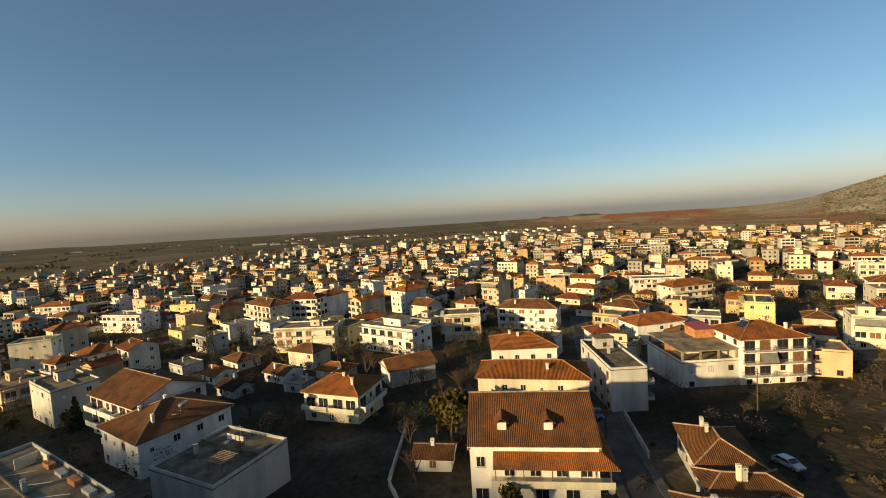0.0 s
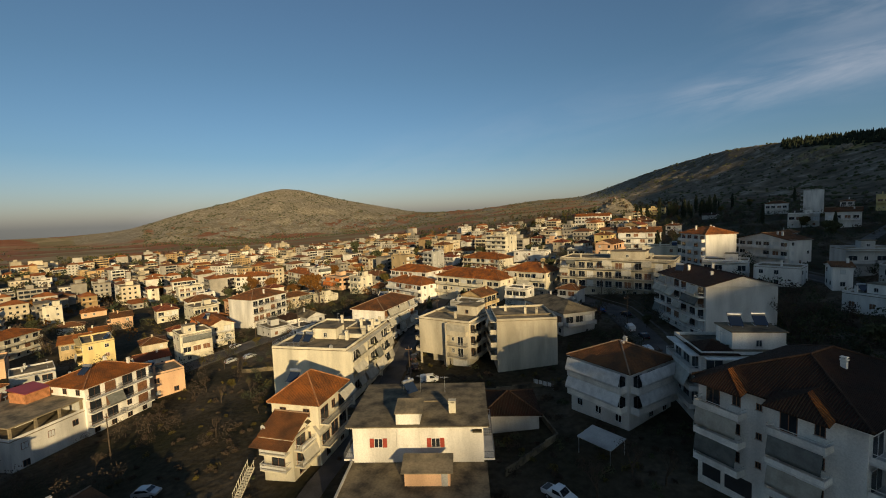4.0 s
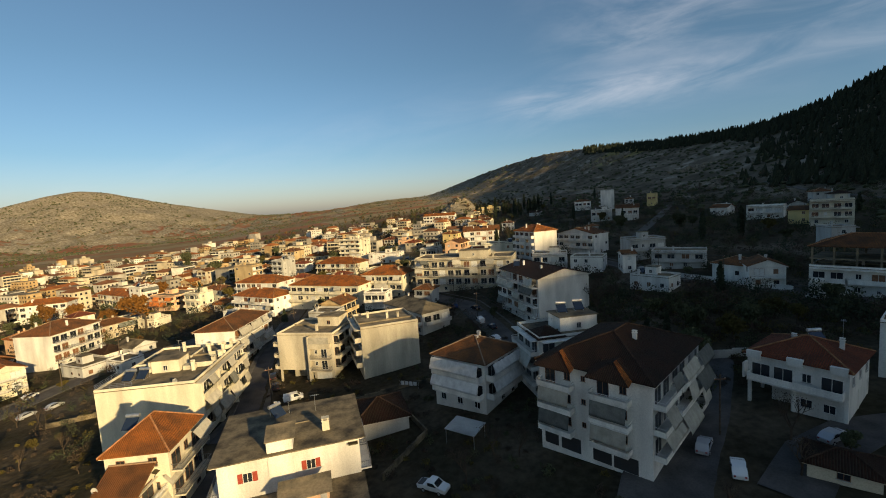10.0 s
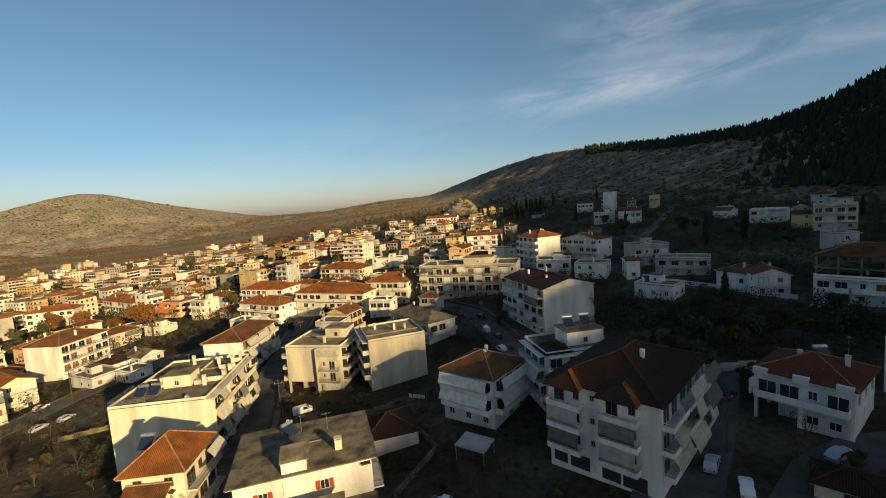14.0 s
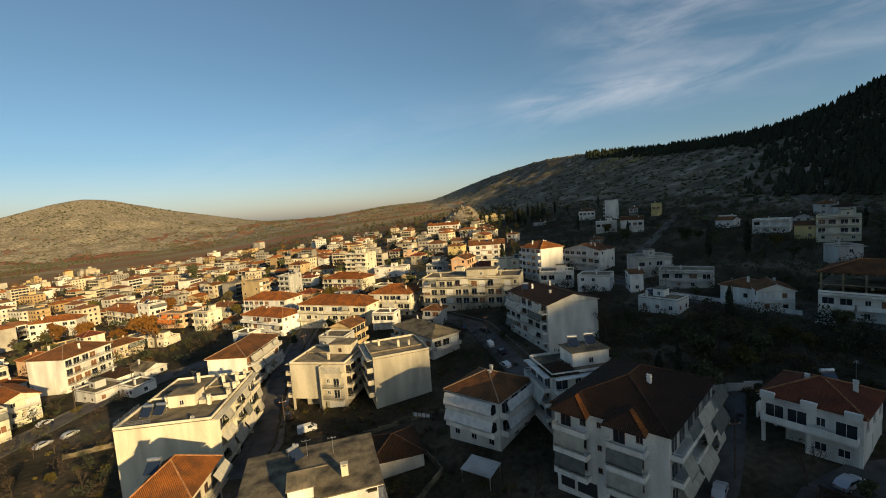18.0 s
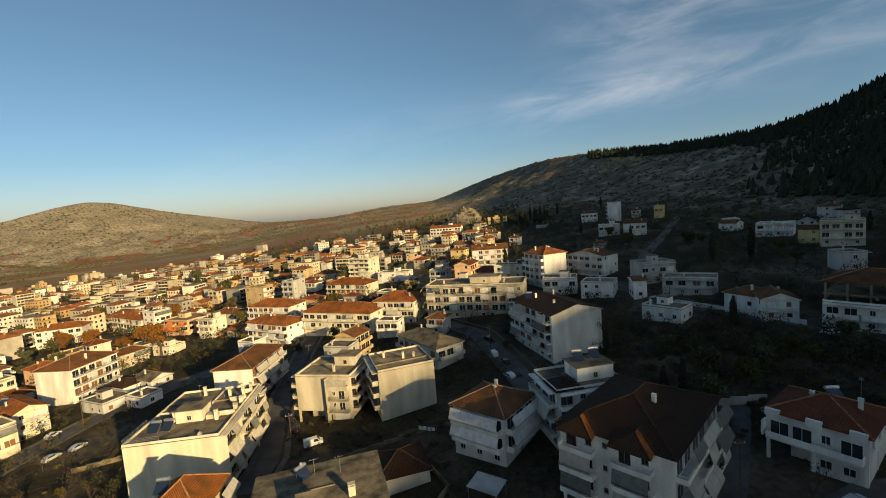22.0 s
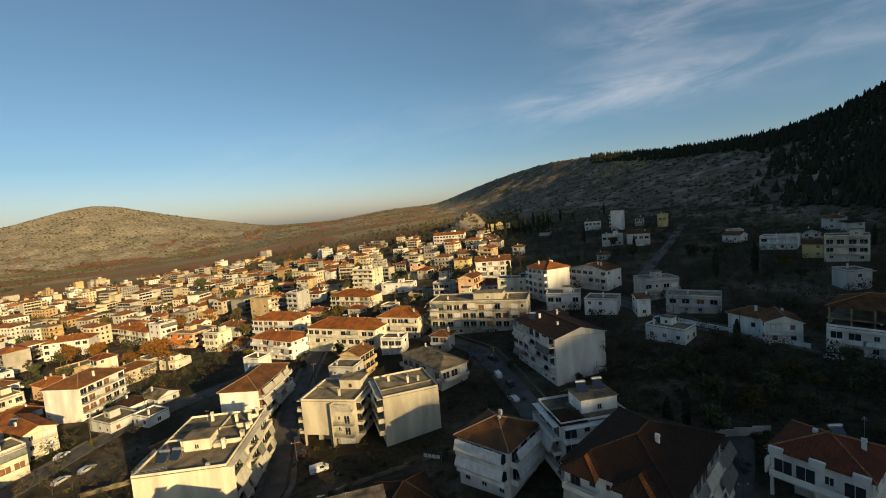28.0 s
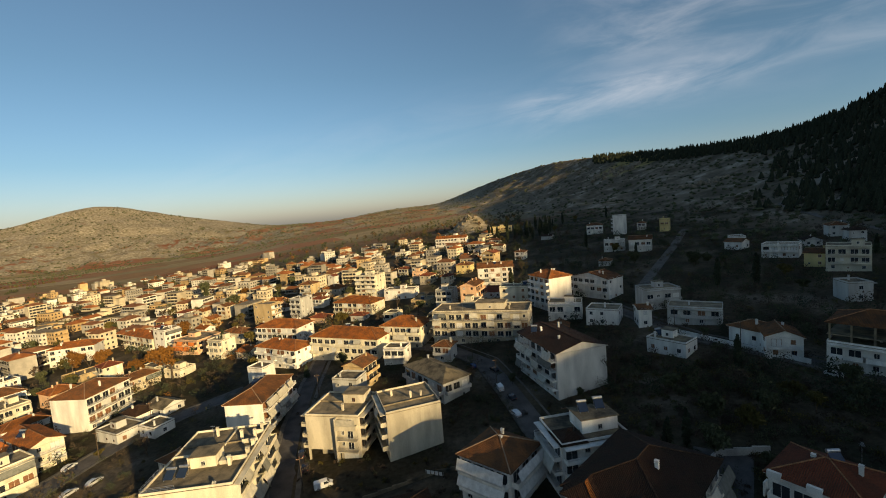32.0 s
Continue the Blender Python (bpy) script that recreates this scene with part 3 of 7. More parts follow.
def shutter_mesh(w, h, material):
    """A solid leaf with two sunken panels."""
    bm = bmesh.new()
    a = w * 0.25
    xs, zs = (-a, -a + 0.07, a - 0.07, a), (0, 0.08, h / 2 - 0.04, h / 2 + 0.04, h - 0.08, h)
    grid = [[bm.verts.new((x, -0.03, z)) for x in xs] for z in zs]
    back = [[bm.verts.new((x, 0.03, z)) for x in (xs[0], xs[3])] for z in (zs[0], zs[5])]
    for j in range(5):
        for i in range(3):
            f = bm.faces.new((grid[j][i], grid[j][i + 1], grid[j + 1][i + 1], grid[j + 1][i]))
            if i == 1 and j in (1, 3):
                bmesh.ops.inset_individual(bm, faces=[f], thickness=0.015, depth=0)
                for v in f.verts:
                    v.co.y += 0.018
    bm.faces.new((back[0][1], back[0][0], back[1][0], back[1][1]))
    bm.faces.new([g for g in grid[0]][::-1] + [back[0][0], back[0][1]])
    bm.faces.new([g for g in grid[5]] + [back[1][1], back[1][0]])
    bm.faces.new([grid[j][0] for j in range(6)] + [back[1][0], back[0][0]])
    bm.faces.new([grid[j][3] for j in range(6)][::-1] + [back[0][1], back[1][1]])
    return to_mesh("shutter", bm, material)


def railing_mesh(w, depth, kind):
    bm = bmesh.new()
    spans = ((-w / 2, w / 2, -depth, -depth + 0.08), (-w / 2, -w / 2 + 0.08, -depth + 0.08, 0), (w / 2 - 0.08, w / 2, -depth + 0.08, 0))
    if kind == "solid":
        for s in spans:
            box(bm, *s, 0.0, 0.95)
        return to_mesh("parapet", bm, CACHE["wall_now"])
    if kind == "half":
        for s in spans:
            box(bm, *s, 0.0, 0.55)
            box(bm, *s, 0.88, 0.93)
        for k in range(int(w / 1.2) + 1):
            x = -w / 2 + 0.04 + (w - 0.08) * k / max(1, int(w / 1.2))
            box(bm, x - 0.02, x + 0.02, -depth + 0.02, -depth + 0.06, 0.55, 0.88)
        return to_mesh("parapet", bm, CACHE["wall_now"])
    for s in spans:
        box(bm, *s[:2], *s[2:], 0.92, 0.97)
        box(bm, *s[:2], *s[2:], 0.08, 0.12)
    n = int(w / 0.28)
    for k in range(n + 1):
        x = -w / 2 + 0.02 + (w - 0.04) * k / n
        box(bm, x - 0.014, x + 0.014, -depth + 0.025, -depth + 0.055, 0.1, 0.93)
    for s in (-1, 1):
        for k in range(int(depth / 0.28)):
            y = -depth + 0.28 * (k + 0.5)
            x = s * (w / 2 - 0.04)
            box(bm, x - 0.014, x + 0.014, y - 0.014, y + 0.014, 0.1, 0.93)
    if kind == "white":
        for k in range(int(w / 0.28)):
            x = -w / 2 + 0.16 + 0.28 * k
            box(bm, x - 0.1, x + 0.1, -depth + 0.03, -depth + 0.05, 0.35, 0.7)
    return to_mesh("railing", bm, IRON if kind == "bars" else FRAME)


def add_balcony(parent, m, w, depth, kind, awning=None, reach=1.0, drop=1.3, storey=3.0):
    slab = part("balcony", boxes((-w / 2, w / 2, -depth, 0.02, -0.22, 0.0)), CACHE["wall_now"], parent, m=m)
    part("railing" if kind != "solid" else "parapet", cached(("rail", round(w, 2), depth, kind, CACHE["wall_now"].name), lambda: railing_mesh(w, depth, kind)), None, slab)
    if awning:
        material, x0, x1 = awning
        z = storey - 0.3
        bm = bmesh.new()
        n = 5
        pts = [(-depth + 0.1 - reach * (k / n), z - drop * (k / n) ** 1.1) for k in range(n + 1)]
        y, zz = pts[-1]
        pts = pts + [(y, zz - 0.28)]
        rows = [[bm.verts.new((x, p[0], p[1] - o)) for x in (x0, x1)] for o in (0.0, 0.03) for p in pts]
        half = len(pts)
        for k in range(half - 1):
            (a, b), (c, e) = rows[k], rows[k + 1]
            (a2, b2), (c2, e2) = rows[half + k], rows[half + k + 1]
            for f in ((a, b, e, c), (b2, a2, c2, e2), (a, c, c2, a2), (e, b, b2, e2)):
                bm.faces.new(f)
        bm.faces.new((rows[0][1], rows[0][0], rows[half][0], rows[half][1]))
        bm.faces.new((rows[half - 1][0], rows[half - 1][1], rows[-1][1], rows[-1][0]))
        part("awning", bm, material, slab)
    return slab


def chimney(parent, x, y, z, h=1.3, s=0.3, material=None):
    bm = boxes((-s, s, -s * 0.8, s * 0.8, -1.2, h), (-s - 0.07, s + 0.07, -s * 0.8 - 0.07, s * 0.8 + 0.07, h, h + 0.1))
    for k in (-1, 1):
        for j in (-1, 1):
            box(bm, k * s * 0.7 - 0.06, k * s * 0.7 + 0.06, j * s * 0.55 - 0.06, j * s * 0.55 + 0.06, h + 0.1, h + 0.32)
    box(bm, -s - 0.05, s + 0.05, -s * 0.8 - 0.05, s * 0.8 + 0.05, h + 0.32, h + 0.4)
    return part("chimney", bm, material or CREAM, parent, m=pose(x, y, z))


def open_frame(parent, w, d, z, storeys, st, infill=True):
    """Bare concrete floors on columns, with hollow-brick back walls here and there."""
    for s in range(storeys):
        part("floor_slab", boxes((-w / 2 - 0.3, w / 2 + 0.3, -d / 2 - 0.3, d / 2 + 0.3, z + s * st + st - 0.25, z + s * st + st)), CONC, parent)
        nx, ny = max(2, int(w / 4.2)), max(2, int(d / 5))
        me = cached(("framecol", round(st, 2)), lambda: to_mesh("column", boxes((-0.2, 0.2, -0.2, 0.2, 0, st - 0.25)), CONC))
        for i in range(nx + 1):
            for j in (0, ny):
                part("column", me, None, parent, m=pose(-w / 2 + 0.2 + (w - 0.4) * i / nx, -d / 2 + 0.2 + (d - 0.4) * j / ny, z + s * st))
        if infill:
            part("brick_infill", boxes((-w / 2 + 0.5, w / 2 - 0.5, 0.5, 0.7, z + s * st, z + s * st + st - 0.25)), BRICK, parent)
            part("side_infill", boxes((w / 2 - 0.35, w / 2 - 0.15, -d / 2 + 0.5, d / 2 - 0.5, z + s * st, z + s * st + st - 0.25)), GREYW, parent)


def solar_heater(m):
    """A flat collector on a frame with its lying tank behind."""
    t = thing("solar_water_heater", "roof solar water heater with dark collector and steel tank", "water heater", m, "rooftop solar heaters")
    a = radians(38)
    bm = boxes((-0.95, 0.95, -1.0, 1.0, -0.06, 0.04))
    part("collector", cached("sol_c", lambda: to_mesh("collector", bm, PANEL)), None, t, "dark glazed collector panel", pose(0, 0, 0.85, 38, 0, 0))

    def tank():
        b = bmesh.new()
        bar(b, (-1.0, 0.95, 1.75), (1.0, 0.95, 1.75), 0.29, n=14)
        return to_mesh("tank", b, STEEL, False)

    def stand():
        b = bmesh.new()
        for x in (-0.8, 0.8):
            bar(b, (x, -0.8, 0), (x, -0.8, 0.25), 0.03)
            bar(b, (x, 0.95, 0), (x, 0.95, 1.5), 0.03)
            bar(b, (x, -0.8, 0.05), (x, 0.95, 0.05), 0.03)
            bar(b, (x, -0.8, 0.2), (x, 0.95, 1.5), 0.03)
        return to_mesh("stand", b, STEEL)
    part("tank", cached("sol_t", tank), None, t, "brushed steel tank")
    part("stand", cached("sol_s", stand), None, t)
    return t


def aerial(m, h=3.0):
    t = thing("tv_aerial", "thin steel television aerial on a roof mast", "aerial", m, "rooftop aerials")

    def mast():
        b = bmesh.new()
        bar(b, (0, 0, -0.2), (0, 0, 3.0), 0.03, 0.02)
        return to_mesh("mast", b, STEEL)

    def rods():
        b = bmesh.new()
        bar(b, (-0.7, 0, 2.8), (0.7, 0, 2.8), 0.018)
        for k in range(7):
            x = -0.65 + 0.2 * k
            bar(b, (x, -0.35 + 0.02 * k, 2.81), (x, 0.35 - 0.02 * k, 2.81), 0.012, n=4)
        return to_mesh("rods", b, STEEL)
    part("mast", cached("mast", mast), None, t)
    part("rods", cached("rods", rods), None, t)
    return t


def dish(m):
    t = thing("satellite_dish", "white satellite dish on a short bracket", "satellite dish", m, "satellite dishes")

    def bowl():
        b = bmesh.new()
        rings = []
        for k in range(6):
            r = 0.45 * k / 5
            rings.append([b.verts.new((r * math.cos(a * math.tau / 16), -0.35 * r * r * 2, 0.7 + r * math.sin(a * math.tau / 16))) for a in range(16)] if k else [b.verts.new((0, 0, 0.7))] * 16)
        for p, q in zip(rings, rings[1:]):
            for a in range(16):
                vs = (p[a], p[(a + 1) % 16], q[(a + 1) % 16], q[a]) if p[0] != p[1] else (p[0], q[(a + 1) % 16], q[a])
                b.faces.new(vs)
        bmesh.ops.solidify(b, geom=b.faces[:], thickness=0.02)
        return to_mesh("bowl", b, FRAME)

    def arm():
        b = bmesh.new()
        bar(b, (0, 0.05, -0.1), (0, 0.05, 0.7), 0.03)
        bar(b, (0, -0.05, 0.3), (0, -0.5, 0.62), 0.015)
        box(b, -0.05, 0.05, -0.56, -0.46, 0.58, 0.68)
        return to_mesh("bracket", b, STEEL)
    part("bowl", cached("bowl", bowl), None, t)
    part("bracket", cached("arm", arm), None, t)
    return t


FOOT = []  # centre, half sizes and turn of each building, to keep other things clear of it


def clear_of(x, y, pad=1.0):
    for cx, cy, a, b, c, s in FOOT:
        dx, dy = x - cx, y - cy
        if abs(dx * c + dy * s) < a + pad and abs(-dx * s + dy * c) < b + pad:
            return False
    return True


def building(x, y, rot, w, d, top, storeys, roof="flat", wall=None, tile=None, label="", category="apartment block", name="apartment_building",
             balc="", win="flrb", awn=0.0, awn_mat=None, rail="", rise=None, over=0.55, shutters=None, chims=1, heaters=0, aerials=0,
             pent=None, depth=1.5, group="town buildings", seed=1, blank="", recess=0.0, dishes=0, pilotis=False, joined=False):
    """A house or block of flats: walls, roof, windows, balconies with railings and awnings, chimneys. x, y: middle of its plan; top: height of the
    eaves or parapet; faces are named f (the front, towards the plan's own -y), b, l and r."""
    rng = random.Random(seed)
    rail = rail or rng.choice(("bars", "bars", "half", "solid") if math.hypot(x, y) < 118 else ("half", "solid", "solid", "white"))
    wall = wall or WHITE
    z0 = min(gz(x + dx, y + dy) for dx in (-w / 3, w / 3) for dy in (-d / 3, d / 3))
    h = top - z0
    CACHE["wall_now"] = wall
    dist = math.hypot(x, y)
    CACHE["far_now"] = dist > 118
    CACHE["edge_now"] = rng.choice((FRAME, FRAME, WOOD, GREYW))
    CACHE["gather"] = [] if joined else None
    t = thing(name, label, category, pose(x, y, z0, 0, 0, rot), group)
    FOOT.append((x, y, w / 2, d / 2, math.cos(radians(rot)), math.sin(radians(rot))))
    st = h / storeys
    bm = bmesh.new()
    low = -3.0
    if pilotis:
        part("stair_core", boxes((-w / 2 + 2.5, w / 2 - 2.5, -d / 2 + 2.5, d / 2 - 2.5, low, st - 0.2)), wall, t)
        for i in (-1, 0, 1):
            for j in (-1, 0, 1):
                px, py = i * (w / 2 - 0.25), j * (d / 2 - 0.25)
                if (i, j) != (0, 0):
                    part("column", cached(("col", round(st, 2), wall.name), lambda: to_mesh("column", boxes((-0.22, 0.22, -0.22, 0.22, low, st - 0.2)), wall)), None, t, m=pose(px, py, 0))
        box(bm, -w / 2, w / 2, -d / 2, d / 2, st - 0.2, h)
    else:
        box(bm, -w / 2, w / 2, -d / 2, d / 2, low, h)
    part("wall", bm, wall, t)
    faces = {"f": (w, pose(0, -d / 2, 0)), "b": (w, pose(0, d / 2, 0, 0, 0, 180)), "l": (d, pose(-w / 2, 0, 0, 0, 0, -90)), "r": (d, pose(w / 2, 0, 0, 0, 0, 90))}
    for key, (ln, m) in faces.items():
        if key in blank:
            continue
        out = pose(0, 0, 0, 0, 0, rot) @ m.to_quaternion().to_matrix().to_4x4() @ Vector((0, -1, 0))
        if dist > 118 and out.x * x + out.y * y > 0.25 * dist:
            continue
        for s in range(storeys):
            zf = s * st
            if key in balc and s > 0:
                bays = max(1, int(ln / 6.2))
                for q in range(bays):
                    bx0 = -ln / 2 + ln * (q + 0.5) / bays
                    bw = ln / bays - (0.5 if bays > 1 else 0.8)
                    aw = None
                    if rng.random() < awn:
                        half = bw / 2
                        k = 0 if awn > 0.85 else rng.choice((0, 1, 2))
                        aw = (awn_mat or (CANVAS if rng.random() < 0.75 else CANVAS_G), -half + 0.1 if k != 1 else -0.3, half - 0.1 if k != 2 else 0.3)
                    add_balcony(t, m @ pose(bx0, 0, zf + 0.05), round(bw, 1), depth, rail, aw, rng.uniform(0.5, 1.2), rng.uniform(1.2, 2.0), st)
                    n = max(1, int(bw / 2.7))
                    for k in range(n):
                        xx = bx0 - bw / 2 + bw * (k + 0.5) / n
                        if rng.random() < 0.9:
                            add_window(t, m @ pose(xx, 0, zf + 0.12), 2.4, 2.25)
                        else:
                            add_window(t, m @ pose(xx, 0, zf + 1.0), 1.1, 1.25)
            elif key in win and not (pilotis and s == 0):
                n = max(1, int(ln / 3.6))
                for k in range(n):
                    if rng.random() < 0.2:
                        continue
                    xx = -ln / 2 + ln * (k + 0.5) / n
                    small = rng.random() < 0.2
                    add_window(t, m @ pose(xx, 0, zf + st * 0.36), 0.7 if small else 1.2, 0.7 if small else 1.25, None if small else shutters)
    for key in balc:
        if key not in blank and dist < 330 and roof == "flat":
            ln, m = faces[key]
            part("canopy", boxes((-ln / 2 + 0.3, ln / 2 - 0.3, -depth + 0.1, 0.02, h - 0.28, h - 0.12)), wall, t, m=m)
    if roof == "flat":
        bm = boxes((-w / 2 - 0.12, w / 2 + 0.12, -d / 2 - 0.12, d / 2 + 0.12, h, h + 0.12))
        part("roof_slab", bm, tile or CONC, t)
        bm = bmesh.new()
        for s in ((-w / 2, w / 2, -d / 2, -d / 2 + 0.15), (-w / 2, w / 2, d / 2 - 0.15, d / 2), (-w / 2, -w / 2 + 0.15, -d / 2 + 0.15, d / 2 - 0.15), (w / 2 - 0.15, w / 2, -d / 2 + 0.15, d / 2 - 0.15)):
            box(bm, *s, h + 0.12, h + 0.6)
        part("parapet", bm, wall, t)
        zr = h + 0.12
        if dist < 160 and w > 9:
            yy = rng.uniform(-0.2, 0.2) * d
            part("upstand", boxes((-w / 2 + 0.16, w / 2 - 0.16, yy, yy + 0.18, zr, zr + 0.35)), tile or CONC, t)
        if pent is None and w > 9 and rng.random() < 0.55:
            pent = (rng.uniform(-0.2, 0.2) * w, rng.uniform(-0.1, 0.25) * d, 3.6, 3.2, 2.4)
        if pent:
            px, py, pw, pd, ph = pent
            ob = part("stair_head", boxes((px - pw / 2, px + pw / 2, py - pd / 2, py + pd / 2, zr, zr + ph)), wall, t)
            part("cap", boxes((px - pw / 2 - 0.25, px + pw / 2 + 0.25, py - pd / 2 - 0.25, py + pd / 2 + 0.25, zr + ph, zr + ph + 0.15)), tile or CONC, ob)
            add_window(t, pose(px, py - pd / 2, zr + 0.5), 0.9, 1.0)
    else:
        rise = rise or min(w, d) * 0.21
        roof_part(t, w, d, h, rise, roof, tile or TILE_O, over, {TILE_B: MORTAR, CONC_D: CONC, TILE_D: TILE_EDGE}.get(tile))
        part("soffit", boxes((-w / 2 - over * 0.8, w / 2 + over * 0.8, -d / 2 - over * 0.8, d / 2 + over * 0.8, h - over * rise / (min(w, d) / 2) * 0.6 - 0.3, h - over * rise / (min(w, d) / 2) * 0.6 - 0.17)), wall, t)
        zr = h + rise * 0.45
    for k in range(chims):
        cx, cy = rng.uniform(-0.36, 0.36) * w, rng.uniform(-0.3, 0.3) * d
        chimney(t, cx, cy, zr, rng.uniform(0.9, 1.7), 0.28, wall)
    if joined:
        V, F, glass = [], [], []
        for m, ww, hh in CACHE["gather"]:
            fill = rng.random() < 0.72
            for x0, x1, y0, z1, z2 in ((-ww / 2, ww / 2, -0.05, -0.06, hh), (-ww / 2 + 0.08, -0.04, -0.07, 0.02, hh - 0.08), (0.04, ww / 2 - 0.08, -0.07, 0.02, hh - 0.08)):
                o = len(V)
                V += [tuple(m @ Vector(p)) for p in ((x0, y0, z1), (x1, y0, z1), (x1, y0, z2), (x0, y0, z2), (x0, 0.02, z1), (x1, 0.02, z1), (x1, 0.02, z2), (x0, 0.02, z2))]
                F += [tuple(o + i for i in f) for f in ((0, 1, 2, 3), (4, 5, 1, 0), (5, 6, 2, 1), (6, 7, 3, 2), (7, 4, 0, 3))]
                glass += [(1 if fill else 2) if y0 < -0.06 else 0] * 5
        if V:
            me = bpy.data.meshes.new("glazing")
            me.from_pydata(V, [], F)
            me.materials.append(CACHE["edge_now"])
            me.materials.append(GLASS)
            me.materials.append(rng.choice((WOOD, FRAME, CANVAS_G)))
            me.polygons.foreach_set("material_index", glass)
            tagged(part("glazing", me, None, t), kind="stuff")
        CACHE["gather"] = None
    base = pose(x, y, z0, 0, 0, rot)
    for k in range(heaters):
        hx, hy = rng.uniform(-0.36, 0.36) * w, rng.uniform(-0.3, 0.3) * d
        solar_heater(base @ pose(hx, hy, zr, 0, 0, -rot + 0 + rng.uniform(-15, 15)))
    for k in range(aerials):
        aerial(base @ pose(rng.uniform(-0.4, 0.4) * w, rng.uniform(-0.38, 0.38) * d, zr + (0 if roof == "flat" else rise * 0.3), 0, 0, rng.uniform(0, 180)))
    for k in range(dishes):
        dish(base @ pose(rng.uniform(-0.45, 0.45) * w, -d / 2 + 0.4, zr, 0, 0, -rot + 20))
    return t


# ---- the land, one sheet to the horizon ----
def terrain():
    az = np.radians(np.concatenate([np.arange(-70, 70, 0.4), np.arange(70, 290, 1.0)]))
    rr = np.concatenate([np.linspace(3, 120, 28), np.geomspace(126, 4700, 190)])
    X, Y = np.outer(rr, np.sin(az)), np.outer(rr, np.cos(az))
    Z = ground(X, Y)
    n, m = len(rr), len(az)
    verts = [(0, 0, gz(0, 0))] + [(float(a), float(b), float(c)) for a, b, c in zip(X.ravel(), Y.ravel(), Z.ravel())]
    faces = [(0, 1 + (k + 1) % m, 1 + k) for k in range(m)]
    for i in range(n - 1):
        for k in range(m):
            a, b = 1 + i * m + k, 1 + i * m + (k + 1) % m
            faces.append((a, b, b + m, a + m))
    me = bpy.data.meshes.new("ground")
    me.from_pydata(verts, [], faces)
    me.materials.append(GROUND)
    me.polygons.foreach_set("use_smooth", [True] * len(me.polygons))
    me.update()
    me.flip_normals()
    return tagged(new("ground", me), "winter grass, bare soil and scrubby hillsides", "ground", kind="structure")


terrain()


ROAD_LINES = []


def road(name, pts, width, material=None, label="worn grey asphalt street", lift=0.10, kerb=True):
    """A strip of roadway that follows the ground, with a raised kerb and pavement on both sides."""
    line = []
    for (x0, y0), (x1, y1) in zip(pts, pts[1:]):
        n = max(2, int(math.hypot(x1 - x0, y1 - y0) / 4))
        line += [(x0 + (x1 - x0) * k / n, y0 + (y1 - y0) * k / n) for k in range(n)]
    line.append(pts[-1])
    ROAD_LINES.append(pts)

    def strip(nm, a, b, up, mt, lab, cat):
        bm = bmesh.new()
        prev = None
        for k, (x, y) in enumerate(line):
            xa, ya = line[max(k - 1, 0)]
            xb, yb = line[min(k + 1, len(line) - 1)]
            l = math.hypot(xb - xa, yb - ya)
            nx, ny = -(yb - ya) / l, (xb - xa) / l
            row = []
            for o in (a, b):
                px, py = x + nx * o, y + ny * o
                z = gz(x, y) * 0.5 + gz(px, py) * 0.5
                row += [bm.verts.new((px, py, z + up)), bm.verts.new((px, py, z - 0.6))]
            if prev:
                bm.faces.new((prev[0], prev[2], row[2], row[0]))
                bm.faces.new((prev[1], prev[0], row[0], row[1]))
                bm.faces.new((prev[2], prev[3], row[3], row[2]))
            prev = row
        ob = part(nm, bm, mt)
        return tagged(ob, lab, cat, kind="structure")
    strip(name, -width / 2, width / 2, lift, material or ASPHALT, label, "road")
    if kerb:
        for s in (-1, 1):
            strip("pavement", s * (width / 2 + 0.02), s * (width / 2 + 1.3), lift + 0.13, PAVE, "narrow concrete pavement with kerb", "pavement")


road("street", [(-46.9, 78.0), (-47.3, 88.6), (-53.1, 107.2), (-58.4, 125.8), (-63.9, 155.6), (-70, 200)], 6)
road("street", [(20.5, 40), (26, 50), (30.4, 56.6), (38.3, 66.9), (45.6, 77.3), (50, 84)], 15, YARD, "wide worn grey yard beside the apartment block", kerb=False)
road("street", [(36, 47), (44, 53.5), (52, 56.5), (66, 56)], 6.5, YARD, "worn grey forecourt of the red-roofed house", lift=0.14, kerb=False)
road("street", [(30, 78), (20.0, 86.3), (14.7, 103.8), (9.8, 127.4), (3.9, 150.8), (-9.2, 169.7), (-24.2, 180.1)], 7.5)
road("street", [(-128, 90), (-124.6, 111.3), (-122.2, 123.0), (-118.7, 132.5), (-108, 146), (-92, 160)], 7)
road("street", [(60, 195), (66.1, 171.1), (74.0, 143.2), (84.5, 126.9), (92.4, 112.1), (100, 99)], 6)
road("street", [(-38, 22), (-56.7, 23.0), (-74.8, 23.4), (-96.7, 25.5), (-125.9, 29.9), (-162.0, 34.0), (-199.5, 38.5)], 4.6)
road("street", [(-36, 36), (-39.2, 47.8), (-40.6, 54.0), (-42.0, 65.1), (-44.5, 80)], 3.6, kerb=False)
road("track", [(80, 205), (93.5, 224.9), (133.5, 283.9), (151.2, 311.6), (175, 350)], 5, PAVE, "pale dirt track up the hillside", kerb=False)

road("track", [(275, 385), (262.8, 364.3), (245.1, 320.3), (233.7, 270.1), (225.6, 233.9), (226, 200)], 4.5, PAVE, "pale dirt track along the hillside", kerb=False)


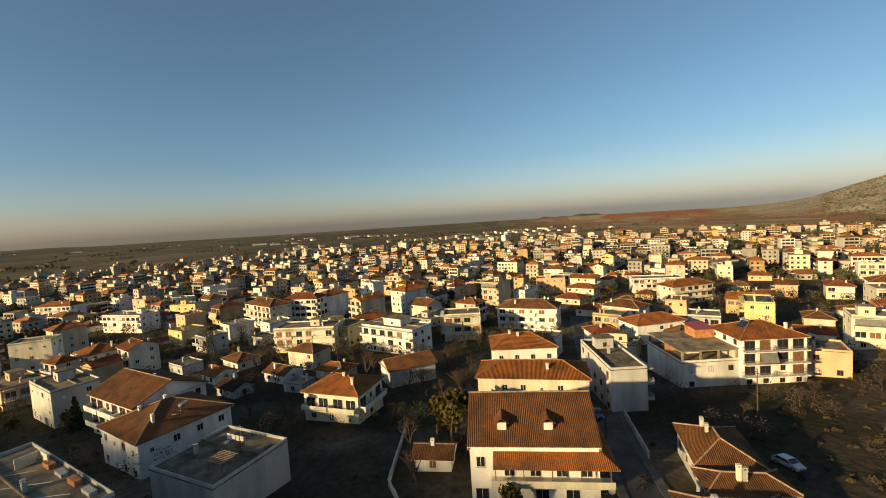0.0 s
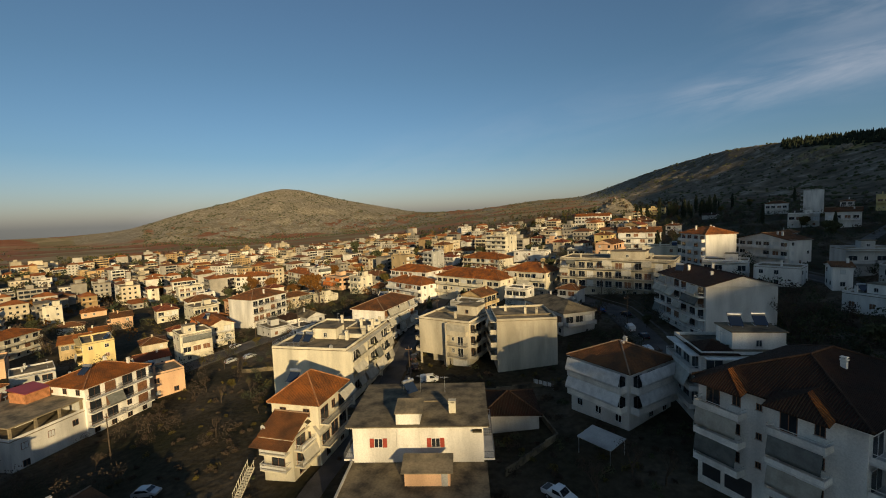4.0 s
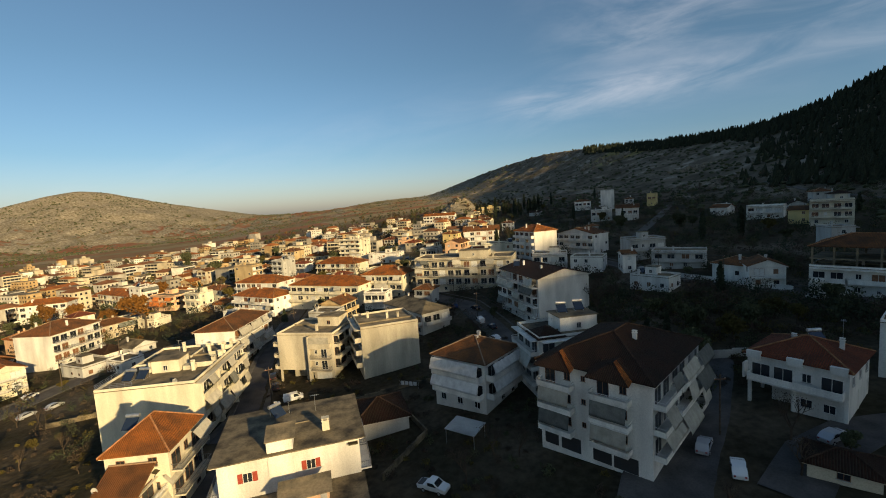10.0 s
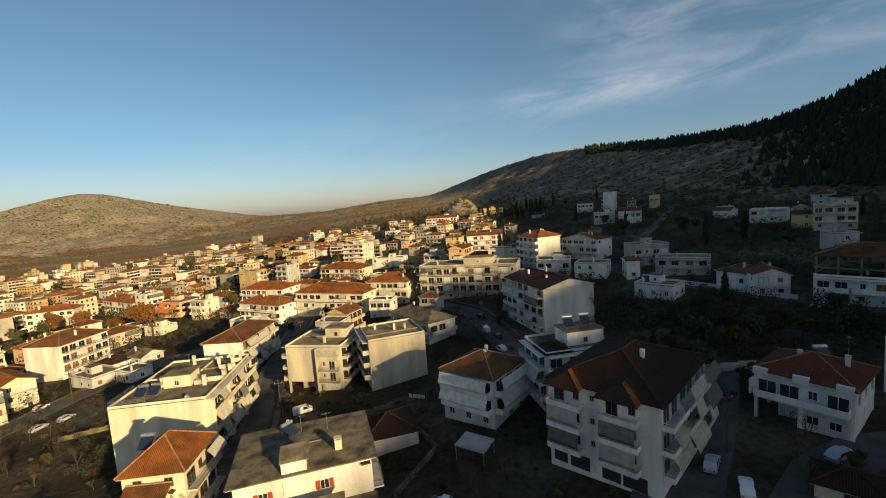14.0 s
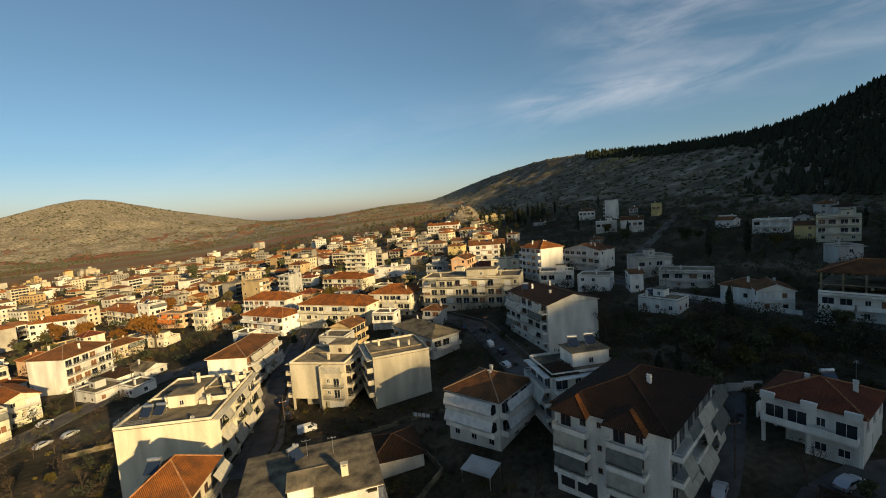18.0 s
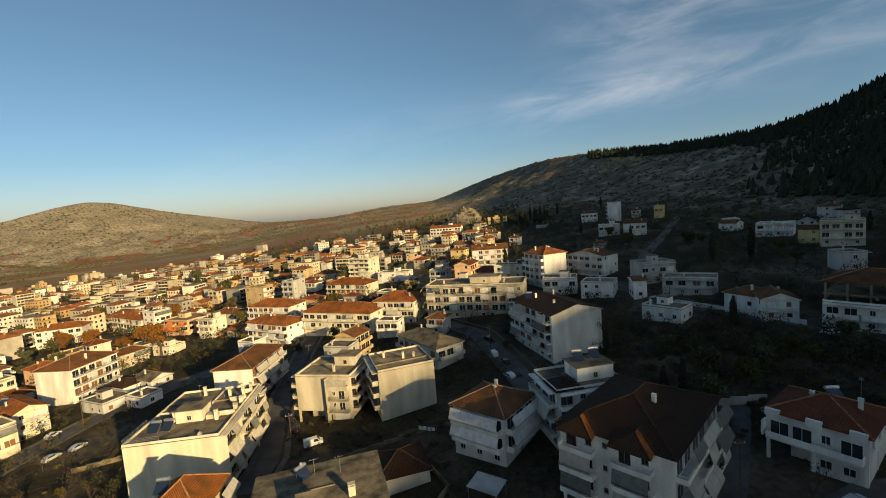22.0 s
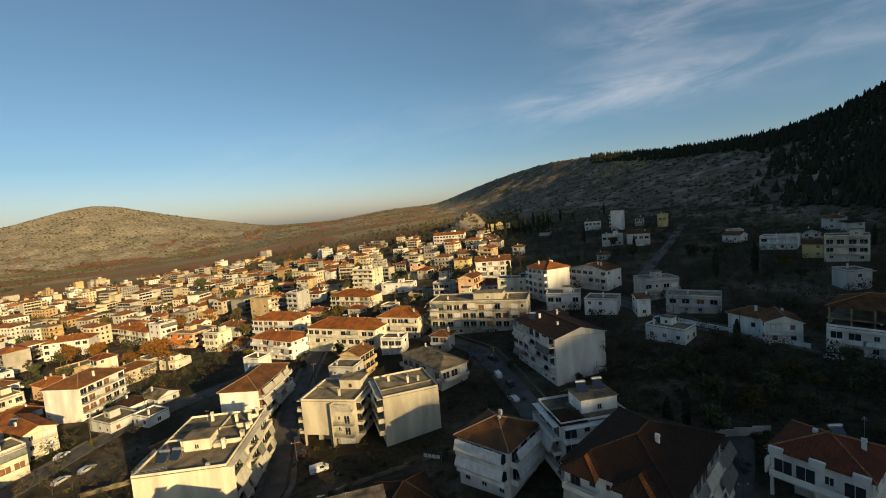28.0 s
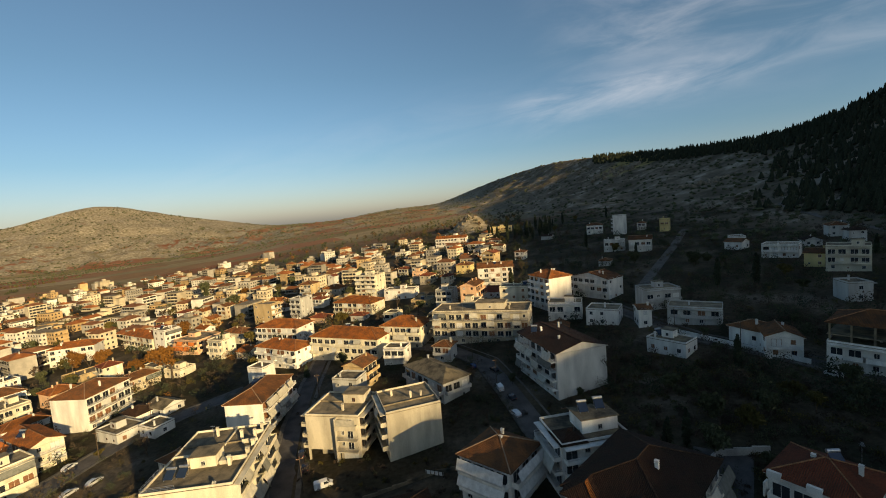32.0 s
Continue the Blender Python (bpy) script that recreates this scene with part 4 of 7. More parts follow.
def off_road(x, y, pad):
    """True where a spot is at least pad metres from the middle line of every street."""
    for line in ROAD_LINES:
        for (x0, y0), (x1, y1) in zip(line, line[1:]):
            dx, dy = x1 - x0, y1 - y0
            k = min(1, max(0, ((x - x0) * dx + (y - y0) * dy) / (dx * dx + dy * dy)))
            if math.hypot(x - x0 - k * dx, y - y0 - k * dy) < pad:
                return False
    return True


# ---- the houses that can be told apart ----
B_A = building(-26.1, 61.2, 18, 18.2, 13.4, 7.8, 2,'hip',WHITE,CONC_D,'white two-storey house with red shutters and worn flat roof',category='house',name='house',win='',blank='f',chims=0,balc='lr',rise=.16,over=.8, seed=3)
B_O = building(-48.0, 62.4, 7, 8.6, 9.8, 7.0, 3,'hip',CREAM,TILE_O,'cream three-storey house under an orange hipped tile roof',category='house',name='house',balc='r',awn=.8,rise=3.3,chims=0, seed=4)
B_O2 = building(-47.8, 57.2, 5, 5.4, 7.8, 3.4, 3,'gable',CREAM,TILE_B,'narrow cream gabled house with balconies and outside stair',category='house',name='house',balc='fr',awn=.6,rail='white',rise=1.9,win='r',chims=0, seed=5)
B_P = building(-62.3, 90.2, 8, 17.9, 25.0, 8.1, 4,'flat',CREAM,CONC,'cream flat-roofed apartment block with sloping awnings and roof terrace',balc='r',win='',blank='f',awn=.72,chims=0,heaters=0,aerials=2,dishes=1,pent=(0,-2.5,5.4,4.4,2.5),rail='solid', seed=6)
B_B1 = building(-37.8, 111.0, -10, 15.0, 14.0, 9.1, 4,'flat',CREAM_DIM,CONC,'pale cream apartment block on columns with flat roof',balc='lr',win='',blank='f',awn=.4,chims=3,pilotis=True,pent=(3,3,6,5,2.5),aerials=1,rail='half', seed=7)
B_B2 = building(-19.6, 108.3, 21, 14.1, 14.0, 11.0, 4,'flat',CREAM_DIM,CONC,'pale cream apartment block with blank street wall',balc='l',blank='f',win='l',awn=.1,chims=3,aerials=1,rail='solid', seed=8)
B_N = building(-70.6, 130.5, -1, 11.5, 21.8, 7.4, 4,'hip',WHITE,TILE_B,'white apartment block with brown hipped tile roof',balc='r',blank='f',awn=.7,chims=1,heaters=2, seed=9)
B_L = building(-148.4, 152.8, -4, 14.5, 19.3, 3.1, 4,'hip',WHITE,TILE_B,'long white apartment block with plant-filled balconies and blank gable wall',balc='r',blank='f',chims=2,awn=.15,rail='bars', seed=10)
B_L0 = building(-144.1, 125.3, -27, 20.8, 8.6, -1.4, 3,'gable',CREAM,TILE_O,'cream house with striped orange awnings over its balconies',balc='fr',awn=.8,awn_mat=CANVAS_O,chims=1,heaters=1, seed=11)
B_W = building(-113.1, 51.2, 97, 13.7, 17.0, -3.0, 2,'flat',WHITE,CONC,'unfinished white concrete block with open upper floor',balc='',win='f',chims=0, seed=12)
B_W2 = building(-111.6, 65.7, 95, 14.8, 12.0, 2.2, 4,'hip',WHITE,TILE_O,'white block with long balconies under an orange tile roof',balc='f',chims=2,heaters=1,awn=.1,rail='bars', seed=13)
B_J = building(2.5, 82.9, -37, 11.7, 11.6, 10.6, 3,'hip',WHITE,TILE_B,'white three-storey house with wrapped balconies and brown hipped roof',balc='fr',awn=1.0,awn_mat=CANVAS_W,chims=2,rise=2.7,rail='solid', seed=14)
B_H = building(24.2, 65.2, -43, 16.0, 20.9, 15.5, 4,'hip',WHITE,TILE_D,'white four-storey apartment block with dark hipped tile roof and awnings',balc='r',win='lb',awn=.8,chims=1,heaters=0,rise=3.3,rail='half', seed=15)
B_H2 = building(19.6, 83.6, 12, 14.0, 11.0, 13.5, 4,'flat',WHITE,CONC_D,'white block with balconies and a stair head on its flat roof',balc='fl',awn=.6,chims=2,heaters=0,pent=(2.4,0,7.6,5.4,2.7),aerials=1, seed=16)
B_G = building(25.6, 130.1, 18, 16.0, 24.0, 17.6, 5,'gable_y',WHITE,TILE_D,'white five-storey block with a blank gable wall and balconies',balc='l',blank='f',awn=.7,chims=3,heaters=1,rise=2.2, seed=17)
B_K = building(38.4, 204.9, 24, 12.4, 16.0, 24.8, 5,'hip',WHITE,TILE_O,'white five-storey block with orange hipped roof on rising ground',balc='l',blank='f',chims=3,awn=.1, seed=18)
B_K2 = building(17.0, 267.3, -5, 21.5, 12.0, 22.5, 4,'gable',WHITE,TILE_B,'white block with balconies and brown roof',balc='f',chims=2,heaters=1,awn=.2, seed=19)
B_X = building(4.2, 178.3, -14, 40.0, 15.0, 17.4, 4,'flat',CREAM_DIM,CONC,'long cream apartment block with rows of balconies',balc='fl',awn=.25,chims=6,aerials=2,pent=(4,0,12,7,2.6),rail='bars', seed=20)
B_Gx = building(-14.0, 136.3, -52, 22.6, 10.1, 7.9, 2,'hip',GREYW,CONC_D,'grey house with dark hipped roof',category='house',name='house',balc='fr',chims=1, seed=21)
B_Q1 = building(-53.7, 182.9, -20, 34.0, 14.0, 9.3, 3,'hip',CREAM,TILE_O,'long cream block with balconies under an orange hipped roof',balc='f',awn=.4,chims=3,heaters=1, seed=22)
B_Q2 = building(-29.4, 185.8, -19, 19.0, 14.0, 11.8, 3,'hip',CREAM,TILE_O,'cream block with loggias under an orange hipped roof',balc='f',awn=.4,chims=1, seed=23)
B_V1 = building(-101.0, 222.9, -17, 26.0, 14.0, 5.9, 3,'hip',WHITE,TILE_O,'white house with an orange hipped roof',balc='f',chims=2, seed=24)
B_V2 = building(-85.3, 185.6, -26, 25.1, 12.0, 5.6, 3,'hip',WHITE,TILE_O,'white block with curved balconies and orange roof',balc='f',awn=.5,chims=2,rail='solid', seed=25)
B_SB = building(-67.2, 289.1, -20, 16.0, 13.0, 20.2, 6,'flat',CREAM,CONC,'tall cream apartment tower with balconies',balc='lf',chims=3,pent=(0,0,5,5,2.5),win='fr', seed=26)
B_SB2 = building(-44.5, 276.6, -12, 20.8, 10.0, 10.9, 2,'flat',WHITE,CONC,'low white block with a flat roof',balc='',chims=1, seed=27)
B_CR = building(-67.9, 255.4, -23, 27.6, 14.0, 9.4, 3,'hip',CREAM,TILE_O,'cream house with orange hipped roof',category='house',name='house',balc='f',chims=2, seed=28)
B_TP = building(-14.4, 488.0, -12, 35.4, 12.0, 28.3, 3,'gable',WHITE,TILE_O,'white block with balconies on the hillside',balc='f',chims=2, seed=29)
B_OR = building(-154.6, 230.1, -20, 18.0, 16.0, 0.5, 3,'flat',PEACH,CONC,'orange apartment block with red awnings',balc='fr',awn=.8,awn_mat=CANVAS_O,chims=1,pent=(-3,0,5,4,2.4), seed=30)
B_BL = building(-202.5, 253.2, -28, 36.0, 12.0, -1.1, 3,'hip',CREAM,TILE_O,'cream block with three bays of balconies',balc='f',chims=4, seed=31)
B_LL = building(-239.5, 242.9, 19, 23.0, 12.0, -2.4, 3,'hip',WHITE,TILE_O,'white block with rows of balconies and flowers',balc='f',chims=3, seed=32)
B_R = building(53.2, 66.3, -53, 12.0, 11.5, 13.0, 2,'hip',WHITE,TILE_R,'white house with a long balcony and dark red tile roof',category='house',name='house',balc='f',win='fr',chims=2,heaters=1,aerials=1,rail='solid',pilotis=True, seed=33)
B_F = building(102.8, 108.0, -50, 22.0, 14.0, 17.3, 2,'flat',WHITE,CONC,'half-finished white block with open concrete upper floors',balc='f',win='f',chims=1, seed=34)
B_R2 = building(75.2, 68.3, -50, 12.0, 12.0, 15.9, 3,'flat',WHITE,CONC,'white block with plain walls beside the road',balc='',chims=1, seed=35)
B_FW = building(113.4, 95.4, -50, 12.0, 13.0, 21.4, 3,'hip',WHITE,TILE_B,'plain white block with small windows beside the half-built one',balc='',win='fr',chims=1, seed=36)
B_RH1 = building(161.5, 188.2, -41, 14.1, 12.2, 30.7, 3,'flat',CREAM,CONC,'cream block with long balconies on the hillside',balc='f',chims=1,pent=(3,0,4,4,2.4),blank='r', seed=37)
B_RH2 = building(158.1, 200.2, -48, 7.3, 10.0, 27.0, 2,'gable',YELLOW,TILE_B,'yellow terraced house with red roof',category='house',name='house',balc='',chims=1, seed=38)
B_RH3 = building(159.9, 224.3, -45, 15.0, 10.0, 28.4, 2,'flat',WHITE,CONC,'white terraced house with a flat roof',category='house',name='house',balc='f',chims=1, seed=39)
B_RH4 = building(157.1, 255.6, -60, 9.4, 8.0, 27.8, 1,'gable',WHITE,TILE_B,'small white cottage on the slope',category='house',name='house',chims=0, seed=40)
B_T = building(135.0, 378.9, -20, 11.0, 8.0, 42.9, 5,'flat',WHITE,CONC,'narrow white tower block with blank wall',balc='l',blank='f',chims=0, seed=41)
B_t1 = building(121.6, 405.4, -20, 14.0, 9.0, 34.8, 2,'hip',WHITE,TILE_B,'white hillside house with balconies',category='house',name='house',balc='f',chims=1, seed=42)
B_t2 = building(105.9, 310.0, -20, 14.0, 9.0, 28.5, 2,'flat',WHITE,CONC,'white hillside house with a flat roof',category='house',name='house',balc='f',chims=1, seed=43)
B_t3 = building(117.8, 294.3, -25, 14.0, 10.0, 29.8, 2,'gable',WHITE,TILE_B,'white hillside house with brown roof',category='house',name='house',balc='f',chims=1, seed=44)
B_t4 = building(164.0, 358.4, -31, 7.1, 8.0, 37.7, 2,'flat',YELLOW,CONC,'yellow hillside house with roof terrace',category='house',name='house',balc='f',chims=1, seed=45)
B_t5 = building(47.5, 545.4, -15, 26.0, 9.0, 33.4, 2,'flat',YELLOW,CONC,'long yellow house below the cypresses',category='house',name='house',balc='f',chims=1, seed=46)
B_M1 = building(77.7, 180.1, 1, 14.2, 10.0, 20.3, 2,'flat',GREYW,CONC,'grey unfinished house with open upper floor',category='house',name='house',balc='f',win='f',chims=0, seed=47)
B_M2 = building(81.3, 157.9, -31, 17.2, 10.0, 17.3, 2,'flat',GREYW,CONC,'long low grey house with terraces',category='house',name='house',balc='f',chims=1, seed=48)
B_M3 = building(87.2, 134.5, -66, 10.3, 9.0, 15.7, 1,'hip',WHITE,TILE_B,'low white cottage with brown hipped roof',category='house',name='house',chims=1, seed=49)
B_M4 = building(87.5, 124.4, -23, 8.4, 10.0, 16.8, 2,'gable_y',WHITE,TILE_B,'white gabled house with balcony',category='house',name='house',balc='f',chims=1, seed=50)
B_M5 = building(62.4, 136.3, -50, 12.1, 8.0, 12.9, 1,'flat',WHITE,CONC,'small white flat-roofed house',category='house',name='house',chims=1,heaters=1, seed=51)
B_M6 = building(62.1, 209.8, -55, 20.7, 11.0, 21.9, 3,'gable_y',WHITE,TILE_B,'white three-storey house with brown gabled roof',category='house',name='house',balc='fl',chims=2, seed=52)
B_M7 = building(53.1, 172.4, -29, 12.2, 10.0, 15.3, 2,'flat',WHITE,CONC,'low white house with a wide flat roof',category='house',name='house',balc='',chims=1, seed=53)
B_M8 = building(64.3, 162.6, -9, 4.5, 8.0, 17.1, 2,'gable',WHITE,TILE_B,'narrow white house with brown roof',category='house',name='house',balc='',chims=1, seed=54)
B_M9 = building(40.7, 185.7, -17, 13.9, 10.0, 15.8, 2,'flat',WHITE,CONC,'white two-storey house with flat roof',category='house',name='house',balc='f',chims=1, seed=55)
# yard house and outbuilding: dark tiles carry the shade on their roofs
B_YD = building(44.0, 49.6, -40, 6.4, 5.0, 6.2, 1,'hip',SAND,TILE_D,'low yard house with a weathered tile roof darkened for shade',category='outbuilding',name='outbuilding',chims=0,win='f', seed=101)
B_SH = building(-16.3, 77.0, 18, 9.4, 9.4, 2.4, 1,'hip',GREYW,TILE_D,'low grey outbuilding with weathered tile roof darkened for its shade',category='outbuilding',name='outbuilding',chims=0,win='', seed=56)
B_D = building(-66.3, 8.1, 90, 17.8, 15.0, 2.0, 2,'gable',WHITE,TILE_B,'white house with large brown tile roof and two dormers',category='house',name='house',chims=0,win='',blank='f',rise=4.4,over=.35, seed=57)
B_D2 = building(-95.0, 10.7, 85, 23.1, 10.0, -0.4, 2,'hip',CREAM,TILE_O,'cream house with broad orange hipped roof',category='house',name='house',chims=1,balc='', seed=58)
B_D3 = building(-118.9, 9.7, 94, 16.7, 12.0, -1.1, 2,'hip',WHITE,TILE_O,'white house with orange hipped roof behind another',category='house',name='house',chims=2,aerials=2, seed=59)
B_D4 = building(-100.7, 28.9, 96, 7.4, 21.0, 0.8, 3,'flat',GREYW,CONC_D,'grey flat-roofed block with blank end wall',balc='r',blank='f',chims=1,pent=(0,5,4,3,2.4), seed=60)
B_D5 = building(-145.1, 37.1, 101, 9.3, 8.0, -5.5, 1,'hip',WHITE,TILE_R,'small white house with dark red roof',category='house',name='house',chims=1, seed=61)
B_D6 = building(-153.6, 55.4, 109, 18.1, 10.0, -4.8, 2,'hip',WHITE,TILE_O,'white house with orange pyramid roof',category='house',name='house',chims=1, seed=62)
B_S = building(-92.8, -32.4, 78, 13.8, 11.0, -2.2, 2,'hip',CREAM,TILE_O,'cream house with orange hipped roof and long balcony',category='house',name='house',balc='fr',chims=2,heaters=1,rail='solid', seed=63)
B_U1 = building(-74.3, -61.5, 65, 15.0, 16.8, -0.7, 2,'hip',WHITE,TILE_B,'white house with brown hipped roof and tall chimney',category='house',name='house',balc='l',chims=3,heaters=1, seed=64)
B_U2 = building(-86.6, -76.7, 67, 20.1, 14.9, 0.0, 3,'gable',WHITE,TILE_B,'white house with steep brown tile roof and pale gable',category='house',name='house',balc='f',chims=1, seed=65)
B_U3 = building(-59.4, -39.7, 72, 14.1, 13.4, -0.3, 2,'flat',GREYW,CONC_D,'grey concrete block with a cluttered flat roof terrace',category='house',name='house',balc='',chims=1,aerials=2,win='l',pent=False, seed=66)
B_U4 = building(-42.7, -56.0, 66, 27.0, 12.0, 4.2, 3,'flat',GREYW,CONC,'flat-roofed block with pipes and grey roof surface',balc='',chims=2,heaters=0,pent=False,aerials=1, seed=67)
B_U5 = building(-93.9, -107.2, 64, 16.5, 9.7, -1.1, 3,'flat',GREYW,CONC_D,'grey block with flat roof and peach balcony',balc='l',chims=1,dishes=1, seed=68)
B_U6 = building(-141.3, -174.1, 118, 12.9, 9.0, -2.5, 3,'flat',CREAM,CONC,'tall cream block with small windows',chims=1, seed=69)
B_Y1 = building(-66.2, 35.4, -8, 11.2, 8.0, -1.8, 1,'hip',GREYW,TILE_B,'old low house with brown tile roof and white chimney',category='house',name='house',chims=1, seed=70)
B_Y2 = building(-57.4, 34.5, 88, 9.6, 4.4, -1.8, 1,'hip',GREYW,TILE_B,'old outbuilding with worn tile roof',category='outbuilding',name='outbuilding',chims=1, seed=71)
B_E1 = building(-158.2, -70.9, 92, 23.8, 11.0, -4.3, 3,'flat',CREAM,CONC,'cream block with balconies and flat roof',balc='f',chims=1, seed=72)
B_E2 = building(-165.9, -62.7, 73, 20.0, 12.0, -5.6, 2,'flat',YELLOW,CONC,'yellow two-storey block with long balcony',balc='f',chims=1,pent=(0,0,5,4,2.5), seed=73)
B_E3 = building(-152.4, -34.5, 63, 24.2, 11.0, -3.7, 3,'flat',WHITE,CONC,'white block with stepped terraces',balc='f',chims=1,pent=(0,1,8,6,2.6), seed=74)
B_E4 = building(-206.0, -115.1, 59, 24.0, 12.0, -3.3, 4,'hip',CREAM,TILE_B,'cream four-storey block with balconies',balc='f',chims=2, seed=75)
B_E5 = building(-213.8, -98.6, 85, 19.4, 11.0, -2.4, 4,'hip',WHITE,TILE_R,'white four-storey block with red roof',balc='fr',chims=2, seed=76)
B_E6 = building(-167.4, -11.3, 96, 14.1, 11.0, -3.2, 3,'flat',CREAM,CONC,'cream three-storey block with flat roof',balc='fl',chims=1, seed=77)
B_E7 = building(-183.4, 16.0, 75, 24.5, 12.0, -4.6, 3,'hip',WHITE,TILE_B,'white house with brown hipped roof and pediment',balc='f',chims=3,category='house',name='house', seed=78)
B_E8 = building(-186.2, 55.9, 49, 15.6, 10.0, -6.5, 2,'hip',WHITE,TILE_B,'white two-storey house with brown hipped roof',chims=1,category='house',name='house',shutters=WOOD, seed=79)
B_E9 = building(-225.9, 95.3, 110, 23.3, 11.0, -5.6, 3,'hip',CREAM,TILE_O,'cream three-storey block with balconies',balc='f',chims=2, seed=80)
B_E10 = building(-260.3, 93.5, 84, 26.5, 11.0, -7.6, 3,'flat',WHITE,CONC,'white three-storey block with terraces',balc='f',chims=1, seed=81)
B_E11 = building(-207.1, -195.9, 80, 28.0, 11.0, -6.7, 3,'flat',WHITE,CONC,'long white block with terraces',balc='f',chims=2, seed=82)
B_E12 = building(-246.6, -285.3, 91, 26.0, 11.0, -6.5, 3,'hip',WHITE,TILE_O,'white block with orange roof',balc='f',chims=2, seed=83)
B_E13 = building(-239.6, -187.2, 90, 16.9, 10.0, -8.2, 2,'flat',YELLOW,CONC,'yellow two-storey house with flat roof',chims=1,category='house',name='house', seed=84)
B_E14 = building(-273.3, 35.4, 87, 16.9, 11.0, -7.0, 3,'flat',PEACH,CONC,'unfinished brick block with concrete floors',chims=0, seed=85)
B_E16 = building(-116.9, -22.7, 122, 13.2, 9.0, -5.5, 1,'gable',GREYW,TILE_B,'low shed with tile roof',category='outbuilding',name='outbuilding',chims=0,win='', seed=86)
B_Y3 = building(-51.8, 30.6, 88, 11.5, 4.6, -1.7, 1, 'hip', GREYW, TILE_B, 'long low outbuilding with worn brown tiles', category='outbuilding', name='outbuilding', chims=1, win='', seed=99)


building(-123.9, 135.8, -22, 12, 9, -5.1, 1, 'flat', GREYW, CONC_D, 'low grey outbuilding with a dark roof between the blocks', category='outbuilding', name='outbuilding', win='fr', chims=1, seed=123)
building(-126.8, 148.6, -22, 9, 8, -4.8, 1, 'hip', WHITE, TILE_D, 'low white outbuilding with a dark roof between the blocks', category='outbuilding', name='outbuilding', win='fr', chims=1, seed=126)
building(-119.2, 151.7, -22, 10, 8, -4.1, 1, 'gable', GREYW, CONC_D, 'low grey outbuilding with a dark roof between the blocks', category='outbuilding', name='outbuilding', win='fr', chims=1, seed=119)
building(-154.2, 159.4, -22, 9, 7, -6.5, 1, 'flat', WHITE, CONC_D, 'low white outbuilding with a dark roof between the blocks', category='outbuilding', name='outbuilding', win='fr', chims=1, seed=154)
building(-110.0, 134.7, -22, 8, 7, -4.0, 1, 'flat', WHITE, CONC_D, 'low white outbuilding with a dark roof between the blocks', category='outbuilding', name='outbuilding', win='fr', chims=1, seed=110)

# low old houses and sheds crowded behind the cream house
for x, y, rot, w, d, hh, kind, wall, tile, lab in (
        (-120, -62, 66, 9, 7, 3.2, "gable", WHITE, TILE_B, "low white cottage with worn brown tiles"), (-122, -46, 72, 10, 7, 3.0, "hip", SAND, TILE_O, "low sand-coloured cottage with orange tiles"),
        (-108, -70, 66, 8, 6, 2.8, "gable", GREYW, TILE_D, "low grey shed with dark tiles"), (-136, -86, 60, 10, 8, 3.4, "hip", WHITE, TILE_B, "white cottage with a brown hipped roof"),
        (-132, -104, 64, 9, 7, 3.0, "flat", GREYW, CONC_D, "low grey flat-roofed shed"), (-110, -52, 70, 7, 5, 2.6, "flat", GREYW, CONC, "small flat-roofed concrete shed"),
        (-68.5, -7.6, 88, 6, 4.6, 2.7, "gable", WHITE, TILE_B, "small white outbuilding with brown tiles in the garden"), (-134, -60, 70, 11, 8, 6.2, "hip", CREAM, TILE_B, "cream two-storey house with brown tiles"),
        (-109, -36, 75, 8, 6, 2.8, "gable", SAND, TILE_D, "old sand-coloured shed with dark tiles"), (-121, -84, 62, 8, 7, 3.0, "gable", WHITE, TILE_O, "low white cottage with orange tiles")):
    building(x, y, rot, w, d, gz(x, y) + hh, 2 if hh > 5 else 1, kind, wall, tile, lab, category="house", name="house", win="flr", chims=1, seed=int(500 - x), joined=True)

# ---- the rest of the town ----
def plain_house(rng, x, y, rot, z):
    """Outline of an ordinary house as boxes: w, d, storeys, roof."""
    return rng.uniform(8, 16), rng.uniform(7, 12), rng.choice((1, 1, 2, 2, 2, 3, 3, 4)), rng.choice(("hip", "hip", "flat", "gable", "flat", "flat"))


def street_grid(x, y):
    """The turn of the blocks, which swings slowly across the town."""
    return -20 + 14 * math.sin(x / 120 + 0.6) * math.cos(y / 150)


